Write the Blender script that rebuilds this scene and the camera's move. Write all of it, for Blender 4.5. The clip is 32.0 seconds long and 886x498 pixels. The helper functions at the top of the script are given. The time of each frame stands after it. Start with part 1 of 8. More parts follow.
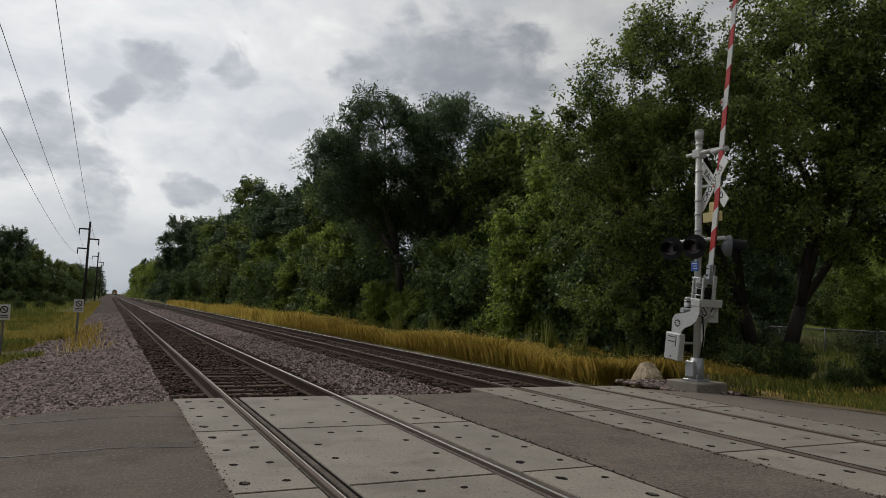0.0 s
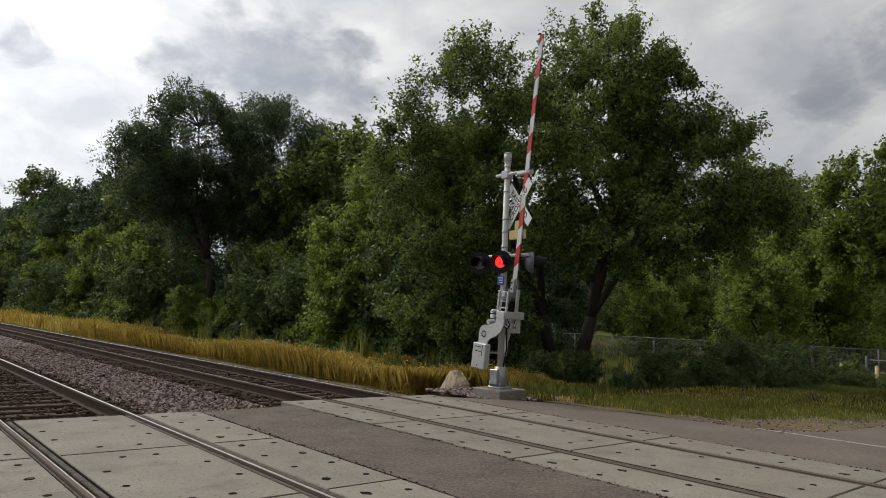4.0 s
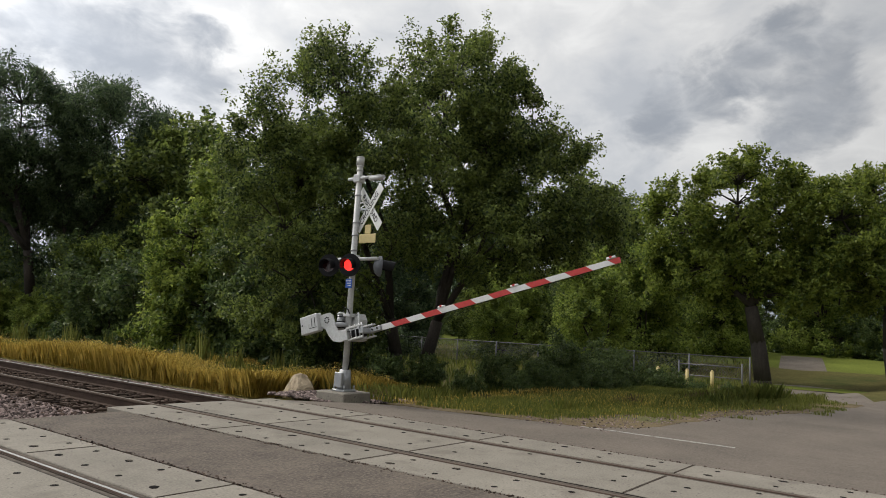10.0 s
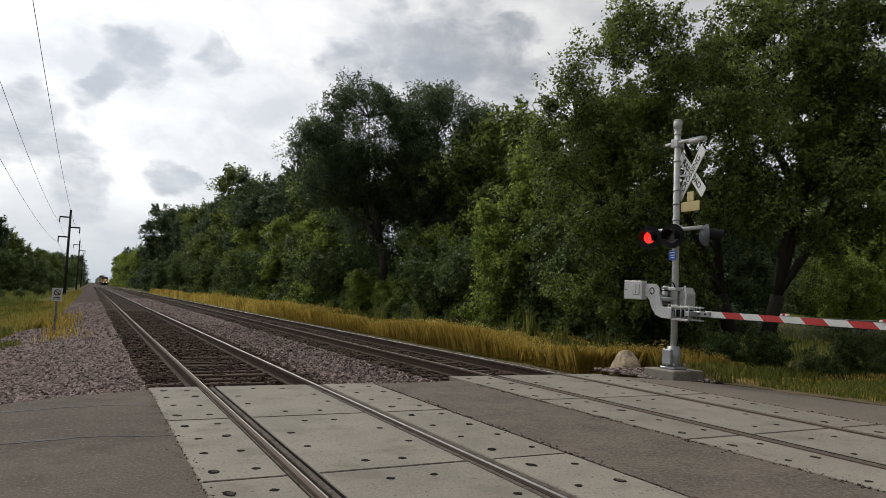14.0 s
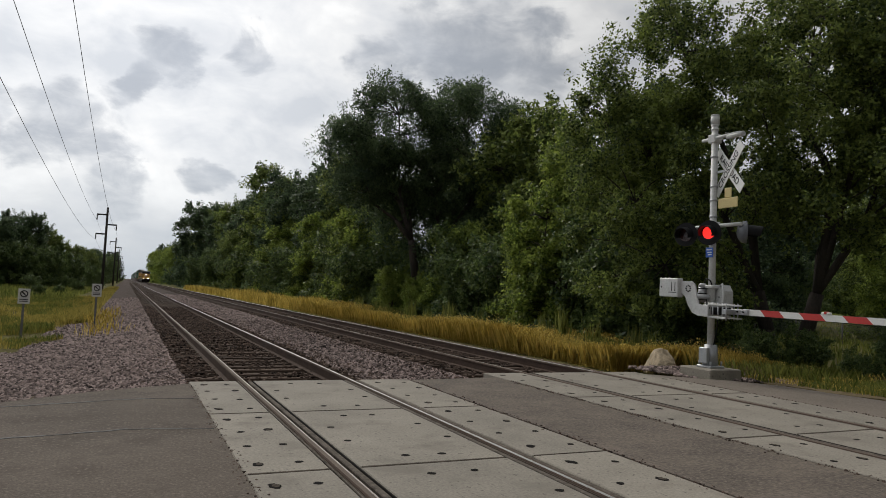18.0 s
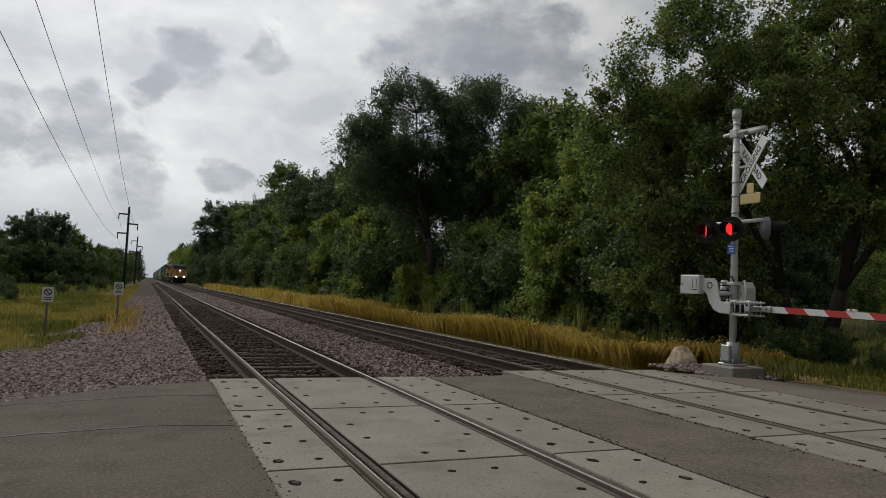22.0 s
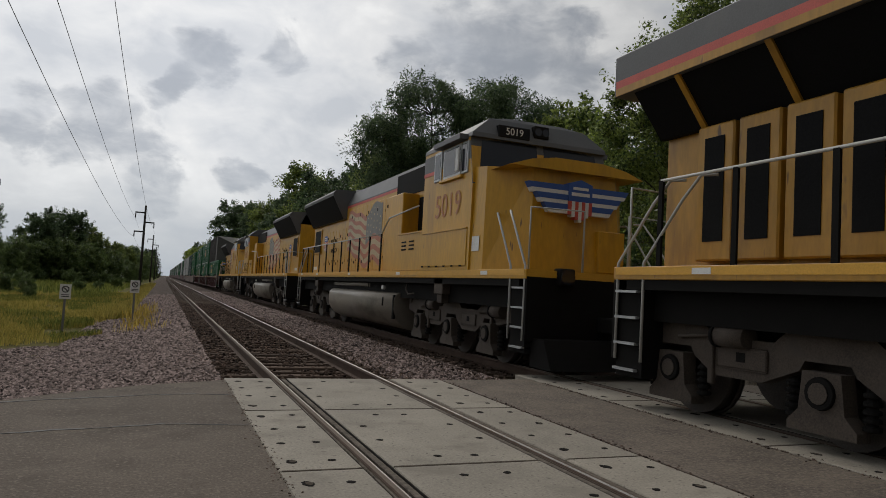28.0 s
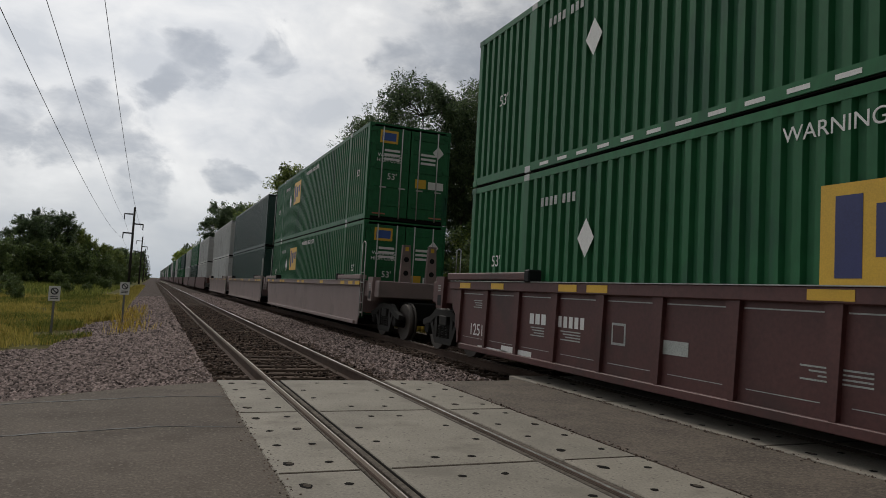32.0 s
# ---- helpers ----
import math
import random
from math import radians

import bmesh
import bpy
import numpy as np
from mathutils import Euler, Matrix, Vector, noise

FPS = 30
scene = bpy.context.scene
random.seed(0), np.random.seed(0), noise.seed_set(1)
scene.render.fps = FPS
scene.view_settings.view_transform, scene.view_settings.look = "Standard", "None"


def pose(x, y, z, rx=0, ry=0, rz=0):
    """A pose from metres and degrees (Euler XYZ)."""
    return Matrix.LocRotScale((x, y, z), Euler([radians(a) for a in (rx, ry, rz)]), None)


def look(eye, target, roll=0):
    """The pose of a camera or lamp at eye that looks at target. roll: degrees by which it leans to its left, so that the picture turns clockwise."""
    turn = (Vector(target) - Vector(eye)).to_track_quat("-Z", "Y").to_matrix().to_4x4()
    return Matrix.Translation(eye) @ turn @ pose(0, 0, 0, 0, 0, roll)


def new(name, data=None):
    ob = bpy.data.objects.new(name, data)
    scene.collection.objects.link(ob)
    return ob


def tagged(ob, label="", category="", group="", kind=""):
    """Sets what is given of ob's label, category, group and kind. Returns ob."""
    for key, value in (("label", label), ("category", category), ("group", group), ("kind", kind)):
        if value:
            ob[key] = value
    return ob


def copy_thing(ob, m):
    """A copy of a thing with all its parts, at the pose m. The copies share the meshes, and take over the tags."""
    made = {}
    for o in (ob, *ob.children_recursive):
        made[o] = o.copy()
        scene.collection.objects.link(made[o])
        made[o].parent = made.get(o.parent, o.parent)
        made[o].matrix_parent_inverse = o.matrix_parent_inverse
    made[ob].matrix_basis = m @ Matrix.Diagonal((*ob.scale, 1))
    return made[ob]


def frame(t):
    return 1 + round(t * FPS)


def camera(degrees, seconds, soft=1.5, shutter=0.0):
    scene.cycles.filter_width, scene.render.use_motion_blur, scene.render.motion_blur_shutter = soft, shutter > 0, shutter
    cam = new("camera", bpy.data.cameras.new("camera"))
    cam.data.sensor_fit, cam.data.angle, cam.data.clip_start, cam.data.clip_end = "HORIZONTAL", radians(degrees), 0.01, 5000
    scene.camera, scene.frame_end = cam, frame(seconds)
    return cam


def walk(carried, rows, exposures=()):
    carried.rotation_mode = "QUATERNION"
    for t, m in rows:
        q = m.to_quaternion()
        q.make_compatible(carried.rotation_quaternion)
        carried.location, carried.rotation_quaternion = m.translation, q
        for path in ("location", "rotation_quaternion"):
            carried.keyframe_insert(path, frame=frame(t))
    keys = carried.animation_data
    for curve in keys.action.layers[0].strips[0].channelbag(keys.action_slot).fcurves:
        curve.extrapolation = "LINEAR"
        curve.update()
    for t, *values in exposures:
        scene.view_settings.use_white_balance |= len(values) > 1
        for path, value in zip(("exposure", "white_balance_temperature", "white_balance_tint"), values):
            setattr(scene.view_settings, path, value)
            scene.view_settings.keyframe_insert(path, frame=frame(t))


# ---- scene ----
cam = camera(65.6, 32.0, soft=0.9)
PATH = [
    (0, (-2.214, -0.355, 1.271), (-1.349, 1.441, 1.44), 2.4),
    (0.5, (-2.223, -0.361, 1.271), (-1.343, 1.425, 1.455), 2.3),
    (1, (-2.216, -0.374, 1.273), (-1.322, 1.405, 1.458), 2.5),
    (1.5, (-2.223, -0.369, 1.274), (-1.328, 1.41, 1.455), 2.7),
    (2, (-2.221, -0.366, 1.285), (-1.328, 1.415, 1.464), 2.7),
    (2.5, (-2.212, -0.379, 1.283), (-1.326, 1.405, 1.463), 2.7),
    (3, (-2.187, -0.337, 1.307), (-1.236, 1.413, 1.485), 2.6),
    (3.5, (-2.118, -0.382, 1.337), (-0.926, 1.21, 1.547), 2.3),
    (4, (-2.209, -0.448, 1.361), (-0.912, 1.06, 1.571), 2.6),
    (4.5, (-2.221, -0.405, 1.368), (-0.899, 1.081, 1.578), 2.3),
    (6.5, (-2.231, -0.497, 1.34), (-0.858, 0.939, 1.565), 2.3),
    (7, (-2.157, -0.473, 1.313), (-0.693, 0.855, 1.613), 2.5),
    (7.5, (-2.138, -0.492, 1.261), (-0.626, 0.775, 1.591), 2.8),
    (8, (-2.138, -0.474, 1.28), (-0.602, 0.765, 1.608), 2.3),
    (8.5, (-2.145, -0.503, 1.254), (-0.592, 0.715, 1.582), 2.3),
    (9, (-2.137, -0.523, 1.277), (-0.57, 0.678, 1.594), 2.3),
    (9.5, (-2.217, -0.548, 1.318), (-0.635, 0.644, 1.598), 3.4),
    (10, (-2.251, -0.561, 1.37), (-0.665, 0.633, 1.61), 3.3),
    (10.5, (-2.255, -0.488, 1.345), (-0.692, 0.739, 1.573), 4.3),
    (11, (-2.203, -0.519, 1.339), (-0.659, 0.731, 1.57), 3.6),
    (11.5, (-2.18, -0.562, 1.337), (-0.648, 0.704, 1.558), 4.0),
    (12, (-2.181, -0.542, 1.344), (-0.641, 0.719, 1.537), 3.5),
    (12.5, (-2.136, -0.64, 1.369), (-0.601, 0.63, 1.544), 3.1),
    (13, (-2.176, -0.529, 1.345), (-0.677, 0.784, 1.513), 3.3),
    (13.5, (-2.167, -0.476, 1.278), (-0.91, 1.07, 1.448), 3.2),
    (14, (-2.115, -0.406, 1.271), (-1.211, 1.372, 1.41), 2.4),
    (14.5, (-2.127, -0.458, 1.289), (-1.256, 1.338, 1.41), 1.8),
    (16.5, (-2.187, -0.374, 1.252), (-1.331, 1.429, 1.381), 2.5),
    (17, (-2.188, -0.38, 1.265), (-1.34, 1.427, 1.392), 2.8),
    (17.5, (-2.194, -0.374, 1.265), (-1.353, 1.436, 1.395), 2.7),
    (18, (-2.197, -0.38, 1.262), (-1.367, 1.436, 1.389), 2.6),
    (18.5, (-2.19, -0.381, 1.255), (-1.377, 1.442, 1.376), 2.5),
    (19, (-2.187, -0.362, 1.25), (-1.385, 1.466, 1.366), 2.5),
    (19.5, (-2.182, -0.378, 1.247), (-1.389, 1.455, 1.365), 2.3),
    (20, (-2.181, -0.37, 1.257), (-1.391, 1.463, 1.374), 2.4),
    (20.5, (-2.18, -0.372, 1.243), (-1.392, 1.462, 1.364), 2.2),
    (21, (-2.186, -0.35, 1.253), (-1.398, 1.484, 1.374), 2.3),
    (21.5, (-2.201, -0.334, 1.251), (-1.411, 1.5, 1.372), 2.4),
    (22, (-2.193, -0.344, 1.251), (-1.41, 1.492, 1.37), 2.5),
    (22.5, (-2.193, -0.339, 1.253), (-1.413, 1.499, 1.371), 2.3),
    (23, (-2.203, -0.327, 1.245), (-1.427, 1.512, 1.365), 2.3),
    (23.5, (-2.19, -0.353, 1.256), (-1.42, 1.489, 1.371), 2.3),
    (24, (-2.195, -0.353, 1.257), (-1.428, 1.491, 1.374), 2.3),
    (24.5, (-2.191, -0.345, 1.251), (-1.432, 1.501, 1.371), 2.4),
    (25, (-2.207, -0.345, 1.264), (-1.45, 1.503, 1.382), 2.5),
    (25.5, (-2.191, -0.361, 1.245), (-1.44, 1.488, 1.37), 2.5),
    (27.5, (-2.197, -0.352, 1.242), (-1.454, 1.5, 1.369), 2.7),
    (28, (-2.211, -0.348, 1.262), (-1.464, 1.503, 1.385), 3.3),
    (28.5, (-2.247, -0.355, 1.269), (-1.507, 1.499, 1.396), 3.5),
    (29, (-2.223, -0.322, 1.264), (-1.5, 1.539, 1.38), 3.4),
    (29.5, (-2.237, -0.311, 1.261), (-1.512, 1.549, 1.375), 3.2),
    (30, (-2.242, -0.341, 1.252), (-1.515, 1.518, 1.368), 3.1),
    (30.5, (-2.244, -0.339, 1.266), (-1.515, 1.52, 1.38), 3.3),
    (31, (-2.218, -0.351, 1.272), (-1.491, 1.508, 1.39), 3.2),
    (31.5, (-2.255, -0.343, 1.278), (-1.507, 1.508, 1.4), 3.0),
    (32, (-2.251, -0.313, 1.252), (-1.479, 1.527, 1.381), 3.2),
]
walk(cam, [(t, look(eye, target, roll)) for t, eye, target, roll in PATH],
     [(0, -0.38), (3.0, -0.38), (4.0, 0.08), (8, 0.26), (11, 0.48), (13.2, 0.62), (14.2, -0.08), (16, -0.10), (18.5, -0.17), (21, -0.40), (24, -0.40), (28, -0.38), (32, -0.36)])

# ---- world, sun ----
world = bpy.data.worlds.new("world")
scene.world = world
world.use_nodes = True
wn, wl = world.node_tree.nodes, world.node_tree.links
wn.clear()
SUN_EL, SUN_AZ = 46, -10      # degrees; azimuth from +y, positive towards +x


def wnode(kind, **values):
    n = wn.new(kind)
    for k, v in values.items():
        n.inputs[k].default_value = v
    return n


sky = wn.new("ShaderNodeTexSky")
sky.sky_type, sky.sun_disc = "NISHITA", False
sky.sun_elevation, sky.sun_rotation = radians(SUN_EL), radians(SUN_AZ)
sky.air_density, sky.dust_density = 1.0, 2.0
coord = wn.new("ShaderNodeTexCoord")
split = wn.new("ShaderNodeSeparateXYZ")
wl.new(coord.outputs["Generated"], split.inputs[0])


def wmath(op, a, b=None):
    n = wn.new("ShaderNodeMath")
    n.operation = op
    for i, v in enumerate((a, b)):
        if v is None:
            continue
        if isinstance(v, (int, float)):
            n.inputs[i].default_value = v
        else:
            wl.new(v, n.inputs[i])
    return n.outputs[0]


# broken clouds: two sizes of noise over the dome, flattened a little
comb = wn.new("ShaderNodeMapping")
comb.inputs["Scale"].default_value = (1.0, 1.0, 1.75)
comb.inputs["Location"].default_value = (0.37, 0.11, 0.42)
wl.new(coord.outputs["Generated"], comb.inputs[0])
big = wnode("ShaderNodeTexNoise", Scale=3.4, Detail=8.0, Roughness=0.52, Distortion=0.35)
wl.new(comb.outputs[0], big.inputs["Vector"])
fine = wnode("ShaderNodeTexNoise", Scale=9.5, Detail=6.0, Roughness=0.55, Distortion=0.4)
wl.new(comb.outputs[0], fine.inputs["Vector"])
mixed = wmath("ADD", wmath("MULTIPLY", big.outputs[0], 0.56), wmath("MULTIPLY", fine.outputs[0], 0.44))
ramp = wn.new("ShaderNodeValToRGB")
els = ramp.color_ramp.elements
els[0].position, els[0].color = 0.36, (0.78, 0.815, 0.87, 1)
els[1].position, els[1].color = 0.60, (1.27, 1.27, 1.26, 1)
for p, c in ((0.45, (0.96, 0.98, 1.01, 1)), (0.53, (1.10, 1.105, 1.11, 1)), (0.72, (1.10, 1.105, 1.11, 1))):
    e = els.new(p)
    e.color = c
wl.new(mixed, ramp.inputs[0])
# heavier grey-blue cloud bellies, with ragged edges
warp = wn.new("ShaderNodeVectorMath")
warp.operation = "SUBTRACT"
wl.new(fine.outputs["Color"], warp.inputs[0])
warp.inputs[1].default_value = (0.5, 0.5, 0.5)
warp2 = wn.new("ShaderNodeVectorMath")
warp2.operation = "MULTIPLY_ADD"
wl.new(warp.outputs[0], warp2.inputs[0])
warp2.inputs[1].default_value = (0.14, 0.14, 0.11)
wl.new(coord.outputs["Generated"], warp2.inputs[2])
warpn = wn.new("ShaderNodeVectorMath")
warpn.operation = "NORMALIZE"
wl.new(warp2.outputs[0], warpn.inputs[0])
belly = None
for x, y, z, r in ((0.020, 0.957, 0.288, 2.2), (-0.012, 0.966, 0.258, 1.5), (0.129, 0.941, 0.313, 1.8), (-0.070, 0.980, 0.189, 3.0), (-0.105, 0.979, 0.183, 2.3), (-0.020, 0.993, 0.118, 2.4), (-0.165, 0.970, 0.180, 2.4), (0.085, 0.987, 0.138, 1.4),
                   (0.456, 0.812, 0.364, 3.4), (0.496, 0.801, 0.337, 3.0), (0.397, 0.849, 0.349, 3.8), (0.315, 0.896, 0.314, 2.6), (0.428, 0.841, 0.330, 3.0), (0.345, 0.864, 0.370, 2.8), (0.512, 0.781, 0.362, 2.2),
                   (0.909, 0.156, 0.388, 2.3), (0.911, 0.204, 0.357, 2.8), (0.909, 0.261, 0.325, 3.0), (0.897, 0.318, 0.307, 3.0), (0.931, 0.110, 0.348, 2.6), (0.939, 0.138, 0.315, 3.8),
                   (0.7, -0.6, 0.38, 9.0), (-0.6, -0.7, 0.4, 12.0), (-0.8, 0.3, 0.5, 10.0), (-0.7, 0.6, 0.35, 7.0)):
    dp = wn.new("ShaderNodeVectorMath")
    dp.operation = "DOT_PRODUCT"
    wl.new(warpn.outputs[0], dp.inputs[0])
    dp.inputs[1].default_value = Vector((x, y, z)).normalized()
    mr = wn.new("ShaderNodeMapRange")
    mr.interpolation_type = "SMOOTHSTEP"
    mr.inputs["From Min"].default_value, mr.inputs["From Max"].default_value = math.cos(radians(r * 1.6)), math.cos(radians(r * 0.1))
    wl.new(dp.outputs["Value"], mr.inputs[0])
    belly = mr.outputs[0] if belly is None else wmath("MAXIMUM", belly, mr.outputs[0])
# the edges break up into puffs
puffs = wnode("ShaderNodeTexNoise", Scale=15.0, Detail=7.0, Roughness=0.58, Distortion=0.3)
wl.new(comb.outputs[0], puffs.inputs["Vector"])
ragged_belly = wmath("ADD", wmath("MULTIPLY", belly, 0.85), wmath("MULTIPLY", wmath("SUBTRACT", puffs.outputs[0], 0.5), 1.25))
edge_ramp = wn.new("ShaderNodeMapRange")
edge_ramp.interpolation_type = "SMOOTHSTEP"
edge_ramp.inputs["From Min"].default_value, edge_ramp.inputs["From Max"].default_value = 0.30, 1.05
wl.new(ragged_belly, edge_ramp.inputs[0])
belly = wmath("MULTIPLY", edge_ramp.outputs[0], wmath("ADD", wmath("MULTIPLY", fine.outputs[0], 0.7), 0.40))
dark = wn.new("ShaderNodeMix")
dark.data_type = "RGBA"
wl.new(belly, dark.inputs[0])
wl.new(ramp.outputs[0], dark.inputs[6])
dark.inputs[7].default_value = (0.42, 0.465, 0.54, 1)
skyc = wn.new("ShaderNodeMix")
skyc.data_type = "RGBA"
skyc.inputs[0].default_value = 0.93
gain = wn.new("ShaderNodeVectorMath")
gain.operation = "SCALE"
gain.inputs[3].default_value = 0.08
wl.new(sky.outputs[0], gain.inputs[0])
wl.new(gain.outputs[0], skyc.inputs[6])
wl.new(dark.outputs[2], skyc.inputs[7])
# haze near the horizon
hz = wn.new("ShaderNodeMapRange")
hz.inputs["From Min"].default_value, hz.inputs["From Max"].default_value = 0.0, 0.17
hz.inputs["To Min"].default_value, hz.inputs["To Max"].default_value = 0.88, 0.0
wl.new(split.outputs[2], hz.inputs[0])
hazed = wn.new("ShaderNodeMix")
hazed.data_type = "RGBA"
wl.new(hz.outputs[0], hazed.inputs[0])
wl.new(skyc.outputs[2], hazed.inputs[6])
hazed.inputs[7].default_value = (0.47, 0.53, 0.60, 1)
# brighter round the veiled sun
dotn = wn.new("ShaderNodeVectorMath")
dotn.operation = "DOT_PRODUCT"
wl.new(coord.outputs["Generated"], dotn.inputs[0])
sd = (math.sin(radians(SUN_AZ)) * math.cos(radians(SUN_EL)), math.cos(radians(SUN_AZ)) * math.cos(radians(SUN_EL)), math.sin(radians(SUN_EL)))
dotn.inputs[1].default_value = sd
glow = wmath("ADD", wmath("MULTIPLY", wmath("POWER", wmath("MAXIMUM", dotn.outputs["Value"], 0.0), 8.0), 0.16), 0.99)
# sky dimmed in the unseen quarter behind the camera, to darken faces towards -y
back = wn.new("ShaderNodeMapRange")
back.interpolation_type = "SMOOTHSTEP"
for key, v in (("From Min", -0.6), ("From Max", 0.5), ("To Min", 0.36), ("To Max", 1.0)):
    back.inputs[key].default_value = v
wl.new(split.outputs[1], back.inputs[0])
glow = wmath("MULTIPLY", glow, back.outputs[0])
east = wn.new("ShaderNodeMapRange")
east.interpolation_type = "SMOOTHSTEP"
for key, v in (("From Min", 0.02), ("From Max", 0.80), ("To Min", 1.0), ("To Max", 0.55)):
    east.inputs[key].default_value = v
wl.new(split.outputs[0], east.inputs[0])
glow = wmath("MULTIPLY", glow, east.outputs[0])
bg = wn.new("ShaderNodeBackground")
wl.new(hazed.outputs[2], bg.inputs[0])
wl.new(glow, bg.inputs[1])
wl.new(bg.outputs[0], wn.new("ShaderNodeOutputWorld").inputs[0])

sun = new("sun", bpy.data.lights.new("sun", "SUN"))
sun.data.energy, sun.data.angle, sun.data.color = 1.3, radians(12), (1.0, 0.94, 0.84)
sun.matrix_basis = look((0, 0, 0), (-sd[0], -sd[1], -sd[2]))
scene.view_settings.exposure = 0.0


# ---- materials ----
def material(name, colour, rough=0.8, metal=0.0, vary=0.25, scale=4.0, fine_scale=60.0, bump=0.0, dirt=None, dirt_at=0.55, dirt_scale=1.2, island=0.0, obj=0.0, spec=None, stretch=None, specks=None, speck_scale=45.0, speck_at=0.60):
    """A surface with two scales of variation, relief, and stains of another colour."""
    m = bpy.data.materials.new(name)
    m.use_nodes = True
    nt = m.node_tree
    n, l = nt.nodes, nt.links
    b = n["Principled BSDF"]
    b.inputs["Roughness"].default_value, b.inputs["Metallic"].default_value = rough, metal
    if spec is not None:
        b.inputs["Specular IOR Level"].default_value = spec
    tc = n.new("ShaderNodeTexCoord")
    src = tc.outputs["Object"]
    if stretch:
        mp = n.new("ShaderNodeMapping")
        mp.inputs["Scale"].default_value = stretch
        l.new(src, mp.inputs[0])
        src = mp.outputs[0]

    def tex(s, detail=5.0):
        t = n.new("ShaderNodeTexNoise")
        t.inputs["Scale"].default_value, t.inputs["Detail"].default_value, t.inputs["Roughness"].default_value = s, detail, 0.6
        l.new(src, t.inputs["Vector"])
        return t.outputs[0]

    def ma(op, a, bb):
        t = n.new("ShaderNodeMath")
        t.operation = op
        for i, v in enumerate((a, bb)):
            if isinstance(v, (int, float)):
                t.inputs[i].default_value = v
            else:
                l.new(v, t.inputs[i])
        return t.outputs[0]

    coarse, grain = tex(scale), tex(fine_scale, 3.0)
    value = ma("ADD", ma("MULTIPLY", ma("SUBTRACT", coarse, 0.5), vary * 3.0), ma("MULTIPLY", ma("SUBTRACT", grain, 0.5), vary * 4.2))
    value = ma("ADD", value, 1.0)
    if island:
        g = n.new("ShaderNodeNewGeometry")
        value = ma("MULTIPLY", value, ma("ADD", ma("MULTIPLY", g.outputs["Random Per Island"], 2 * island), 1 - island))
    if obj:
        g = n.new("ShaderNodeObjectInfo")
        value = ma("MULTIPLY", value, ma("ADD", ma("MULTIPLY", g.outputs["Random"], 2 * obj), 1 - obj))
    col = n.new("ShaderNodeVectorMath")
    col.operation = "SCALE"
    col.inputs[0].default_value = colour
    l.new(value, col.inputs[3])
    out = col.outputs[0]
    if dirt:
        mr = n.new("ShaderNodeMapRange")
        mr.inputs["From Min"].default_value, mr.inputs["From Max"].default_value = dirt_at, dirt_at + 0.16
        l.new(tex(dirt_scale, 7.0), mr.inputs[0])
        mx = n.new("ShaderNodeMix")
        mx.data_type = "RGBA"
        l.new(mr.outputs[0], mx.inputs[0])
        l.new(out, mx.inputs[6])
        mx.inputs[7].default_value = (*dirt, 1)
        out = mx.outputs[2]
    if specks:
        mr = n.new("ShaderNodeMapRange")
        mr.inputs["From Min"].default_value, mr.inputs["From Max"].default_value = speck_at, speck_at + 0.06
        l.new(tex(speck_scale, 2.0), mr.inputs[0])
        mx = n.new("ShaderNodeMix")
        mx.data_type = "RGBA"
        l.new(mr.outputs[0], mx.inputs[0])
        l.new(out, mx.inputs[6])
        mx.inputs[7].default_value = (*specks, 1)
        out = mx.outputs[2]
    l.new(out, b.inputs["Base Color"])
    if bump:
        bn = n.new("ShaderNodeBump")
        bn.inputs["Strength"].default_value, bn.inputs["Distance"].default_value = min(1.0, bump * 20), bump
        l.new(grain, bn.inputs["Height"])
        l.new(bn.outputs[0], b.inputs["Normal"])
    return m


def leaf_material(name, colour, colour2, thru=0.35, patch=0.5):
    m = bpy.data.materials.new(name)
    m.use_nodes = True
    n, l = m.node_tree.nodes, m.node_tree.links
    b = n["Principled BSDF"]
    b.inputs["Roughness"].default_value = 0.42
    b.inputs["Specular IOR Level"].default_value = 0.30
    g = n.new("ShaderNodeNewGeometry")
    tc = n.new("ShaderNodeTexCoord")
    no = n.new("ShaderNodeTexNoise")
    no.inputs["Scale"].default_value, no.inputs["Detail"].default_value = patch, 4.0
    l.new(tc.outputs["Object"], no.inputs["Vector"])
    ad = n.new("ShaderNodeMath")
    ad.operation = "MULTIPLY_ADD"
    l.new(g.outputs["Random Per Island"], ad.inputs[0])
    ad.inputs[1].default_value = 0.75
    l.new(no.outputs[0], ad.inputs[2])
    mr = n.new("ShaderNodeMapRange")
    mr.inputs["From Min"].default_value, mr.inputs["From Max"].default_value = 0.55, 1.15
    l.new(ad.outputs[0], mr.inputs[0])
    mx = n.new("ShaderNodeMix")
    mx.data_type = "RGBA"
    l.new(mr.outputs[0], mx.inputs[0])
    mx.inputs[6].default_value, mx.inputs[7].default_value = (*colour, 1), (*colour2, 1)
    l.new(mx.outputs[2], b.inputs["Base Color"])
    tr = n.new("ShaderNodeBsdfTranslucent")
    l.new(mx.outputs[2], tr.inputs[0])
    ms = n.new("ShaderNodeMixShader")
    ms.inputs[0].default_value = thru
    l.new(b.outputs[0], ms.inputs[1])
    l.new(tr.outputs[0], ms.inputs[2])
    l.new(ms.outputs[0], n["Material Output"].inputs[0])
    return m


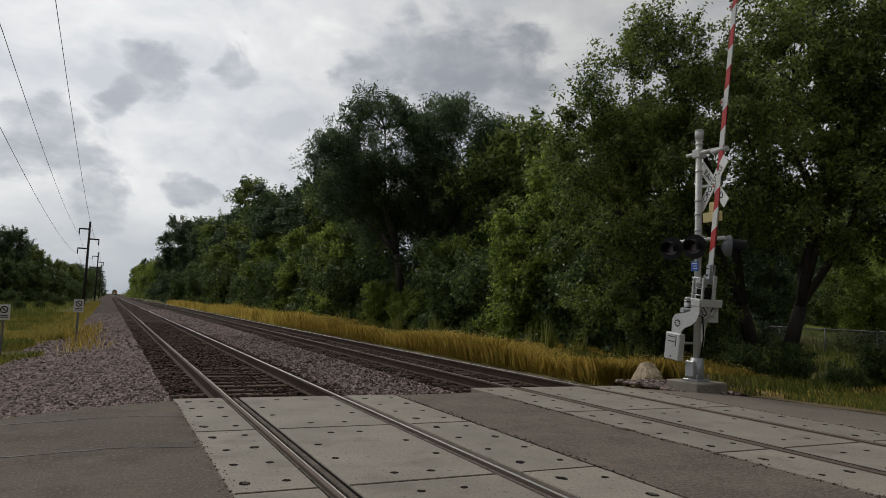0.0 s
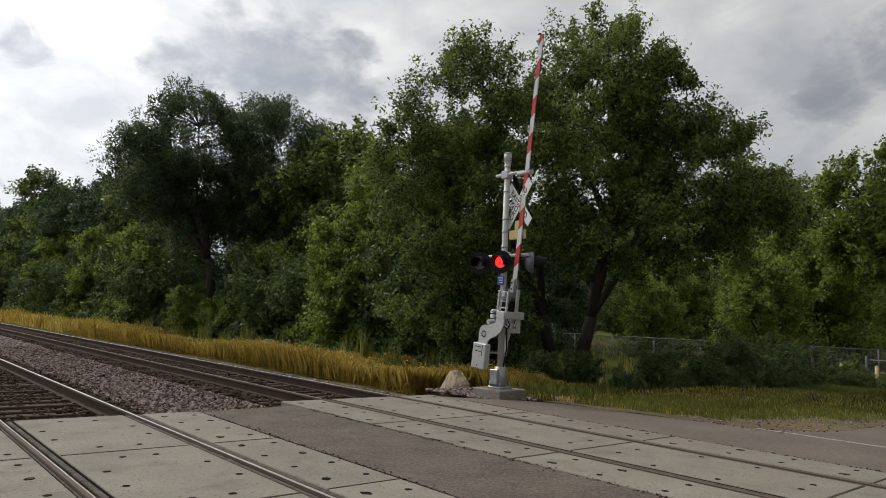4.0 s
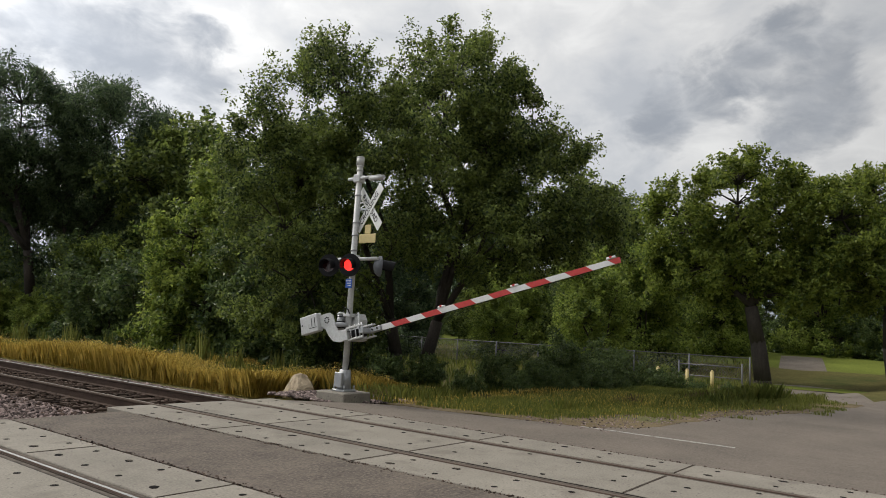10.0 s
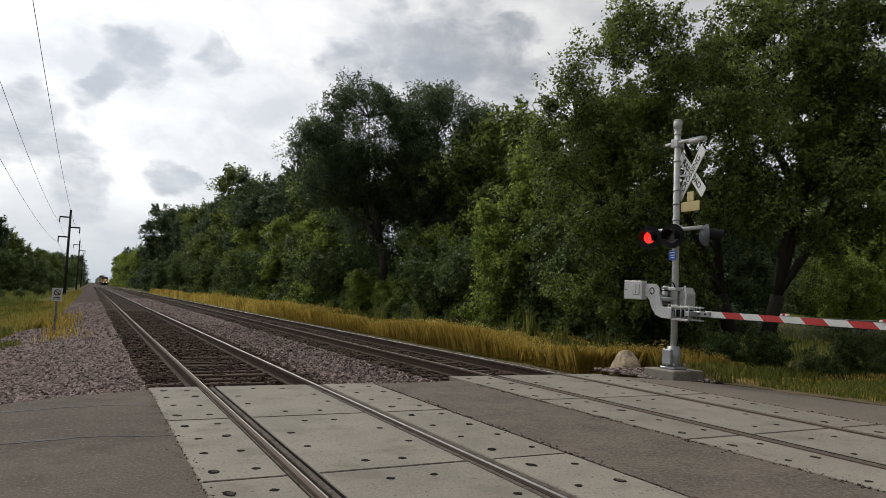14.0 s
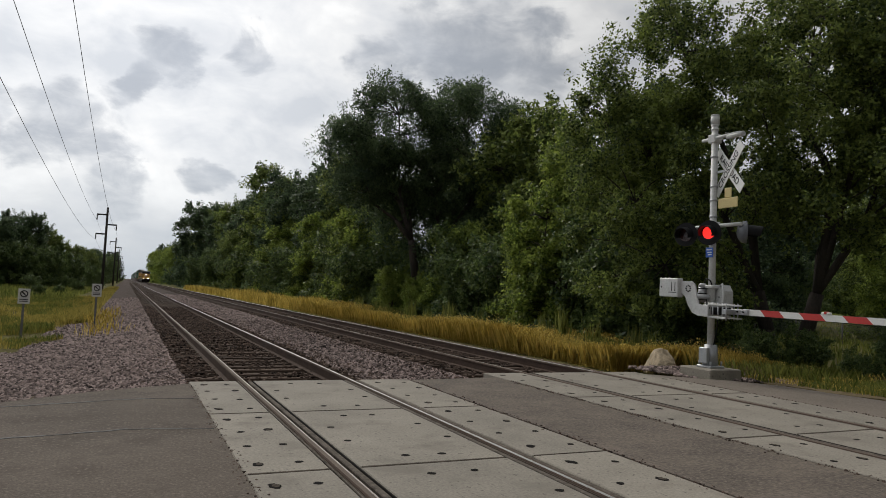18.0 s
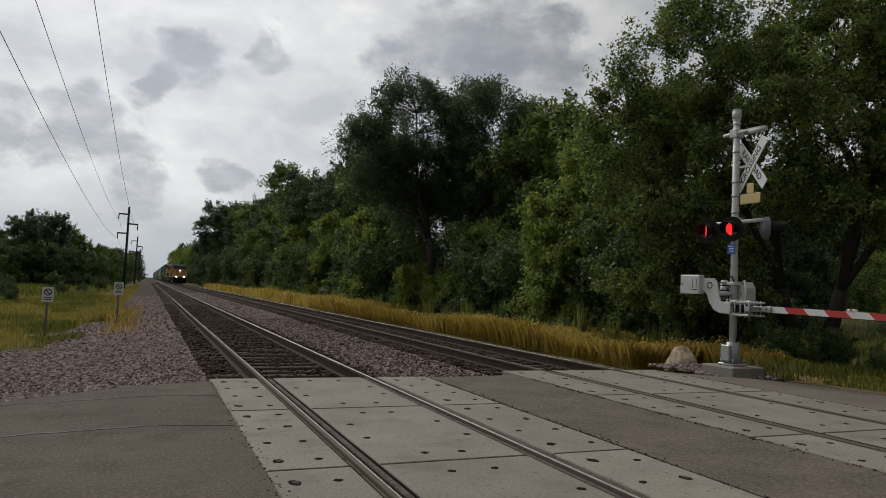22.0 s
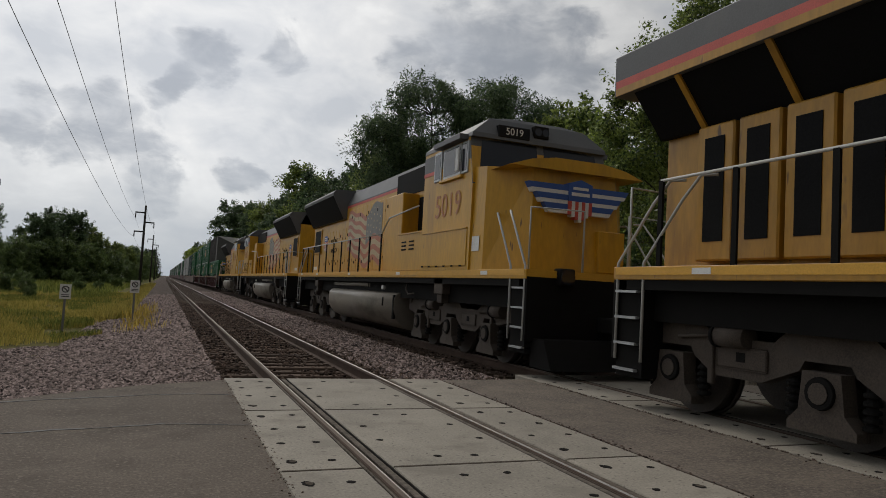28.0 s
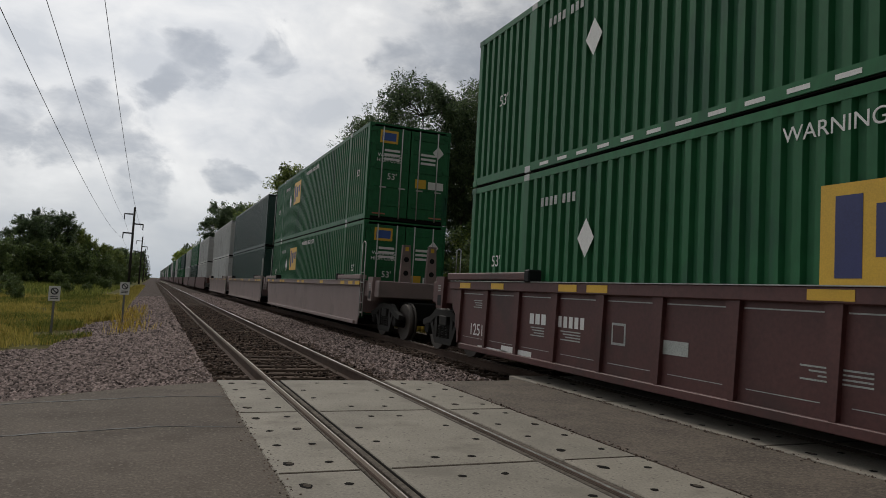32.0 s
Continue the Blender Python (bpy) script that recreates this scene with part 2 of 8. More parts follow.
def glow_material(name, colour, strength):
    m = bpy.data.materials.new(name)
    m.use_nodes = True
    b = m.node_tree.nodes["Principled BSDF"]
    b.inputs["Base Color"].default_value = (*colour, 1)
    b.inputs["Emission Color"].default_value = (*colour, 1)
    b.inputs["Emission Strength"].default_value = strength
    return m


M = {}
M["asphalt"] = material("worn asphalt", (0.112, 0.092, 0.075), 0.9, vary=0.42, scale=0.7, fine_scale=55, bump=0.012, dirt=(0.075, 0.061, 0.050), dirt_at=0.50, dirt_scale=1.1, specks=(0.165, 0.138, 0.115), speck_scale=30, speck_at=0.58, spec=0.2)
M["asphalt2"] = material("rough patched asphalt", (0.112, 0.090, 0.071), 0.92, vary=0.5, scale=1.6, fine_scale=32, bump=0.02, dirt=(0.070, 0.056, 0.045), dirt_at=0.58, dirt_scale=2.2, specks=(0.17, 0.14, 0.115), speck_scale=34, speck_at=0.58)
M["asphalt3"] = material("pale sun-bleached asphalt", (0.150, 0.124, 0.100), 0.9, vary=0.35, scale=0.6, fine_scale=40, bump=0.01, dirt=(0.105, 0.087, 0.071), dirt_at=0.54, dirt_scale=0.4, specks=(0.19, 0.16, 0.13), speck_scale=34)
M["tar"] = material("black crack filler", (0.03, 0.029, 0.028), 0.6, vary=0.2)
M["concrete"] = material("precast concrete", (0.240, 0.216, 0.178), 0.85, vary=0.26, scale=1.3, fine_scale=48, bump=0.006, dirt=(0.165, 0.145, 0.118), dirt_at=0.54, dirt_scale=1.6, specks=(0.12, 0.105, 0.088), speck_scale=22, speck_at=0.63, obj=0.08)
M["joint_fill"] = material("dirt-filled panel joint", (0.075, 0.062, 0.050), 0.95, vary=0.35, scale=4, fine_scale=40, spec=0.1)
M["joint"] = material("dark rubber joint", (0.012, 0.011, 0.010), 0.9, vary=0.3, scale=3, spec=0.1)
M["rubber"] = material("grey rubber rail seal", (0.028, 0.025, 0.022), 0.85, vary=0.3, scale=3, spec=0.15)
M["strip"] = material("worn brown-grey rubber", (0.115, 0.098, 0.082), 0.9, vary=0.45, scale=3, fine_scale=22, bump=0.006, spec=0.1)
# near-black colour paints the shade inside the lifting holes
M["hole"] = material("near-black shade of a lifting hole", (0.010, 0.009, 0.008), 0.95, vary=0.3, spec=0.1)
M["rail"] = material("rusty rail steel", (0.070, 0.047, 0.036), 0.85, 0.0, spec=0.15, vary=0.3, scale=3, bump=0.003)
M["railtop"] = material("polished rail head", (0.80, 0.79, 0.78), 0.36, 1.0, vary=0.1, scale=2, stretch=(8, 0.3, 8))
M["railworn"] = material("half-polished rail head", (0.36, 0.33, 0.30), 0.5, 0.8, vary=0.25, scale=2, stretch=(8, 0.4, 8))
M["raildull"] = material("rail head dulled by rust", (0.135, 0.110, 0.090), 0.85, 0.0, spec=0.12, vary=0.25, scale=2, stretch=(8, 0.5, 8))
M["tie"] = material("weathered wooden tie", (0.078, 0.056, 0.043), 0.95, vary=0.4, scale=2.0, fine_scale=40, bump=0.012, stretch=(0.5, 6, 6), obj=0.35, dirt=(0.13, 0.105, 0.085), dirt_at=0.58, dirt_scale=2.0, spec=0.15)
M["ballast"] = material("crushed stone ballast", (0.085, 0.066, 0.058), 0.95, vary=0.55, scale=2.2, fine_scale=26, bump=0.05, dirt=(0.06, 0.046, 0.040), dirt_at=0.5, dirt_scale=9, spec=0.1)
M["stone"] = material("crushed stones", (0.195, 0.152, 0.140), 0.95, vary=0.3, scale=9, fine_scale=60, island=0.85, bump=0.004, spec=0.15)
M["oldstone"] = material("dark stained stones", (0.078, 0.055, 0.044), 0.95, vary=0.25, scale=9, fine_scale=80, island=0.85, spec=0.1)
M["soil"] = material("meadow soil", (0.105, 0.095, 0.036), 0.95, vary=0.4, scale=0.25, fine_scale=7, bump=0.04, dirt=(0.055, 0.070, 0.022), dirt_at=0.5, dirt_scale=0.13, spec=0.05)
M["dirt"] = material("trodden dirt", (0.165, 0.128, 0.075), 0.95, spec=0.1, vary=0.3, scale=0.9, fine_scale=30, bump=0.03, dirt=(0.13, 0.13, 0.055), dirt_at=0.52, dirt_scale=0.8)
M["lawn"] = material("mown lawn", (0.14, 0.165, 0.035), 0.95, spec=0.05, vary=0.3, scale=0.2, fine_scale=9, bump=0.03)
M["bark"] = material("grey-brown bark", (0.050, 0.041, 0.034), 0.95, vary=0.4, scale=2, fine_scale=18, bump=0.03, stretch=(3, 3, 0.6))
M["leaf_dark"] = leaf_material("dark willow leaves", (0.028, 0.054, 0.028), (0.135, 0.190, 0.084), 0.48)
M["leaf_mid"] = leaf_material("broad green leaves", (0.040, 0.068, 0.022), (0.260, 0.320, 0.078), 0.54)
M["leaf_lime"] = leaf_material("yellow-green leaves", (0.085, 0.135, 0.030), (0.340, 0.410, 0.085), 0.60)
M["leaf_park"] = leaf_material("sunlit green leaves", (0.066, 0.104, 0.020), (0.290, 0.345, 0.064), 0.58)
M["leaf_shrub"] = leaf_material("low shrub leaves", (0.042, 0.074, 0.026), (0.165, 0.220, 0.068), 0.42, patch=1.2)
M["grass_gold"] = leaf_material("ripe golden grass", (0.42, 0.31, 0.060), (0.78, 0.60, 0.17), 0.6, 0.6)
M["grass_green"] = leaf_material("green grass blades", (0.11, 0.145, 0.03), (0.27, 0.28, 0.07), 0.4, 0.6)
M["grass_meadow"] = leaf_material("mixed meadow grass", (0.11, 0.15, 0.034), (0.30, 0.31, 0.08), 0.45, 0.35)
M["meadow_gold"] = leaf_material("dull golden meadow grass", (0.24, 0.22, 0.048), (0.52, 0.42, 0.12), 0.5, 0.3)
M["grass_brown"] = leaf_material("brown seeding weeds", (0.13, 0.095, 0.05), (0.26, 0.20, 0.10), 0.3, 0.8)
M["steel_white"] = material("white-grey painted steel", (0.54, 0.545, 0.535), 0.5, 0.1, vary=0.14, scale=2, fine_scale=30, dirt=(0.33, 0.31, 0.28), dirt_at=0.62, dirt_scale=4)
M["galv"] = material("galvanised steel", (0.42, 0.43, 0.44), 0.45, 0.6, vary=0.15, scale=6)
M["black"] = material("flat black paint", (0.008, 0.008, 0.009), 0.6, vary=0.25, scale=4, spec=0.2)
M["red_sheet"] = material("red reflective sheeting", (0.50, 0.035, 0.03), 0.45, vary=0.1)
M["white_sheet"] = material("white reflective sheeting", (0.72, 0.72, 0.70), 0.4, vary=0.06, scale=5, dirt=(0.5, 0.48, 0.44), dirt_at=0.62, dirt_scale=5)
M["blue_sign"] = material("blue sign sheeting", (0.02, 0.10, 0.45), 0.45, vary=0.08)
M["yellow_plate"] = material("pale yellow sign back", (0.62, 0.50, 0.22), 0.5, vary=0.1)
M["lamp_back"] = material("dull blue-grey lamp casting", (0.105, 0.112, 0.125), 0.5, vary=0.2, scale=8)
M["grey_paint"] = material("weathered grey paint", (0.15, 0.15, 0.155), 0.6, vary=0.15)
M["wood_pole"] = material("dark creosoted pole", (0.035, 0.03, 0.027), 0.9, vary=0.3, stretch=(6, 6, 0.4))
M["wire"] = material("bare line wire", (0.03, 0.03, 0.032), 0.6, vary=0.1)
M["rock"] = material("tan limestone", (0.40, 0.32, 0.215), 0.9, vary=0.25, scale=3, fine_scale=25, bump=0.03, dirt=(0.24, 0.20, 0.15), dirt_at=0.55, dirt_scale=4)
M["red_lens"] = glow_material("lit red signal lens", (1.0, 0.025, 0.02), 1.6)
M["dark_lens"] = material("unlit dark red lens", (0.03, 0.006, 0.006), 0.25, vary=0.1)
M["lamp_glow"] = glow_material("lit locomotive headlight", (1.0, 0.82, 0.5), 30.0)
M["white_line"] = material("worn white road paint", (0.40, 0.38, 0.35), 0.8, vary=0.3, scale=6, dirt=(0.17, 0.145, 0.12), dirt_at=0.50, dirt_scale=9)


# ---- mesh helpers ----
def finish(name, bm, mat, smooth=False):
    me = bpy.data.meshes.new(name)
    bm.normal_update()
    bm.to_mesh(me)
    bm.free()
    for m in mat if isinstance(mat, (list, tuple)) else (mat,):
        me.materials.append(m)
    if smooth:
        me.shade_smooth()
    return me


def part(name, bm, mat, parent=None, label="", smooth=False):
    ob = new(name, finish(name, bm, mat, smooth))
    if parent:
        ob.parent = parent
    return tagged(ob, label)


def thing(name, label, category, m=None, group="", kind=""):
    ob = new(name)
    ob.empty_display_size = 0.2
    if m is not None:
        ob.matrix_basis = m
    return tagged(ob, label, category, group, kind)


def add_box(bm, x0, x1, y0, y1, z0, z1, bevel=0.0, m=None, mi=0):
    vs = [bm.verts.new(v) for v in ((x0, y0, z0), (x1, y0, z0), (x1, y1, z0), (x0, y1, z0), (x0, y0, z1), (x1, y0, z1), (x1, y1, z1), (x0, y1, z1))]
    fs = [bm.faces.new([vs[i] for i in f]) for f in ((0, 3, 2, 1), (4, 5, 6, 7), (0, 1, 5, 4), (1, 2, 6, 5), (2, 3, 7, 6), (3, 0, 4, 7))]
    for f in fs:
        f.material_index = mi
    if bevel:
        es = list({e for f in fs for e in f.edges})
        r = bmesh.ops.bevel(bm, geom=es, offset=bevel, segments=1, affect="EDGES", profile=0.5)
        vs = list({v for f in r["faces"] for v in f.verts} | {v for v in vs if v.is_valid})
        for f in r["faces"]:
            f.material_index = mi
    if m is not None:
        bmesh.ops.transform(bm, matrix=m, verts=[v for v in vs if v.is_valid])
    return bm


def box(x0, x1, y0, y1, z0, z1, bevel=0.0):
    return add_box(bmesh.new(), x0, x1, y0, y1, z0, z1, bevel)


def add_tube(bm, a, b, r0, r1=None, n=10, mi=0):
    """A tapered round bar from a to b."""
    a, b = Vector(a), Vector(b)
    r1 = r0 if r1 is None else r1
    q = (b - a).to_track_quat("Z", "Y").to_matrix()
    rings = []
    for p, r in ((a, r0), (b, r1)):
        rings.append([bm.verts.new(p + q @ Vector((r * math.cos(2 * math.pi * i / n), r * math.sin(2 * math.pi * i / n), 0))) for i in range(n)])
    for i in range(n):
        f = bm.faces.new((rings[0][i], rings[0][(i + 1) % n], rings[1][(i + 1) % n], rings[1][i]))
        f.material_index, f.smooth = mi, True
    for ring in (rings[0][::-1], rings[1]):
        bm.faces.new(ring).material_index = mi
    return bm


def tube(a, b, r0, r1=None, n=10):
    return add_tube(bmesh.new(), a, b, r0, r1, n)


def add_path(bm, pts, r, n=6):
    """One bent round bar through the points."""
    pts = [Vector(p) for p in pts]
    rings, side = [], None
    for i, p in enumerate(pts):
        d = (pts[min(i + 1, len(pts) - 1)] - pts[max(i - 1, 0)]).normalized()
        if side is None:
            side = d.orthogonal().normalized()
        side = (side - d * side.dot(d)).normalized()
        w = d.cross(side)
        rings.append([bm.verts.new(p + r * (side * math.cos(2 * math.pi * k / n) + w * math.sin(2 * math.pi * k / n))) for k in range(n)])
    for a, b in zip(rings, rings[1:]):
        for k in range(n):
            bm.faces.new((a[k], a[(k + 1) % n], b[(k + 1) % n], b[k])).smooth = True
    bm.faces.new(rings[0][::-1])
    bm.faces.new(rings[-1])
    return bm


def add_prism(bm, outline, axis, lo, hi, mi=0):
    """An outline (pairs) drawn out along an axis from lo to hi. axis x: pairs are (y, z); y: (x, z); z: (x, y)."""
    def at(p, v):
        return {"x": (v, p[0], p[1]), "y": (p[0], v, p[1]), "z": (p[0], p[1], v)}[axis]
    a = [bm.verts.new(at(p, lo)) for p in outline]
    b = [bm.verts.new(at(p, hi)) for p in outline]
    n = len(outline)
    made = [bm.faces.new((a[i], a[(i + 1) % n], b[(i + 1) % n], b[i])) for i in range(n)]
    made += [bm.faces.new(a[::-1]), bm.faces.new(b)]
    for f in made:
        f.material_index = mi
    bmesh.ops.recalc_face_normals(bm, faces=made)
    return bm


def prism(outline, axis, lo, hi):
    return add_prism(bmesh.new(), outline, axis, lo, hi)


def add_spring(bm, x, y, z0, z1, r, coils=5, n=10):
    """A coil spring as one ribbed column."""
    rows = [(z0, 0.6 * r)]
    h = (z1 - z0) / coils
    for k in range(coils):
        z = z0 + k * h
        rows += [(z + 0.15 * h, r), (z + 0.55 * h, r), (z + 0.75 * h, 0.62 * r), (z + h, 0.62 * r)]
    rings = [[bm.verts.new((x + q * math.cos(2 * math.pi * i / n), y + q * math.sin(2 * math.pi * i / n), z)) for i in range(n)] for z, q in rows]
    for a, b in zip(rings, rings[1:]):
        for i in range(n):
            bm.faces.new((a[i], a[(i + 1) % n], b[(i + 1) % n], b[i]))
    bm.faces.new(rings[0][::-1])
    bm.faces.new(rings[-1])
    return bm


def mesh_from(name, verts, faces, mat):
    """A mesh from numpy arrays: verts (n, 3), faces (m, k)."""
    me = bpy.data.meshes.new(name)
    k = faces.shape[1]
    me.vertices.add(len(verts))
    me.vertices.foreach_set("co", verts.astype(np.float32).ravel())
    me.loops.add(faces.size)
    me.loops.foreach_set("vertex_index", faces.astype(np.int32).ravel())
    me.polygons.add(len(faces))
    me.polygons.foreach_set("loop_start", np.arange(0, faces.size, k, dtype=np.int32))
    me.update(calc_edges=True)
    me.materials.append(mat)
    return me


def label_text(name, body, size, m, mat, parent, label=""):
    """Raised lettering as a mesh, flat in its own xy plane."""
    cu = bpy.data.curves.new(name, "FONT")
    cu.body, cu.size, cu.align_x, cu.align_y, cu.extrude = body, size, "CENTER", "CENTER", 0.002
    tmp = bpy.data.objects.new(name, cu)
    me = bpy.data.meshes.new_from_object(tmp)
    bpy.data.objects.remove(tmp)
    me.name = name
    me.materials.clear()
    me.materials.append(mat)
    ob = new(name, me)
    ob.parent = parent
    ob.matrix_local = m
    return tagged(ob, label)

# ---- ground, track bed, road ----
TRACKS = (0.0, 4.65)


def smooth_step(a, b, v):
    t = min(1.0, max(0.0, (v - a) / (b - a)))
    return t * t * (3 - 2 * t)


def ground_z(x, y):
    """Height of the open ground: low meadows either side, lifted under the road."""
    z = -0.55
    if x > 0:
        z = -0.32 - 0.30 * smooth_step(8.5, 13, x) - 0.15 * smooth_step(20, 45, x)
        z += 2.1 * smooth_step(44, 78, x) * smooth_step(110, 70, y)
    road = smooth_step(11.5, 8.3, y) * (1 - 0.35 * smooth_step(11, 30, abs(x)))
    if x > 8:
        road = smooth_step(8.2, 4.0, y + 0.10 * (x - 8))
    if x < -3:
        road = smooth_step(9.0, 5.0, y - 0.45 * (x + 3))
    return z + road * (-0.06 - z)


xs = [-3000, -1200, -500, -250, -140, -90, -60, -45, -35, -28, -22, -18, -15, -12, -10, -8.5, -7.2, -6.2, -5.4, -4.6, -3.8, -3.0, -2.0, 0, 2.3, 4.6, 6.4, 7.2, 8, 8.8, 9.6, 10.5, 11.5, 12.5, 14, 16, 18, 21, 25, 30, 36, 45, 60, 90, 140, 250, 500, 1200, 3000]
ys = [-3000, -900, -300, -120, -60, -30, -15, -8, -4, -1, 1, 2.5, 4, 5, 6, 7, 8, 9, 10, 11, 12, 14, 16, 19, 22, 26, 31, 37, 45, 55, 70, 90, 120, 170, 250, 400, 700, 1500, 4000]
verts = np.array([(x, y, ground_z(x, y) + 0.05 * noise.noise((x * 0.4, y * 0.4, 0)) * (3 < abs(x) < 60 and y > 9) - (0.25 if -1 < x < 5.5 and -13 < y < 9.5 else 0.0)) for y in ys for x in xs])
nx = len(xs)
faces = np.array([(j * nx + i, j * nx + i + 1, (j + 1) * nx + i + 1, (j + 1) * nx + i) for j in range(len(ys) - 1) for i in range(nx - 1)])
ground = tagged(new("ground", mesh_from("ground", verts, faces, M["soil"])), "wide meadow soil with green and yellow grass", "ground", kind="structure")

# ballast bed, drawn along the tracks both sides of the road
prof = [(-4.6, -0.75), (-4.3, -0.52), (-2.6, -0.30), (-1.75, -0.215), (-1.34, -0.222), (-1.22, -0.262), (1.22, -0.262), (1.34, -0.222), (1.75, -0.215), (2.3, -0.25), (2.9, -0.215), (3.31, -0.222), (3.43, -0.262), (5.87, -0.262), (5.99, -0.222), (6.3, -0.215), (6.9, -0.26), (7.9, -0.42), (8.2, -0.75)]
for lo, hi in ((8.75, 2500), (-2500, -13.0)):
    tagged(part("ballast_bed", prism(prof, "y", lo, hi), M["ballast"]), "bed of reddish-grey crushed stone under the tracks", "ballast", kind="structure")


def ragged(outline, step, amp, seed):
    """An outline with an uneven edge."""
    r = random.Random(seed)
    pts = []
    for (xa, ya), (xb, yb) in zip(outline, outline[1:] + outline[:1]):
        n = max(1, int(math.hypot(xb - xa, yb - ya) / step))
        for k in range(n):
            pts.append((xa + (xb - xa) * k / n + r.uniform(-amp, amp), ya + (yb - ya) * k / n + r.uniform(-amp, amp)))
    return pts


def sheet(name, outline, z0, z1, mat, label, category="road"):
    return tagged(part(name, prism(outline, "z", z0, z1), mat), label, category, kind="structure")


sheet("road", [(-1.40, 8.72), (-2.4, 8.22), (-3.2, 7.6), (-4.3, 6.5), (-6.0, 5.2), (-12, 3.4), (-60, 1.0), (-60, -13), (-1.40, -13)], -0.5, 0.0, M["asphalt"], "worn grey asphalt road before the crossing")
sheet("road_between_tracks", [(1.60, -13), (3.10, -13), (3.10, 9.0), (1.60, 8.85)], -0.5, -0.006, M["asphalt2"], "rough patched asphalt between the two tracks")
sheet("road_far_side", [(6.22, -13), (60, -17), (60, -2.2), (30, 0.6), (16.0, 2.6), (12.6, 3.7), (9.6, 3.7), (8.3, 4.4), (7.9, 6.0), (7.7, 7.6), (7.3, 8.3), (6.9, 8.6), (6.22, 9.3)], -0.5, -0.012, M["asphalt3"], "worn grey asphalt road beyond the crossing")
bm = bmesh.new()
edge = []
for k in range(25):
    x = 21 + 2.0 * k
    edge.append([bm.verts.new((x, y, ground_z(x, y) + dz)) for y, dz in ((1.2 + 0.17 * (x - 21), -0.3), (1.2 + 0.17 * (x - 21), 0.05), (3.0 + 0.17 * (x - 21), 0.07), (4.6 + 0.17 * (x - 21), 0.05), (4.6 + 0.17 * (x - 21), -0.3))])
for a, b in zip(edge, edge[1:]):
    for i in range(4):
        bm.faces.new((a[i], b[i], b[i + 1], a[i + 1]))
tagged(part("driveway", bm, M["asphalt3"]), "pale side road leading off past the fence", "road", kind="structure")
sheet("dirt_shoulder", ragged([(7.75, 8.0), (7.95, 5.8), (8.3, 4.2), (9.6, 3.45), (12.6, 3.4), (16.0, 2.3), (21, 1.6), (21, 2.8), (15, 4.3), (12.4, 5.1), (10.4, 5.5), (9.2, 6.3), (8.7, 7.9)], 0.35, 0.10, 3), -0.7, -0.008, M["dirt"], "trodden dirt strip beside the road", "ground")
rng = random.Random(5)
bm = bmesh.new()
rows = [[bm.verts.new((x, y, ground_z(x, y) + 0.04)) for y in range(-24, 74, 7)] for x in range(41, 112, 5)]
for a, b in zip(rows, rows[1:]):
    for i in range(len(a) - 1):
        bm.faces.new((a[i], b[i], b[i + 1], a[i + 1]))
tagged(part("field", bm, M["lawn"]), "bright mown field rising beyond the fence", "field", kind="structure")
sheet("dirt_path", [(-5.4, 25.5), (-6.4, 25.2), (-8.2, 33), (-12.5, 45), (-20, 58), (-22, 57), (-14, 43), (-9.8, 32), (-7.9, 25)], -0.9, -0.515, M["dirt"], "pale trodden path through the meadow", "path")
for y0, y1, x in ((2.0, 4.35, 8.25),):
    tagged(part("road_line", box(x - 0.035, x + 0.035, y0, y1, -0.012, -0.007), M["white_line"]), "worn white painted line on the asphalt", "road marking", kind="structure")
# sealed cracks in the near road
for pts in (((-1.45, 7.55), (-1.9, 7.62), (-2.4, 7.52), (-3.1, 7.3), (-4.2, 6.9)), ((-1.42, 5.9), (-2.1, 6.02), (-2.9, 5.85), (-3.8, 5.6))):
    bm = bmesh.new()
    for (xa, ya), (xb, yb) in zip(pts, pts[1:]):
        for k in range(4):
            f0, f1 = k / 4, (k + 1) / 4
            w = 0.006 + 0.012 * rng.random()
            j0, j1 = rng.uniform(-0.02, 0.02), rng.uniform(-0.02, 0.02)
            a = (xa + (xb - xa) * f0, ya + (yb - ya) * f0 + j0)
            b = (xa + (xb - xa) * f1, ya + (yb - ya) * f1 + j1)
            add_prism(bm, [(a[0], a[1] - w), (a[0], a[1] + w), (b[0], b[1] + w), (b[0], b[1] - w)], "z", -0.01, 0.004)
    tagged(part("road_crack", bm, M["tar"]), "dark crack across the asphalt", "crack", kind="structure")

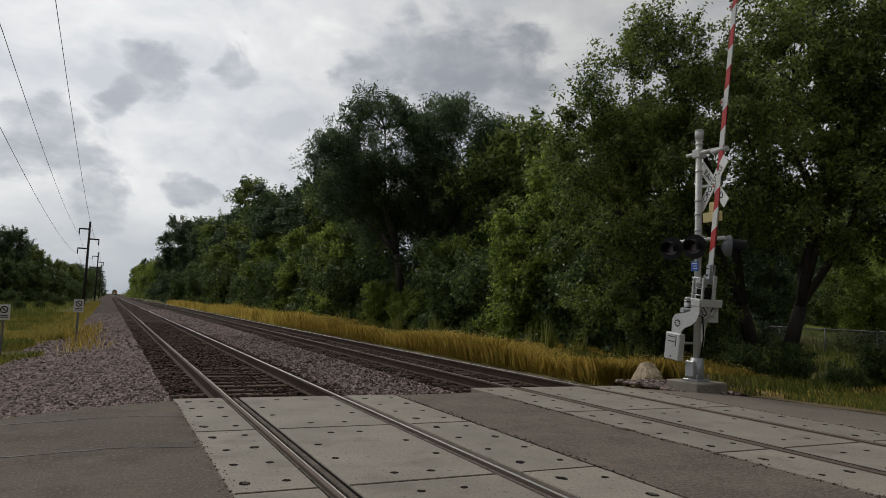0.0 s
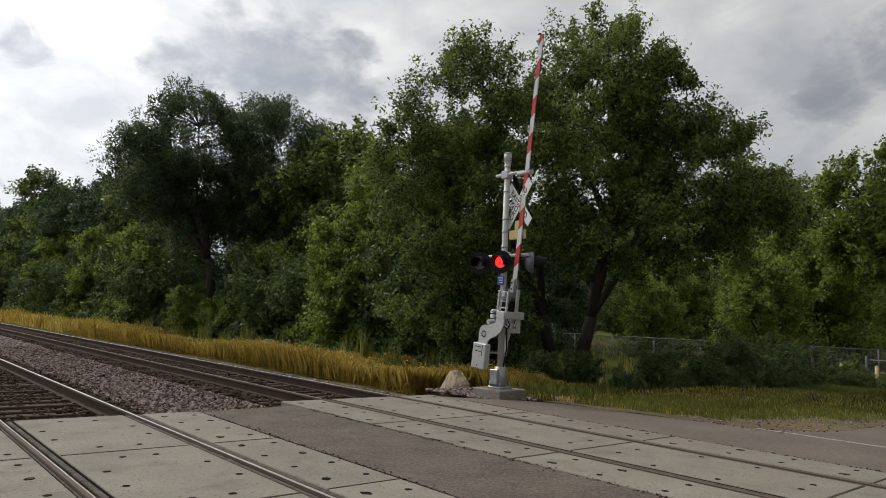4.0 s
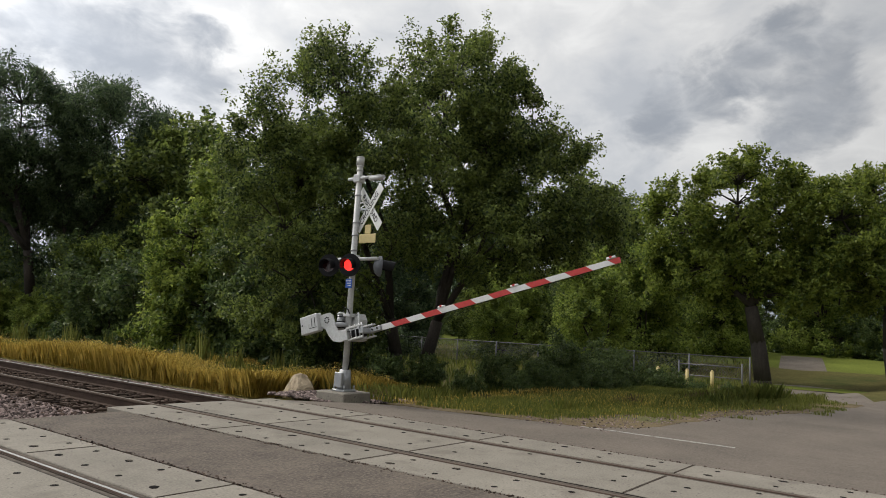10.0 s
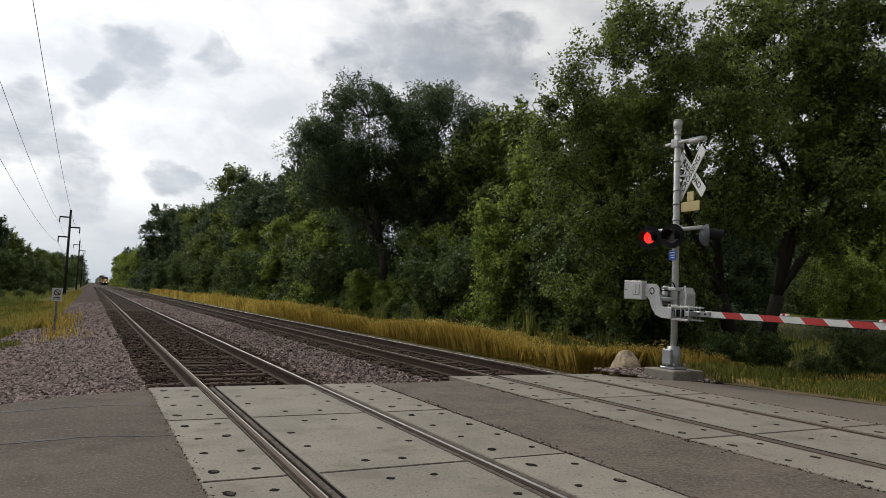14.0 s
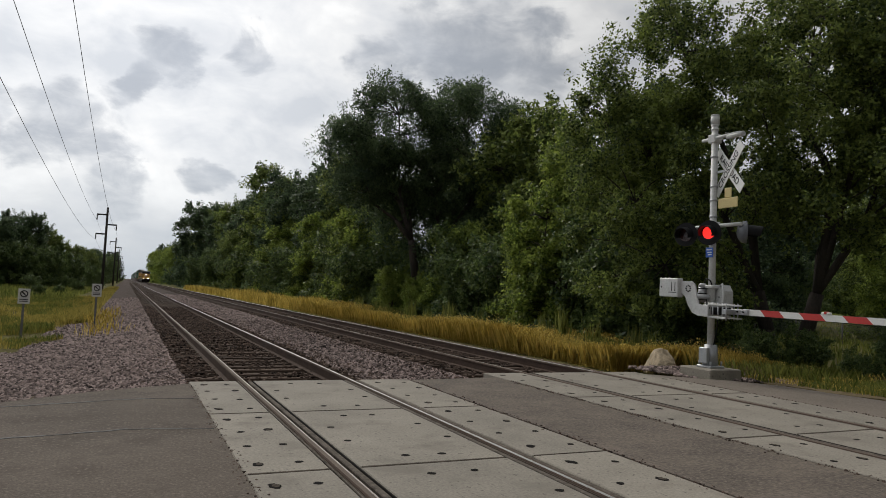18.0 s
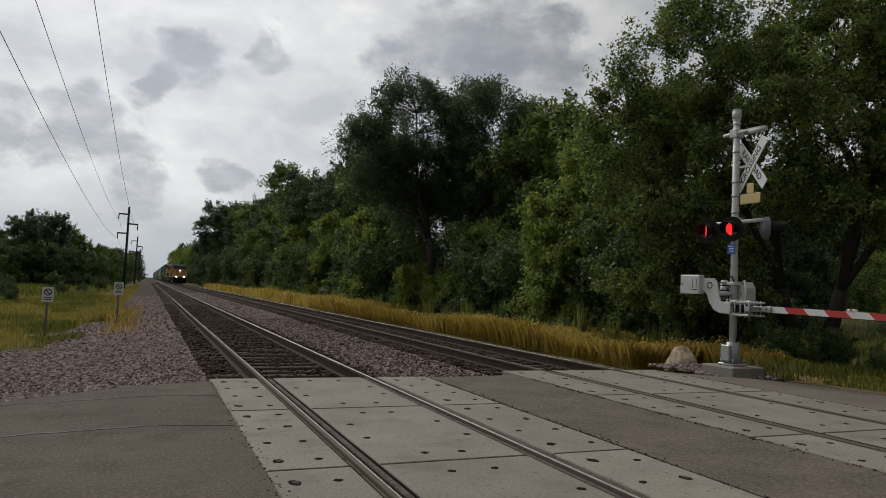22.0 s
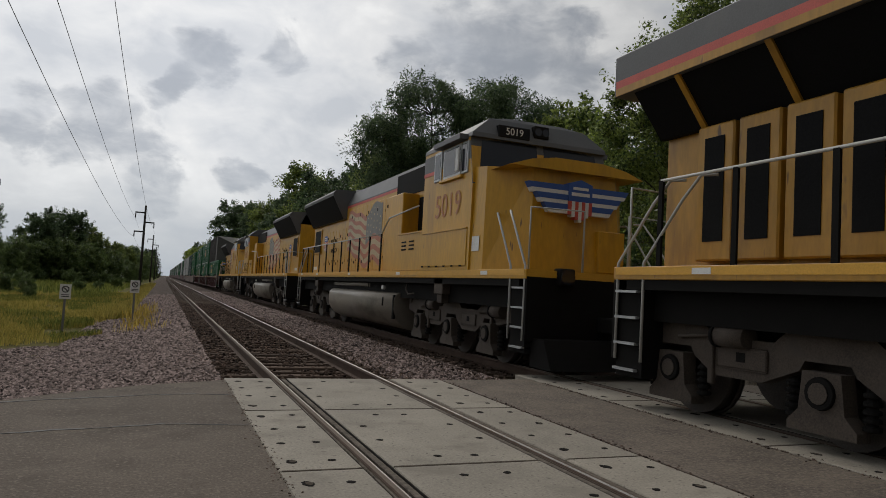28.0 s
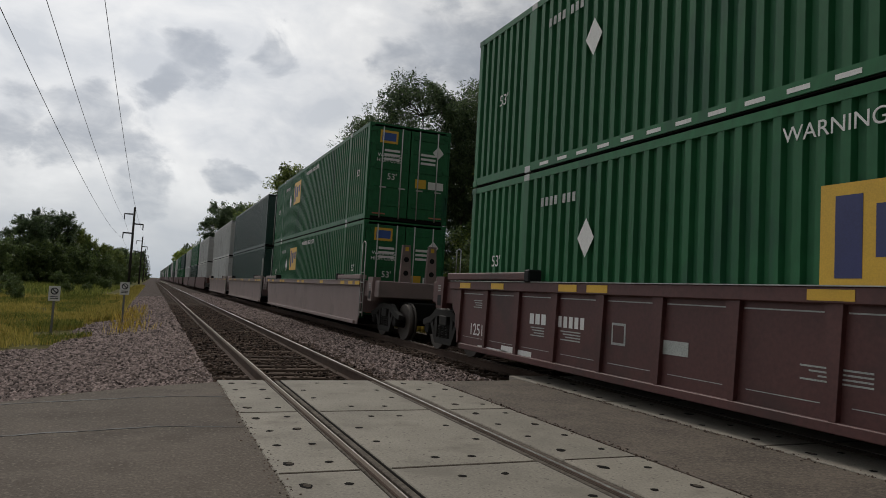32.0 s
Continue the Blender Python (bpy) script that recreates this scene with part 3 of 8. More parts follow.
# rails: foot, web and head, drawn along the line
RAIL = [(-0.07, -0.172), (0.07, -0.172), (0.07, -0.160), (0.012, -0.145), (0.010, -0.045), (0.036, -0.035), (0.036, -0.006), (0.028, 0.0), (-0.028, 0.0), (-0.036, -0.006), (-0.036, -0.035), (-0.010, -0.045), (-0.012, -0.145), (-0.07, -0.160)]
GAUGE = 0.735
for n, cx in enumerate(TRACKS):
    track = thing("railroad_track", ("single line of rusty rails on wooden ties with polished heads" if n == 0 else "second line of rails on wooden ties, the one the train runs on"), "railway track", pose(cx, 0, 0), "tracks over the crossing", "structure")
    for s in (-1, 1):
        bm = prism([(x + s * GAUGE, z) for x, z in RAIL], "y", -300, 2500)
        rail = part("rail", bm, M["rail"], track, "rusty steel rail")
        part("rail_head", prism([(s * GAUGE + x, z) for x, z in ((-0.038, -0.016), (-0.034, -0.006), (-0.022, 0.0), (0, 0.002), (0.022, 0.0), (0.034, -0.006), (0.038, -0.016))], "y", -300, 2500), M["raildull"], rail, "dull rail head")
        a, b = -0.022, 0.004
        if s < 0:
            a, b = 0.010, 0.022
        elif n == 1:
            a, b = -0.028, 0.022
        part("worn_band", prism([(s * GAUGE + x, z) for x, z in ((a, 0.0), (a, 0.0028), ((a + b) / 2, 0.0036), (b, 0.0028), (b, 0.0))], "y", -300 if n == 0 else 9.6, 2500), M["railtop"] if s > 0 else M["railworn"], rail, "band polished by wheels")


# ---- the crossing panels ----
def panel(x0, x1, y0, y1, parent, holes):
    """One precast panel: edge bevels, lifting holes as near-black discs that paint their shade."""
    ob = part("panel", box(x0, x1, y0 + 0.006, y1 - 0.006, -0.19, 0.0, 0.008), M["concrete"], parent)
    bm, plug = bmesh.new(), bmesh.new()
    for hx, hy, a, b in holes:
        ang = rng.uniform(-0.5, 0.5)
        ring = []
        for k in range(12):
            q = rng.uniform(0.80, 1.12)
            u, v = q * a * math.cos(k * math.pi / 6), q * b * math.sin(k * math.pi / 6)
            ring.append((hx + u * math.cos(ang) - v * math.sin(ang), hy + u * math.sin(ang) + v * math.cos(ang)))
        add_prism(bm, ring, "z", -0.03, 0.003)
        if b > 0.05 and rng.random() < 0.6:
            add_prism(plug, [(hx + 0.62 * (x - hx) + 0.006, hy + 0.62 * (y - hy)) for x, y in ring], "z", -0.02, 0.0045)
    if plug.verts:
        part("hole_plug", plug, M["joint_fill"], ob, "grout crumbling in a lifting hole")
    else:
        plug.free()
    if holes:
        part("lifting_hole", bm, M["hole"], ob)
    return ob


def crossing(cx, joints, left, right, label):
    deck = thing("crossing_deck", label, "crossing panels", pose(cx, 0, 0), "crossing decks", "structure")
    g = GAUGE
    for y1, y0 in zip(joints, joints[1:]):
        ln = y1 - y0
        for x0, x1, rows in ((-left, -g - 0.078, 2), (-g + 0.138, g - 0.138, 4), (g + 0.101, right, 2)):
            holes = []
            for r in range(rows):
                hx = x0 + (x1 - x0) * ((r + 0.5) / rows if rows == 2 else (0.12, 0.36, 0.64, 0.88)[r])
                for k in range(4):
                    if rows == 4 and (r in (1, 2)) == (k in (1, 2)):
                        continue
                    big = (k + r) % 3 == 0
                    holes.append((hx + rng.uniform(-0.03, 0.03), y0 + ln * (0.12 + 0.25 * k) + rng.uniform(-0.04, 0.04), 0.033 if not big else 0.04, 0.03 if not big else 0.055))
            panel(x0, x1, y0, y1, deck, holes)
    lo, hi = joints[-1], joints[0]
    for y in joints[1:-1]:
        for x0, x1 in ((-left + 0.02, -g - 0.09), (-g + 0.15, g - 0.15), (g + 0.12, right - 0.02)):
            w0, w1 = rng.uniform(0.006, 0.017), rng.uniform(0.006, 0.017)
            part("joint_filler", prism([(x0, y - w0), (x1, y - w1), (x1, y + w0), (x0, y + w1)], "z", -0.03, 0.0035), M["joint_fill"], deck, "dirt-filled joint between panels")
    for s in (-1, 1):
        a, b = sorted((s * (g - 0.037), s * (g - 0.052)))
        part("rail_seal", box(a, b, lo, hi, -0.15, -0.025), M["rubber"], deck, "rubber seal along the rail")
        a, b = sorted((s * (g - 0.052), s * (g - 0.136)))
        part("flangeway", box(a, b, lo, hi, -0.15, -0.085), M["joint"], deck, "dark flangeway groove")
        a, b = sorted((s * (g - 0.066), s * (g - 0.116)))
        part("rubber_strip", box(a, b, lo, hi, -0.15, -0.007, 0.006), M["strip"], deck, "brown-grey rubber strip in the groove")
        a, b = sorted((s * (g - 0.128), s * (g - 0.1365)))
        part("flange_liner", box(a, b, lo, hi, -0.15, -0.004), M["rubber"], deck, "dark facing on the groove wall")
        wide = 0.077 if s < 0 else 0.100
        a, b = sorted((s * (g + 0.048), s * (g + wide - 0.012)))
        part("rubber_strip", box(a, b, lo, hi, -0.15, -0.005, 0.004), M["strip"], deck, "brown-grey rubber strip beside the rail")
        a, b = sorted((s * (g + 0.037), s * (g + wide)))
        part("rail_seal", box(a, b, lo, hi, -0.15, -0.020), M["rubber"], deck, "rubber seal along the rail")
    return deck


crossing(0.0, [8.90, 6.60, 4.36, 2.05, -0.25, -2.55, -4.85, -7.15, -9.45, -11.75], 1.395, 1.56, "pale concrete crossing panels with lifting holes")
crossing(TRACKS[1], [9.50, 7.00, 4.50, 1.95, -0.55, -3.05, -5.55, -8.05, -10.55], 1.52, 1.54, "pale concrete crossing panels on the second track")


# ---- ties ----
def ties(cx, label, singles=70, first=9.02):
    bed = thing("tie_row", label, "railway ties", pose(cx, 0, 0), "rows of ties", "structure")
    mesh = finish("tie", box(-1.3, 1.3, -0.11, 0.11, -0.36, -0.175, 0.012), M["tie"])
    plate = finish("tie_plate", box(-0.10, 0.10, -0.085, 0.085, -0.176, -0.160, 0.004), M["rail"])
    step = 0.50
    for i in range(singles):
        t = new("tie", mesh)
        t.parent = bed
        t.matrix_local = pose(rng.uniform(-0.05, 0.05), first + i * step, rng.uniform(-0.012, 0.006), 0, rng.uniform(-0.3, 0.3), rng.uniform(-0.8, 0.8))
        if i < 40:
            for s in (-1, 1):
                p = new("tie_plate", plate)
                p.parent = t
                p.matrix_local = pose(s * GAUGE, 0, 0)
    bm = bmesh.new()
    for i in range(singles, 460):
        y = first + i * step
        add_box(bm, -1.3, 1.3, y - 0.11, y + 0.11, -0.30, -0.175)
    tagged(part("far_ties", bm, M["tie"], bed), kind="stuff")


ties(0.0, "weathered brown wooden ties half sunk in stone", first=9.05)
ties(TRACKS[1], "weathered brown wooden ties of the second track", first=9.68)


# ---- loose stones ----
def stones(name, count, region, zfun, size, mat, label, seed):
    """Angular stones strewn over a region: six corners each, unevenly drawn out."""
    r = np.random.RandomState(seed)
    pts = []
    while len(pts) < count:
        x, y = region(r)
        z = zfun(x, y)
        if z is not None:
            pts.append((x, y, z))
    pts = np.array(pts)
    base = np.array([(1, 0, 0), (-1, 0, 0), (0, 1, 0), (0, -1, 0), (0, 0, 1), (0, 0, -1)], float)
    tri = np.array([(0, 2, 4), (2, 1, 4), (1, 3, 4), (3, 0, 4), (2, 0, 5), (1, 2, 5), (3, 1, 5), (0, 3, 5)])
    s = size * (0.55 + 0.9 * r.rand(count) ** 1.5)
    v = base[None] * (1 + 0.7 * (r.rand(count, 6, 1) - 0.4)) + 0.35 * (r.rand(count, 6, 3) - 0.5)
    a, b = r.rand(count) * 6.28, (r.rand(count) - 0.5) * 1.6
    ca, sa, cb, sb = np.cos(a), np.sin(a), np.cos(b), np.sin(b)
    rot = np.stack([np.stack([ca * cb, -sa, ca * sb], 1), np.stack([sa * cb, ca, sa * sb], 1), np.stack([-sb, 0 * a, cb], 1)], 1)
    v = np.einsum("nij,nkj->nki", rot, v) * s[:, None, None] * np.array((1, 1, 0.75)) + pts[:, None]
    f = (tri[None] + 6 * np.arange(count)[:, None, None]).reshape(-1, 3)
    return tagged(new(name, mesh_from(name, v.reshape(-1, 3), f, mat)), label, "gravel", kind="stuff")


def bed_z(x, y):
    for (xa, za), (xb, zb) in zip(prof, prof[1:]):
        if xa <= x <= xb:
            return za + (zb - za) * (x - xa) / (xb - xa)
    return ground_z(x, y)


def off_ties(x, y):
    cx = min(TRACKS, key=lambda c: abs(x - c))
    first = 9.05 if cx == 0.0 else 9.68
    if abs(x - cx) < 1.32 and abs((y - first + 0.25) % 0.5 - 0.25) < 0.10:
        bury = smooth_step(10.0, 19, y) + (0.9 * smooth_step(10.4, 11.6, y) if abs(x - cx) > 0.85 else 0.0)
        return -0.172 if math.sin(37.1 * x + 91.7 * y) > 0.90 - 1.25 * bury - 0.5 * noise.noise((x * 1.5, y * 0.8, 8)) else None
    if abs(abs(x - cx) - GAUGE) < 0.08:
        return None
    return bed_z(x, y) + (0.006 + 0.036 * smooth_step(10, 20, y) if abs(x - cx) < 1.32 else 0.01)


def near_road(x, y):
    """Left of the track the stone apron follows the bend of the road."""
    edge = 8.75 if x > -1.4 else 8.72 + (x + 1.4) * 0.62
    if y < edge or (x < -4.3 and y > 15.5 + 2.2 * noise.noise((x * 0.8, y * 0.3, 4)) + 0.9 * (x + 7)):
        return None
    return max(bed_z(x, y), ground_z(x, y)) + 0.012


stones("loose_gravel", 44000, lambda r: (-7.5 + 6.2 * r.rand() ** 0.75, 5.0 + 14 * r.rand() ** 1.3), near_road, 0.033, M["stone"], "loose reddish-grey crushed stone beside the track", 1)
stones("ballast_stones", 24000, lambda r: (-4.3 + 3.0 * r.rand(), 18 + 40 * r.rand() ** 1.5), near_road, 0.042, M["stone"], "crushed stone shoulder along the track", 2)
stones("ballast_stones", 11000, lambda r: (1.33 + 2.0 * r.rand(), 8.9 + 22 * r.rand() ** 1.4), off_ties, 0.032, M["stone"], "crushed stone between the two tracks", 3)
stones("ballast_stones", 8000, lambda r: (1.33 + 2.0 * r.rand(), 28 + 50 * r.rand() ** 1.4), off_ties, 0.055, M["stone"], "crushed stone between the two tracks", 7)
stones("crib_stones", 32000, lambda r: (-1.35 + 2.7 * r.rand() + 0.42 * r.randn(), 8.95 + 30 * r.rand() ** 1.5), off_ties, 0.03, M["oldstone"], "rust-stained stones between the ties", 4)
stones("crib_stones", 22000, lambda r: (3.30 + 2.7 * r.rand() + 0.36 * r.randn(), 9.6 + 30 * r.rand() ** 1.5), off_ties, 0.03, M["oldstone"], "rust-stained stones between the ties", 5)
stones("ballast_stones", 6000, lambda r: (5.95 + 2.0 * r.rand(), 9.6 + 24 * r.rand() ** 1.4), off_ties, 0.035, M["stone"], "crushed stone shoulder of the second track", 6)
stones("shoulder_gravel", 1300, lambda r: (8.0 + 9.0 * r.rand(), 2.2 + 4.6 * r.rand()), lambda x, y: -0.006 if 3.6 - 0.17 * (x - 9.6) < y + 0.15 * math.sin(5 * x) < 5.3 - 0.17 * (x - 9.6) else None, 0.018, M["stone"], "grit and pebbles on the dirt shoulder", 9)
stones("edge_grit", 2600, lambda r: ((-1.40, 1.58, 3.11, 6.21)[int(4 * r.rand())] + 0.035 * r.randn(), -1 + 9.6 * r.rand() ** 0.8), lambda x, y: -0.004, 0.010, M["oldstone"], "dark grit along the edges of the panels", 10)
stones("base_gravel", 2600, lambda r: (6.9 + 2.3 * r.rand(), 7.9 + 2.6 * r.rand()), lambda x, y: None if y < 8.75 - (x - 6.9) * 0.55 or (7.0 < x < 7.85 and 8.45 < y < 9.35) else -0.05 + 0.02 * (x < 8.6), 0.038, M["stone"], "stones heaped round the signal base", 8)

# ---- plants ----
def leaves_mesh(name, pts, out, size, mat, seed, narrow=0.55, droop=0.0):
    """Pointed leaves, one bent blade each, facing mostly outwards."""
    r = np.random.RandomState(seed)
    n = len(pts)
    d = out + 0.9 * r.randn(n, 3)
    d[:, 2] += 0.25 - droop
    d /= np.linalg.norm(d, axis=1)[:, None]
    u = np.cross(d, r.randn(n, 3))
    u /= np.linalg.norm(u, axis=1)[:, None]
    if droop:
        u[:, 2] -= 0.8 * droop
        u /= np.linalg.norm(u, axis=1)[:, None]
    w = np.cross(d, u)
    s = (size * (0.6 + 0.8 * r.rand(n)))[:, None]
    v = np.stack([pts - u * s, pts + w * s * narrow, pts + u * s * 1.05, pts - w * s * narrow], 1)
    f = np.arange(4 * n).reshape(n, 4)
    return mesh_from(name, v.reshape(-1, 3), f, mat)


def round_lobes(h, r, bottom, seed):
    """Rounded masses that make up a crown of the given height and spread."""
    rr = random.Random(seed * 7 + 1)
    hz = (h - bottom) / 2
    lobes = [(0, 0, bottom + hz, 0.55 * r, 0.55 * r, 0.85 * hz)]
    for k in range(7):
        a = k * 2.4 + rr.uniform(-0.4, 0.4)
        z = bottom + hz * (0.55 + 0.19 * k + rr.uniform(-0.12, 0.12))
        d = r * (0.62 - 0.07 * abs(k - 2.5)) * rr.uniform(0.75, 1.0)
        q = r * rr.uniform(0.30, 0.42)
        lobes.append((d * math.cos(a), d * math.sin(a), min(z, h - 0.9 * q), q, q, q * rr.uniform(0.8, 1.1)))
    for k in range(5):
        a = k * 1.257 + rr.uniform(-0.3, 0.3)
        lobes.append((0.58 * r * math.cos(a), 0.58 * r * math.sin(a), bottom + 0.16 * r, 0.36 * r, 0.36 * r, 0.24 * r))
    return lobes


def make_tree(name, h, lobes, clumps, per, leaf, mat, seed, label, puff=0.75, narrow=0.55, droop=0.0, stems=1, thick=1.0, shoot=1.0):
    """Trunk, main limbs into each rounded mass of the crown, branches to leafy clumps; twigs with leaves break the outline."""
    rr, nr = random.Random(seed), np.random.RandomState(seed)
    tree = thing(name, label, "tree")
    bm = bmesh.new()
    t0 = (0.018 * h + 0.05) * thick
    low = min(z - c for x, y, z, a, b, c in lobes)
    fork_z = max(0.10 * h, min(0.34 * h, low + 0.12 * h))
    cx = sum(l[0] for l in lobes) / len(lobes)
    ends = []
    for k in range(stems):
        s0 = Vector((0.05 * h * math.cos(2.4 * k), 0.05 * h * math.sin(2.4 * k), 0)) if stems > 1 else Vector((0, 0, 0))
        mid = s0 + Vector((rr.uniform(-0.03, 0.03) * h, rr.uniform(-0.03, 0.03) * h, fork_z * 0.55))
        top = mid + Vector((0.25 * cx + rr.uniform(-0.03, 0.03) * h, rr.uniform(-0.03, 0.03) * h, fork_z * 0.45))
        add_tube(bm, s0 - Vector((0, 0, 0.4)), s0 + Vector((0, 0, 0.3)), t0 * 1.5, t0 * 1.05, 9)
        add_tube(bm, s0 + Vector((0, 0, 0.28)), mid, t0 * 1.05, t0 * 0.92, 9)
        add_tube(bm, mid - Vector((0, 0, 0.05)), top, t0 * 0.92, t0 * 0.8, 9)
        ends.append(top)
    spine = []
    for k, (x, y, z, a, b, c) in enumerate(lobes):
        tgt = Vector((x, y, z + 0.35 * c))
        start = min(ends, key=lambda e: (e.xy - tgt.xy).length)
        chain = [start]
        for f in (0.3, 0.6, 1.0):
            p = start.lerp(tgt, f)
            p.z += 0.10 * (tgt - start).length * math.sin(math.pi * f) * rr.uniform(0.3, 1.2)
            p += Vector((rr.uniform(-0.05, 0.05) * h, rr.uniform(-0.05, 0.05) * h, 0)) * (f < 1)
            chain.append(p)
        r0 = t0 * rr.uniform(0.42, 0.62)
        for q, (p0, p1) in enumerate(zip(chain, chain[1:])):
            add_tube(bm, p0, p1, r0 * (1 - 0.28 * q), r0 * (0.72 - 0.28 * q), 6)
        spine += [chain[0].lerp(chain[1], 0.6), *chain[1:], chain[2].lerp(chain[3], 0.5)]
    vol = [a * b * c for x, y, z, a, b, c in lobes]
    wsum = sum(v ** 0.67 for v in vol)
    heads = []
    for (x, y, z, a, b, c), v in zip(lobes, vol):
        for _ in range(max(4, round(clumps * v ** 0.67 / wsum))):
            d = Vector((rr.gauss(0, 1), rr.gauss(0, 1), rr.gauss(0, 1) + 0.15)).normalized() * rr.uniform(0.35, 1.0) ** 0.4
            heads.append((Vector((x + a * d.x, y + b * d.y, z + c * d.z)), d, puff * rr.uniform(0.65, 1.25)))
    pts, outs = [], []
    for p, d0, cr in heads:
        near = min(spine, key=lambda q: (q - p).length + 0.8 * max(0.0, q.z - p.z))
        bend = near.lerp(p, 0.55) + Vector((0, 0, 0.10 * (p - near).length))
        b0 = t0 * rr.uniform(0.08, 0.15)
        add_tube(bm, near, bend, b0, b0 * 0.65, 4)
        add_tube(bm, bend, p, b0 * 0.65, b0 * 0.3, 4)
        n_tw = 7
        m = per // n_tw
        for _ in range(n_tw):
            # a leafy twig: leaves alternate along a bent line that reaches out of the clump
            d = np.array(d0) * 0.75 + nr.randn(3) * 0.75
            d[2] += 0.30 * shoot - 0.8 * droop
            d /= np.linalg.norm(d)
            ln = cr * nr.uniform(0.75, 1.55)
            al = nr.rand(m) ** 0.8
            q = d * (ln * al)[:, None] + nr.randn(m, 3) * (cr * 0.30 * (1.10 - 0.78 * al))[:, None] + nr.randn(3) * cr * 0.22
            q[:, 2] -= droop * ln * al * al * 0.8
            pts.append(q + np.array(p))
            outs.append(np.tile(np.array(d0) * 0.6 + d * 0.4, (m, 1)))
    part("trunk", bm, M["bark"], tree, "grey-brown trunk and limbs")
    crown = new("crown", leaves_mesh("crown", np.concatenate(pts), np.concatenate(outs), leaf, mat, seed, narrow, droop))
    crown.parent = tree
    return tree


def put_tree(proto, x, y, scale=1.0, turn=0.0, label=""):
    t = copy_thing(proto, pose(x, y, ground_z(x, y) - 0.05, 0, 0, turn))
    t.scale = (scale, scale, scale)
    return tagged(t, label)


def stand(proto, x, y, turn=0.0):
    proto.matrix_basis = pose(x, y, ground_z(x, y) - 0.05, 0, 0, turn)
    return proto


GROVE = "trees along the line"
big_tree = stand(make_tree("tree", 11.4, [(0.9, 0, 9.2, 2.1, 2.2, 2.2), (2.3, 0, 8.1, 1.8, 2.2, 1.8), (-2.8, 0.2, 8.7, 1.9, 2.0, 2.2), (3.6, 0.2, 6.5, 2.0, 2.3, 1.8), (-4.7, -0.6, 6.4, 1.5, 1.9, 2.0), (-0.6, 0.2, 6.6, 3.7, 3.2, 2.4), (4.8, 0, 5.2, 1.4, 1.8, 1.0), (1.8, -0.6, 5.0, 2.8, 2.6, 1.3), (-3.8, -1.2, 4.3, 1.8, 1.6, 1.3), (-3.0, -0.8, 2.5, 2.2, 1.5, 1.5)], 460, 600, 0.051, M["leaf_mid"], 11, "large broad-crowned green tree behind the gate", puff=0.58, stems=2, thick=0.85, shoot=1.6), 14.1, 12.8, -52.6)
lime_tree = stand(make_tree("tree", 9.0, [(0.1, 0, 6.6, 1.3, 1.4, 1.7), (-0.6, 0, 4.4, 1.6, 1.6, 1.9), (0.2, 0, 2.2, 1.7, 1.7, 1.7), (0.9, 0, 5.0, 1.1, 1.3, 1.5), (-0.2, -0.3, 1.2, 1.9, 1.6, 1.0)], 150, 380, 0.075, M["leaf_lime"], 12, "slender yellow-green tree leafy to the ground", puff=0.62), 13.5, 22.6, -34)
willow = stand(make_tree("tree", 16.0, [(-2.5, 0, 12.8, 3.0, 3.3, 2.8), (2.2, 0, 13.0, 3.2, 3.4, 2.8), (5.4, 0.5, 11.8, 2.0, 2.8, 2.5), (-5.6, 0, 11.0, 1.7, 2.4, 2.1), (-1.8, 1.5, 9.8, 2.6, 2.0, 2.2), (-0.6, 2.0, 6.5, 1.9, 1.8, 2.8), (-2.6, 2.2, 7.2, 1.6, 1.4, 1.8), (4.6, 1.0, 7.8, 2.7, 2.8, 2.8), (0.8, 1.0, 9.0, 3.0, 2.6, 2.0), (-4.6, -0.6, 8.8, 1.8, 1.8, 0.9), (3.0, 0.5, 5.0, 2.6, 2.4, 1.6)], 560, 400, 0.10, M["leaf_dark"], 13, "tall dark willow with an arching limb", puff=1.0, narrow=0.30, droop=0.35, stems=2, thick=0.9, shoot=1.5), 16.0, 41.5, -23.5)
gen_a = stand(make_tree("tree", 14.0, round_lobes(14.0, 5.5, 0.8, 14), 190, 300, 0.135, M["leaf_mid"], 14, "dense green tree in the row beside the grass", puff=1.05), 17.0, 58)
gen_b = stand(make_tree("tree", 16.0, round_lobes(16.0, 6.2, 0.8, 15), 190, 300, 0.150, M["leaf_dark"], 15, "dark green tree in the row beside the grass", puff=1.15), 18.5, 72)
gen_c = stand(make_tree("tree", 9.0, round_lobes(9.0, 4.2, 0.4, 16), 150, 280, 0.105, M["leaf_lime"], 16, "light green young tree before the darker row", puff=0.85), 15.5, 52)
under = stand(make_tree("shrub", 4.6, round_lobes(4.6, 2.6, 0.1, 17), 90, 200, 0.085, M["leaf_shrub"], 17, "dense dark shrub under the trees", puff=0.55, stems=3, thick=0.6), 13.5, 17.5)
tagged(under, "", "shrub")
park = stand(make_tree("tree", 14.6, [(-1.5, 0, 12.0, 2.9, 2.8, 2.8), (-5.0, 0, 9.9, 2.7, 2.8, 2.8), (1.8, 0, 11.0, 2.0, 2.2, 2.6), (-3.2, 0, 6.8, 3.2, 2.8, 1.8), (2.0, 0, 6.8, 1.8, 2.4, 1.9), (-0.4, 0.5, 8.2, 3.0, 2.6, 2.2)], 230, 330, 0.115, M["leaf_park"], 18, "sunlit yellow-green tree with a bare lower trunk", puff=0.85, thick=1.6), 45.3, 9.4, -76.5)
for t in (big_tree, lime_tree, willow, gen_a, gen_b, gen_c):
    tagged(t, group=GROVE)
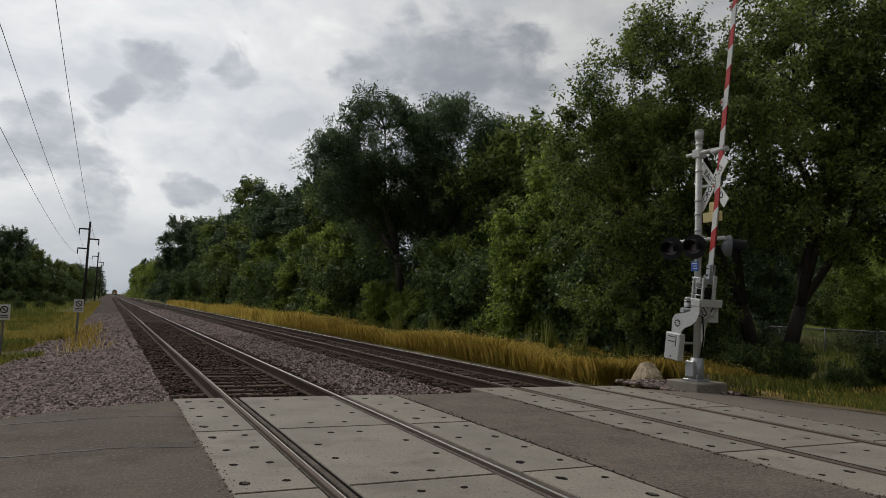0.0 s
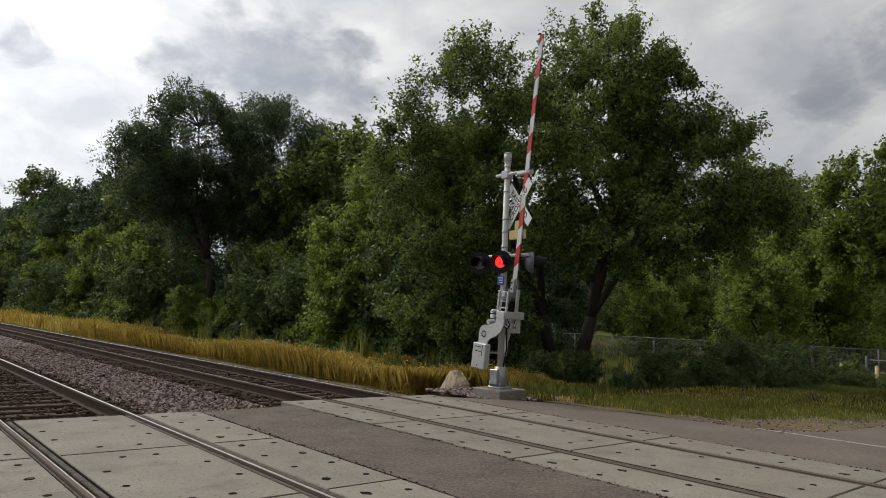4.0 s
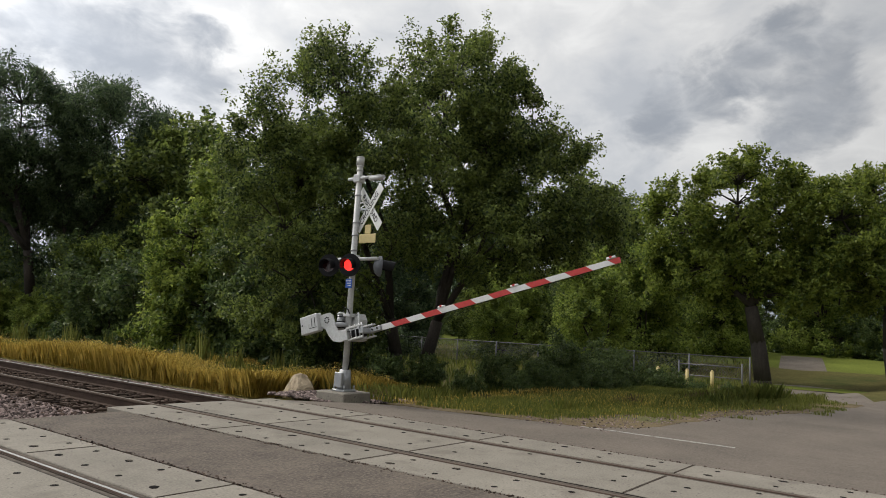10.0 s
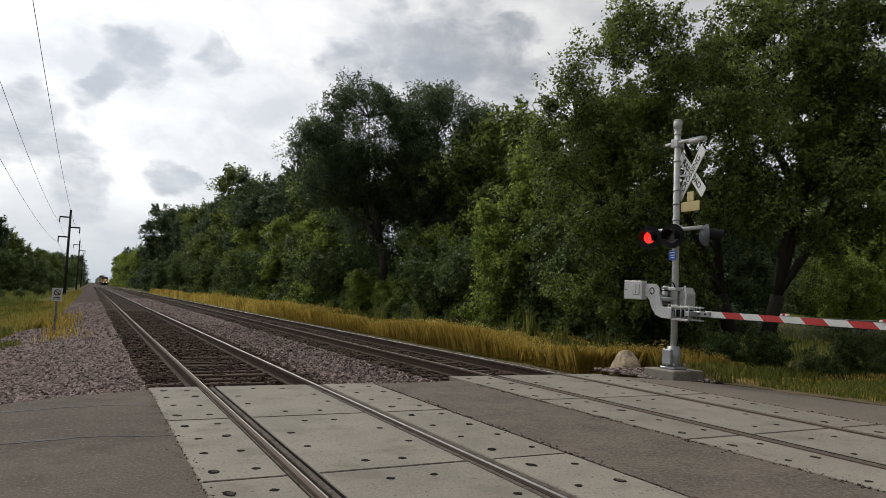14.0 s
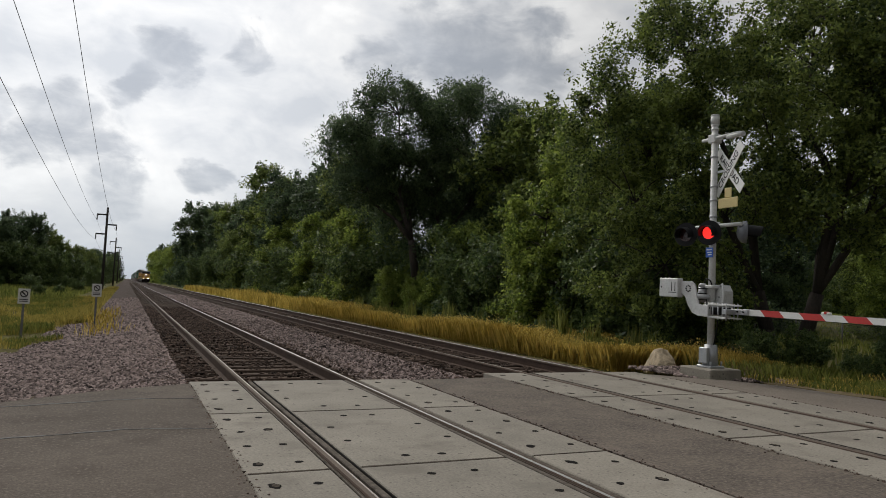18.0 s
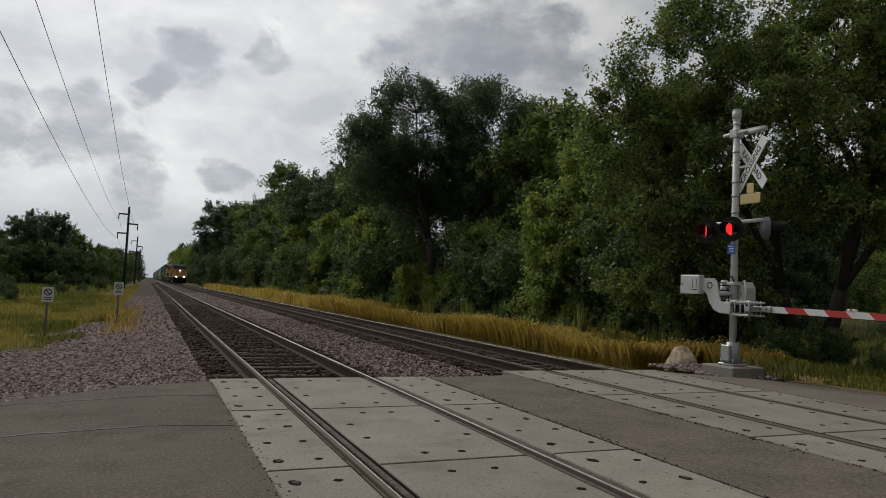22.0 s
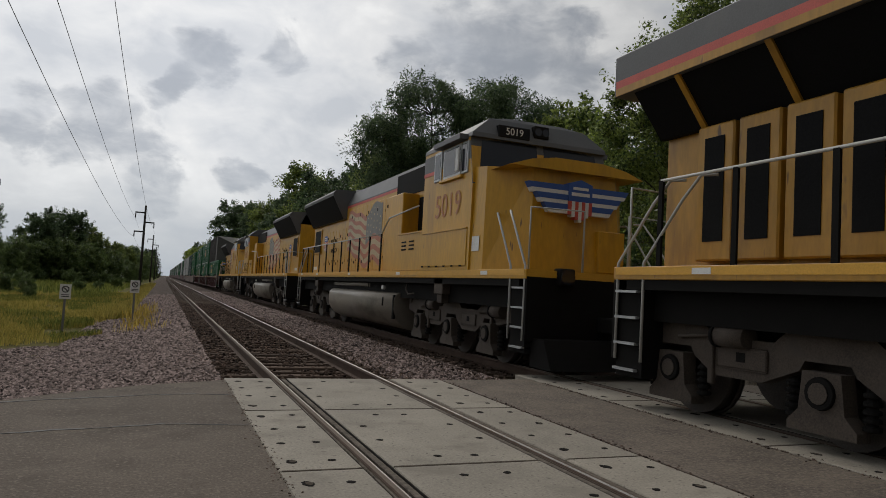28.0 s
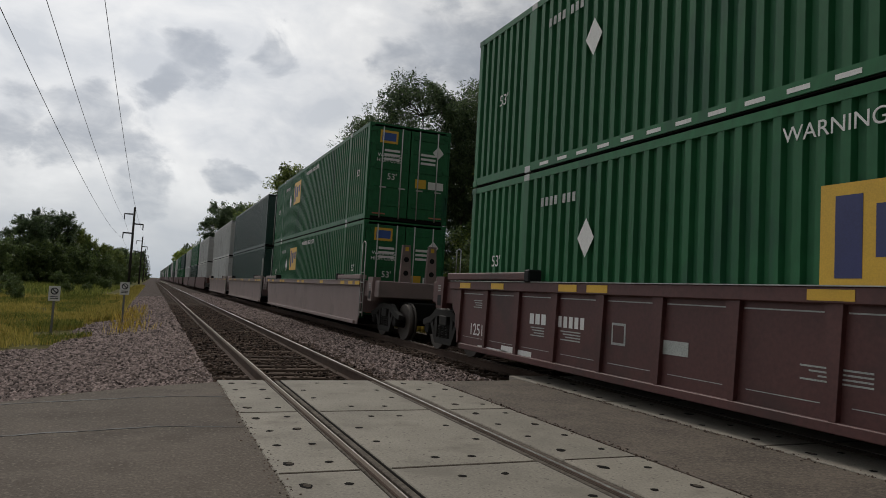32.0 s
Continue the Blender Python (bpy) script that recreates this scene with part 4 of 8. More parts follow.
for proto, x, y, s, a in (
        (gen_b, 18, 87, 1.06, 40), (gen_a, 17.5, 100, 1.28, 80), (gen_b, 18, 118, 1.1, 140), (gen_a, 17, 136, 1.3, 200), (gen_b, 17.5, 158, 1.2, 260),
        (gen_b, 16.2, 196, 1.5, 20), (gen_a, 20, 230, 1.5, 100), (gen_a, 20, 262, 1.3, 60), (gen_b, 20, 296, 1.2, 200), (gen_c, 18, 330, 1.8, 160), (gen_a, 20, 360, 1.4, 280), (gen_c, 18, 392, 2.0, 50), (gen_b, 21, 450, 1.5, 90), (gen_c, 18, 420, 2.3, 0), (gen_c, 19, 500, 2.5, 70), (gen_c, 20, 600, 2.6, 140), (gen_a, 22, 720, 1.7, 30),
        (gen_a, 20, 34, 0.95, 300), (gen_b, 22, 27, 0.8, 120), (gen_c, 15.0, 64, 0.95, 90), (gen_c, 14.8, 33.5, 0.62, 200), (gen_a, 24, 50, 1.0, 10), (gen_c, 17.5, 50, 0.62, 40), (gen_c, 20.5, 45, 0.6, 100), (gen_c, 14.6, 39.5, 0.34, 10), (gen_c, 13.6, 34.6, 0.32, 70), (gen_c, 14.2, 43.5, 0.38, 150), (gen_a, 57, 25, 1.15, 0), (gen_c, 50, 19.5, 1.1, 30), (gen_c, 15.5, 84, 1.1, 30), (gen_a, 13.8, 112, 0.7, 10),
        # beyond the far road
        (park, 49.5, 2.6, 0.93, 330), (gen_c, 39, 18.0, 0.80, 60), (gen_c, 52, 24, 1.0, 60), (gen_a, 70, 30, 1.0, 0), (gen_b, 78, 52, 1.0, 110),
        (gen_a, 60, 55, 1.0, 60), (gen_b, 48, 48, 0.9, 10), (gen_a, 90, 12, 1.1, 170), (gen_b, 88, -12, 1.0, 220), (gen_a, 75, -4, 0.9, 20), (gen_c, 66, 18, 1.1, 150), (gen_b, 40, 36, 0.75, 250), (gen_c, 56, 34, 1.0, 20), (gen_a, 66, 44, 0.8, 20), (gen_c, 74, 10, 1.2, 60), (gen_a, 84, 2, 0.9, 260), (gen_c, 60, -2, 0.9, 10), (gen_b, 100, 30, 1.1, 10), (gen_a, 96, 45, 1.0, 50), (gen_b, 82, 66, 1.1, 200), (gen_a, 58, 70, 1.1, 140), (gen_b, 40, 62, 1.1, 33), (gen_c, 46, 30, 0.7, 80), (gen_c, 44, 44, 0.9, 180), (gen_b, 98, -30, 1.0, 5), (gen_a, 80, -22, 0.9, 75),
        # unseen trees added behind, both sides of the road, to block low sky light
        (gen_b, 14, -34, 1.1, 20), (gen_a, 24, -38, 1.2, 80), (gen_b, 35, -36, 1.1, 130), (gen_a, 47, -40, 1.2, 190), (gen_a, 18, -50, 1.3, 240), (gen_b, 30, -54, 1.3, 300),
        (gen_a, -12, -38, 1.1, 60), (gen_b, -22, -36, 1.2, 120), (gen_a, -33, -39, 1.1, 180), (gen_b, -45, -36, 1.2, 220), (gen_b, -17, -52, 1.3, 280), (gen_a, -28, -54, 1.3, 340),
        # across the line
        (gen_b, -17.6, 104, 0.58, 15), (gen_b, -15.0, 109, 0.66, 75), (gen_a, -12.6, 117, 0.58, 135), (gen_a, -10.5, 126, 0.46, 195), (gen_c, -25, 100, 0.45, 255), (gen_b, -33, 96, 0.5, 100), (gen_a, -14, 122, 0.5, 25), (gen_c, -21, 112, 0.45, 10), (gen_a, -18, 150, 0.7, 60), (gen_c, -26, 170, 0.9, 100), (gen_b, -36, 160, 0.9, 50), (gen_a, -14, 240, 0.7, 20), (gen_c, -16, 330, 0.8, 70), (gen_b, -60, 190, 1.1, 0), (gen_a, -13, 520, 1.2, 20), (gen_b, -14, 680, 1.6, 20), (gen_a, -30, 760, 2.0, 20),
        (gen_a, -10, 170, 0.55, 60), (gen_b, -11, 215, 0.6, 20), (gen_a, -12, 290, 0.7, 90), (gen_a, -42, 110, 0.6, 40), (gen_b, -55, 120, 0.7, 70), (gen_b, -13, 400, 0.9, 90)):
    tagged(put_tree(proto, x, y, s, a), group=GROVE if x > 12 and y > 20 else "scattered trees")
for x, y, s, a in ((12.8, 15.2, 0.75, 30), (13.4, 20, 0.95, 90), (14.0, 26.5, 1.0, 10), (13.4, 29.5, 0.9, 160), (14.2, 33, 1.1, 70), (15.5, 36, 0.5, 220), (14.6, 46, 0.6, 290), (14.2, 49, 1.2, 20), (14, 56, 1.3, 100), (14, 66, 1.3, 180), (14.2, 76, 1.4, 240), (13.8, 88, 1.4, 300), (13.5, 100, 1.5, 20), (13.4, 116, 1.5, 60), (13, 132, 1.6, 60), (12.5, 150, 1.7, 200),
                   (13.2, 10.0, 0.22, 0), (14.4, 9.2, 0.24, 60), (15.6, 8.6, 0.25, 130), (16.9, 8.0, 0.25, 200), (18.0, 7.8, 0.24, 20), (13.4, 11.6, 0.32, 90), (15.4, 10.4, 0.34, 10), (17.2, 9.6, 0.34, 170), (19.2, 8.2, 0.28, 300), (20.6, 7.6, 0.29, 40), (21.5, 6.4, 0.20, 10), (22.6, 5.6, 0.16, 80), (20.2, 6.9, 0.26, 150), (18.9, 8.5, 0.33, 200), (23.6, 6.1, 0.16, 250), (17.4, 8.6, 0.30, 310), (16.0, 9.4, 0.31, 20), (11.8, 11.6, 0.3, 40), (18.0, 9.6, 0.45, 100), (20.4, 9.0, 0.42, 10), (18.5, 20, 0.5, 50), (22.5, 9.5, 0.24, 0),
                   (-18, 60, 0.3, 10), (-14, 72, 0.35, 50), (-22, 66, 0.4, 90), (-27, 58, 0.4, 120), (-32, 70, 0.5, 10), (-12, 90, 0.4, 30), (-9.5, 104, 0.4, 10), (-38, 62, 0.5, 200), (-19, 99, 1.2, 0), (-16, 102, 1.35, 60), (-12.5, 108, 1.35, 120), (-14.2, 104, 1.3, 10), (-10.6, 114, 1.2, 50), (-17.5, 106, 1.4, 200), (-30, 130, 1.5, 0), (-24, 128, 1.4, 40), (-10, 190, 1.5, 10), (-11, 240, 2.0, 30), (-11, 310, 2.4, 60), (-40, 140, 1.6, 0), (-13, 450, 3.0, 0), (-52, 150, 1.9, 0), (-7.6, 70, 0.22, 0), (-8.4, 62, 0.24, 30), (-10.5, 52, 0.26, 60), (-12.5, 56, 0.3, 90), (-9.4, 46, 0.18, 120), (-14.5, 50, 0.28, 10), (-7.0, 84, 0.3, 50), (-23.5, 98, 0.8, 200), (-9.8, 120, 0.8, 240), (-28, 94, 0.9, 10), (-33, 90, 1.0, 70), (-9.0, 140, 0.8, 100), (-9, 165, 1.0, 150), (-41, 95, 1.1, 10), (-48, 90, 1.1, 50), *[(72 + 3 * math.sin(k * 2.1), -26 + 5.5 * k, 1.15 + 0.3 * math.sin(k * 1.7), 47 * k) for k in range(18)], *[(92 + 4 * math.sin(k * 2.9), -40 + 7.5 * k, 2.2 + 0.4 * math.sin(k * 1.1), 63 * k) for k in range(18)], *[(50 + 4 * math.sin(k * 1.3), 44 + 5.0 * k, 1.0 + 0.3 * math.sin(k * 2.7), 71 * k) for k in range(7)]):
    tagged(put_tree(under, x, y, s, a), group="shrubs")


def blades(name, count, region, height, width, mat, label, seed, bend=0.5, floor=-9.0):
    """Standing grass: each blade is a bent strip of two pieces that ends in a point."""
    r = np.random.RandomState(seed)
    pts = []
    while len(pts) < count:
        p = region(r)
        if p is not None and not (7.7 < p[0] < 9.6 and 10.0 < p[1] < 11.9):
            pts.append((p[0], p[1], max(floor, ground_z(p[0], p[1]) if p[0] > 8.2 or p[0] < -4.6 else max(bed_z(p[0], p[1]), ground_z(p[0], p[1])))))
    pts = np.array(pts)
    a = r.rand(count) * 6.283
    u = np.stack([np.cos(a), np.sin(a), 0 * a], 1)
    w = np.stack([-np.sin(a), np.cos(a), 0 * a], 1)
    patch = np.array([0.75 + 0.5 * noise.noise((p[0] * 0.35, p[1] * 0.25, seed)) for p in pts])
    h = (height * (0.5 + 0.75 * r.rand(count)) * patch)[:, None]
    wd = (width * (0.6 + 0.8 * r.rand(count)))[:, None]
    b = (bend * (0.3 + r.rand(count)))[:, None]
    z = np.array((0, 0, 1.0))
    p1 = pts + z * h * 0.6 + w * h * b * 0.18
    p2 = pts + z * h + w * h * b * 0.6
    v = np.stack([pts - u * wd, pts + u * wd, p1 + u * wd * 0.7, p2, p1 - u * wd * 0.7], 1)
    f = np.arange(5 * count).reshape(count, 5)
    return tagged(new(name, mesh_from(name, v.reshape(-1, 3), f, mat)), label, "grass", kind="stuff")


def verge(x):
    """The near edge of the grass on the far side of the road."""
    for (xa, ya), (xb, yb) in zip(((7.9, 8.2), (8.4, 6.2), (9.6, 5.2), (12.4, 4.6), (15, 3.8), (22, 2.6)), ((8.4, 6.2), (9.6, 5.2), (12.4, 4.6), (15, 3.8), (22, 2.6), (40, 1.5))):
        if xa <= x <= xb:
            return ya + (yb - ya) * (x - xa) / (xb - xa)
    return 9.0


def strip(x0, x1, y0, y1, power=1.6):
    return lambda r: (x0 + (x1 - x0) * r.rand(), y0 + (y1 - y0) * r.rand() ** power)


blades("tall_grass", 150000, strip(7.7, 12.6, 10.4, 45), 0.66, 0.0026, M["grass_gold"], "tall ripe golden grass beside the track", 21)
def seed_heads(name, count, region, low, high, size, mat, label, seed):
    """Ripe heads at the tips of the grass: small loose flakes."""
    r = np.random.RandomState(seed)
    pts = []
    while len(pts) < count:
        x, y = region(r)
        if 7.7 < x < 9.6 and 10.0 < y < 11.9:
            continue
        base = ground_z(x, y) if x > 8.2 else max(bed_z(x, y), ground_z(x, y))
        top = (0.75 + 0.5 * noise.noise((x * 0.35, y * 0.25, 21))) * (0.85 + 0.3 * noise.noise((x * 2.3, y * 1.2, 2)))
        pts.append((x, y, base + (low + (high - low) * r.rand()) * top))
    pts = np.array(pts)
    up = np.tile(np.array((0, 0, 0.4)), (count, 1))
    me = leaves_mesh(name, pts, up, size, mat, seed, 0.4)
    return tagged(new(name, me), label, "grass", kind="stuff")


seed_heads("seed_heads", 90000, strip(7.7, 12.4, 10.4, 50, 1.5), 0.25, 0.98, 0.024, M["grass_gold"], "loose golden seed heads over the tall grass", 41)
seed_heads("seed_heads", 9000, strip(8.6, 12.8, 10.4, 40, 1.3), 0.35, 1.0, 0.026, M["grass_brown"], "brown seed heads among the golden grass", 42)
blades("green_grass", 9000, lambda r: (lambda x, y: (x, y) if noise.noise((x * 0.9, y * 0.5, 17)) > 0.12 else None)(7.8 + 3.2 * r.rand(), 10.6 + 26 * r.rand() ** 1.5), 0.50, 0.006, M["grass_green"], "green weed clumps before the golden grass", 43)
blades("tall_grass", 24000, strip(7.8, 13.0, 40, 140), 0.95, 0.03, M["grass_gold"], "tall ripe golden grass beside the track", 22)
blades("green_grass", 26000, strip(9.6, 13.5, 10.2, 45), 0.66, 0.006, M["grass_green"], "green grass among the golden stems", 23)
blades("green_grass", 60000, lambda r: (lambda x, y: (x, y) if y > verge(x) else None)(7.9 + 14 * r.rand() ** 1.2, 2.4 + 9.0 * r.rand()), 0.24, 0.007, M["grass_green"], "short green verge grass beside the road", 24)
blades("dry_grass", 7000, lambda r: (lambda x, y: (x, y) if y > verge(x) else None)(7.9 + 7 * r.rand() ** 1.2, 4.0 + 6.5 * r.rand()), 0.22, 0.005, M["grass_gold"], "thin dry grass on the verge", 25)
blades("short_grass", 42000, lambda r: (lambda x, y: (x, y) if y > verge(x) - 0.25 - 0.75 * noise.noise((x * 1.3, y * 1.3, 7)) ** 2 * 4 - 0.5 * r.rand() ** 3 else None)(8.0 + 13 * r.rand() ** 1.2, 1.6 + 6.0 * r.rand()), 0.10, 0.006, M["grass_green"], "trampled short grass along the road edge", 31, floor=-0.012)
blades("dry_grass", 6000, lambda r: (lambda x, y: (x, y) if y > verge(x) - 0.9 * r.rand() ** 1.5 else None)(7.9 + 9 * r.rand() ** 1.2, 2.6 + 6.0 * r.rand()), 0.09, 0.006, M["grass_gold"], "short dry grass along the road edge", 32, floor=-0.012)
blades("verge_weeds", 16000, lambda r: (lambda x, y: (x, y) if y > verge(x) + 0.5 and noise.noise((x * 0.7, y * 0.7, 2)) > -0.05 else None)(8.6 + 12 * r.rand() ** 1.1, 3.2 + 7.0 * r.rand()), 0.62, 0.007, M["grass_green"], "taller weeds on the verge", 33)
blades("brown_weeds", 6000, lambda r: (lambda x, y: (x, y) if y > verge(x) + 1.2 and noise.noise((x * 0.6, y * 0.6, 5)) > 0.15 else None)(8.6 + 12 * r.rand() ** 1.1, 3.6 + 7.0 * r.rand()), 0.55, 0.006, M["grass_brown"], "brown seeding weeds on the verge", 34)
blades("tall_weeds", 900, lambda r: (lambda k: (10.6 + 0.5 * math.sin(k * 1.7) + 0.12 * r.randn(), 14 + 1.15 * k + 0.12 * r.randn()))(int(24 * r.rand())), 1.35, 0.022, M["grass_green"], "tall green weed stalks at the back of the grass", 35, 0.15)
def meadow(r):
    """Left of the line: thick in tufts, bare on the path and ragged where it meets the stone."""
    x, y = -3.6 - 17 * r.rand() ** 1.3, 14 + 50 * r.rand() ** 1.4
    edge = -4.1 + 0.9 * noise.noise((y * 0.22, 1.0, 3.0)) + 0.5 * noise.noise((y * 0.9, x * 0.9, 3.0)) - 2.6 * smooth_step(21, 15, y)
    if x > edge or noise.noise((x * 0.45, y * 0.20, 9)) + 0.35 * noise.noise((x * 2.1, y * 0.9, 6)) < -0.22:
        return None
    return x, y


blades("meadow_grass", 70000, meadow, 0.26, 0.009, M["meadow_gold"], "yellow-green meadow grass across the line", 26)
blades("meadow_grass", 45000, lambda r: (lambda p: p if p and noise.noise((p[0] * 0.25, p[1] * 0.12, 3)) > 0.02 else None)(meadow(r)), 0.30, 0.007, M["grass_meadow"], "taller green tufts in the meadow", 27)
blades("track_weeds", 9000, lambda r: (-3.2 - 1.5 * r.rand() - 0.5 * r.rand() ** 2, 27 + 110 * r.rand() ** 1.6), 0.34, 0.012, M["meadow_gold"], "yellowed weeds along the foot of the ballast", 37)
blades("far_meadow", 22000, lambda r: (-6 - 40 * r.rand(), 55 + 60 * r.rand()), 0.6, 0.03, M["grass_meadow"], "rough far meadow before the trees", 36)
blades("weeds", 420, lambda r: (lambda k: (-2.75 - 0.02 * k + 0.28 * r.randn(), 20.5 + 1.6 * k + 0.35 * r.randn()))(int(9 * r.rand())), 0.42, 0.004, M["grass_gold"], "tall dry weeds by the sign posts", 28)
blades("field_grass", 16000, lambda r: (lambda x, y: (x, y) if x < 20 or y > 5.4 + 0.17 * (x - 21) else None)(14 + 46 * r.rand(), 4 + 56 * r.rand()), 0.5, 0.03, M["grass_green"], "rough grass beyond the verge", 29)

# ---- the crossing signal with its gate ----
MX, MY = 7.44, 8.92                  # mast
AXY, AXZ = 8.86, 1.40                # gate axle
signal = thing("crossing_signal", "white-grey crossing signal mast with crossbuck and red flashing lamps", "crossing signal", pose(MX, MY, 0))
part("foundation", box(-0.37, 0.37, -0.37, 0.37, -0.45, 0.14, 0.02), M["concrete"], signal, "square concrete base")
bm = tube((0, 0, 0.16), (0, 0, 0.55), 0.14, 0.11, 8)
add_box(bm, -0.17, 0.17, -0.17, 0.17, 0.14, 0.18, 0.01)
for sx in (-1, 1):
    for sy in (-1, 1):
        add_tube(bm, (sx * 0.13, sy * 0.13, 0.18), (sx * 0.13, sy * 0.13, 0.26), 0.018, n=6)
base = part("mast_base", bm, M["galv"], signal, "galvanised split base casting")
part("junction_cover", box(-0.19, -0.12, -0.10, 0.10, 0.22, 0.50, 0.012), M["galv"], base)
mast = part("mast", tube((0, 0, 0.45), (0, 0, 4.55), 0.062, 0.058, 14), M["steel_white"], signal, "white-grey steel mast")
bm = tube((0, 0, 4.46), (0, 0, 4.50), 0.072, 0.066, 14)
add_tube(bm, (0, 0, 4.50), (0, 0, 4.57), 0.045, 0.075, 14)
add_tube(bm, (0, 0, 4.57), (0, 0, 4.73), 0.078, 0.078, 14)
add_tube(bm, (0, 0, 4.73), (0, 0, 4.75), 0.084, 0.07, 14)
part("mast_cap", bm, M["steel_white"], signal, "grey cap on the mast")
# cross arm near the top, carries the bell arm and the sign
bm = tube((-0.05, 0.24, 4.30), (-0.05, -0.62, 4.30), 0.032, n=10)
add_box(bm, -0.09, 0.09, -0.09, 0.09, 4.22, 4.38, 0.015)
add_tube(bm, (-0.05, -0.35, 4.27), (-0.05, -0.70, 4.27), 0.045, n=10)
part("top_arm", bm, M["steel_white"], signal, "short white cross arm")
for z in (3.15, 3.4, 3.95, 2.85):
    part("clamp", tube((0, 0, z), (0, 0, z + 0.035), 0.069, n=14), M["galv"], mast)

# crossbuck, seen from behind: it faces the far road
XB = pose(-0.02, -0.36, 3.68, 0, 0, -16)
for ang, body in ((-45, "CROSSING"), (45, "RAILROAD")):
    m = XB @ pose(0, 0, 0, ang)
    blade = part("crossbuck_blade", box(-0.006, 0.006, -0.56, 0.56, -0.10, 0.10, 0.0), M["white_sheet"], signal, "white reflective crossbuck board")
    blade.matrix_local = m @ pose(0.012 if ang > 0 else -0.004, 0, 0)
    label_text("lettering", body, 0.165, pose(-0.0085, 0, 0, 90, 0, -90), M["black"], blade, "black capital letters")
bm = box(0.0, 0.03, -0.36, 0.02, 3.66, 3.70)
part("sign_bracket", bm, M["galv"], signal)
bm = box(-0.02, 0.0, -0.56, -0.12, 3.00, 3.18, 0.01)
add_box(bm, -0.02, 0.0, -0.42, -0.26, 3.18, 3.36, 0.01)
part("track_count_sign", bm, M["yellow_plate"], signal, "pale yellow tee-shaped plate")
part("number_plate", box(-0.085, -0.070, -0.085, 0.085, 2.12, 2.30, 0.004), M["blue_sign"], signal, "small blue notice plate")
for k in range(3):
    part("notice_line", box(-0.087, -0.0855, -0.06, 0.06 - 0.02 * k, 2.25 - 0.045 * k, 2.265 - 0.045 * k), M["white_sheet"], signal)

# lamps: a cross pipe with two heads towards this side and one away
LZ = 2.56
bm = tube((-0.02, 0.62, LZ + 0.13), (-0.02, -0.66, LZ + 0.13), 0.035, n=10)
add_box(bm, -0.10, 0.10, -0.10, 0.10, LZ + 0.05, LZ + 0.21, 0.02)
part("lamp_pipe", bm, M["steel_white"], signal, "cross pipe for the lamps")


def lamp_head(y, face, lit=True):
    """A black round background with a hooded lens; face -1 looks to the near road."""
    bm = bmesh.new()
    add_tube(bm, (0, 0, 0), (face * 0.012, 0, 0), 0.225 if lit else 0.20, n=28)
    if lit:
        add_tube(bm, (-face * 0.16, 0, 0), (0, 0, 0), 0.10, 0.155, 18)
    else:
        n = 24
        rings = [[bm.verts.new((-face * d, q * math.cos(2 * math.pi * k / n), q * math.sin(2 * math.pi * k / n))) for k in range(n)] for d, q in ((0.0, 0.20), (0.045, 0.190), (0.085, 0.160), (0.118, 0.112), (0.135, 0.055), (0.139, 0.012))]
        for a, b in zip(rings, rings[1:]):
            for k in range(n):
                bm.faces.new((a[k], a[(k + 1) % n], b[(k + 1) % n], b[k])).smooth = True
        bm.faces.new(rings[-1])
        bmesh.ops.recalc_face_normals(bm, faces=bm.faces[:])
    head = part("lamp_head", bm, M["black"] if lit else M["lamp_back"], signal, "round black lamp background" if lit else "grey back of a lamp turned away")
    head.matrix_local = pose(face * 0.14, y, LZ, 0, 0, 20 if lit else -40)
    bm = bmesh.new()
    n = 18
    rings = []
    for k in range(n + 1):
        a = math.radians(-25 + 230 * k / n)
        c, s = math.cos(a), math.sin(a)
        d = (0.19 if lit else 0.24) + 0.04 * s
        rings.append([bm.verts.new(v) for v in ((face * 0.01, 0.135 * c, 0.135 * s), (face * d, 0.128 * c, 0.128 * s - 0.02), (face * d, 0.122 * c, 0.122 * s - 0.02), (face * 0.01, 0.128 * c, 0.128 * s))])
    for a, b in zip(rings, rings[1:]):
        for i in range(4):
            bm.faces.new((a[i], a[(i + 1) % 4], b[(i + 1) % 4], b[i]))
    part("hood", bm, M["black"], head, "black sun hood")
    part("lens_rim", tube((face * 0.010, 0, 0), (face * 0.02, 0, 0), 0.13, n=24), M["dark_lens"], head, "dark lens")
    if lit:
        # made-up turning disc, glowing on one face, shows the lamp flash on and off
        bm = bmesh.new()
        add_tube(bm, (face * 0.012, 0, 0), (face * 0.022, 0, 0), 0.112, 0.105, 24, 0)
        add_tube(bm, (0, 0, 0), (face * 0.012, 0, 0), 0.112, n=24, mi=1)
        bulb = part("reflector", bm, [M["red_lens"], M["black"]], signal, "turning disc added for the flashing red lamp")
        return head, bulb
    return head, None


head_l, bulb_l = lamp_head(0.52, -1)
head_r, bulb_r = lamp_head(-0.05, -1)
lamp_head(-0.60, 1, False)
bm = tube((0.05, -0.60, LZ + 0.0), (0.05, -0.60, LZ + 0.13), 0.03, n=8)
part("lamp_arm", bm, M["steel_white"], signal)
for y in (0.52,):
    part("lamp_arm", tube((-0.05, y, LZ), (-0.05, y, LZ + 0.13), 0.03, n=8), M["steel_white"], signal)

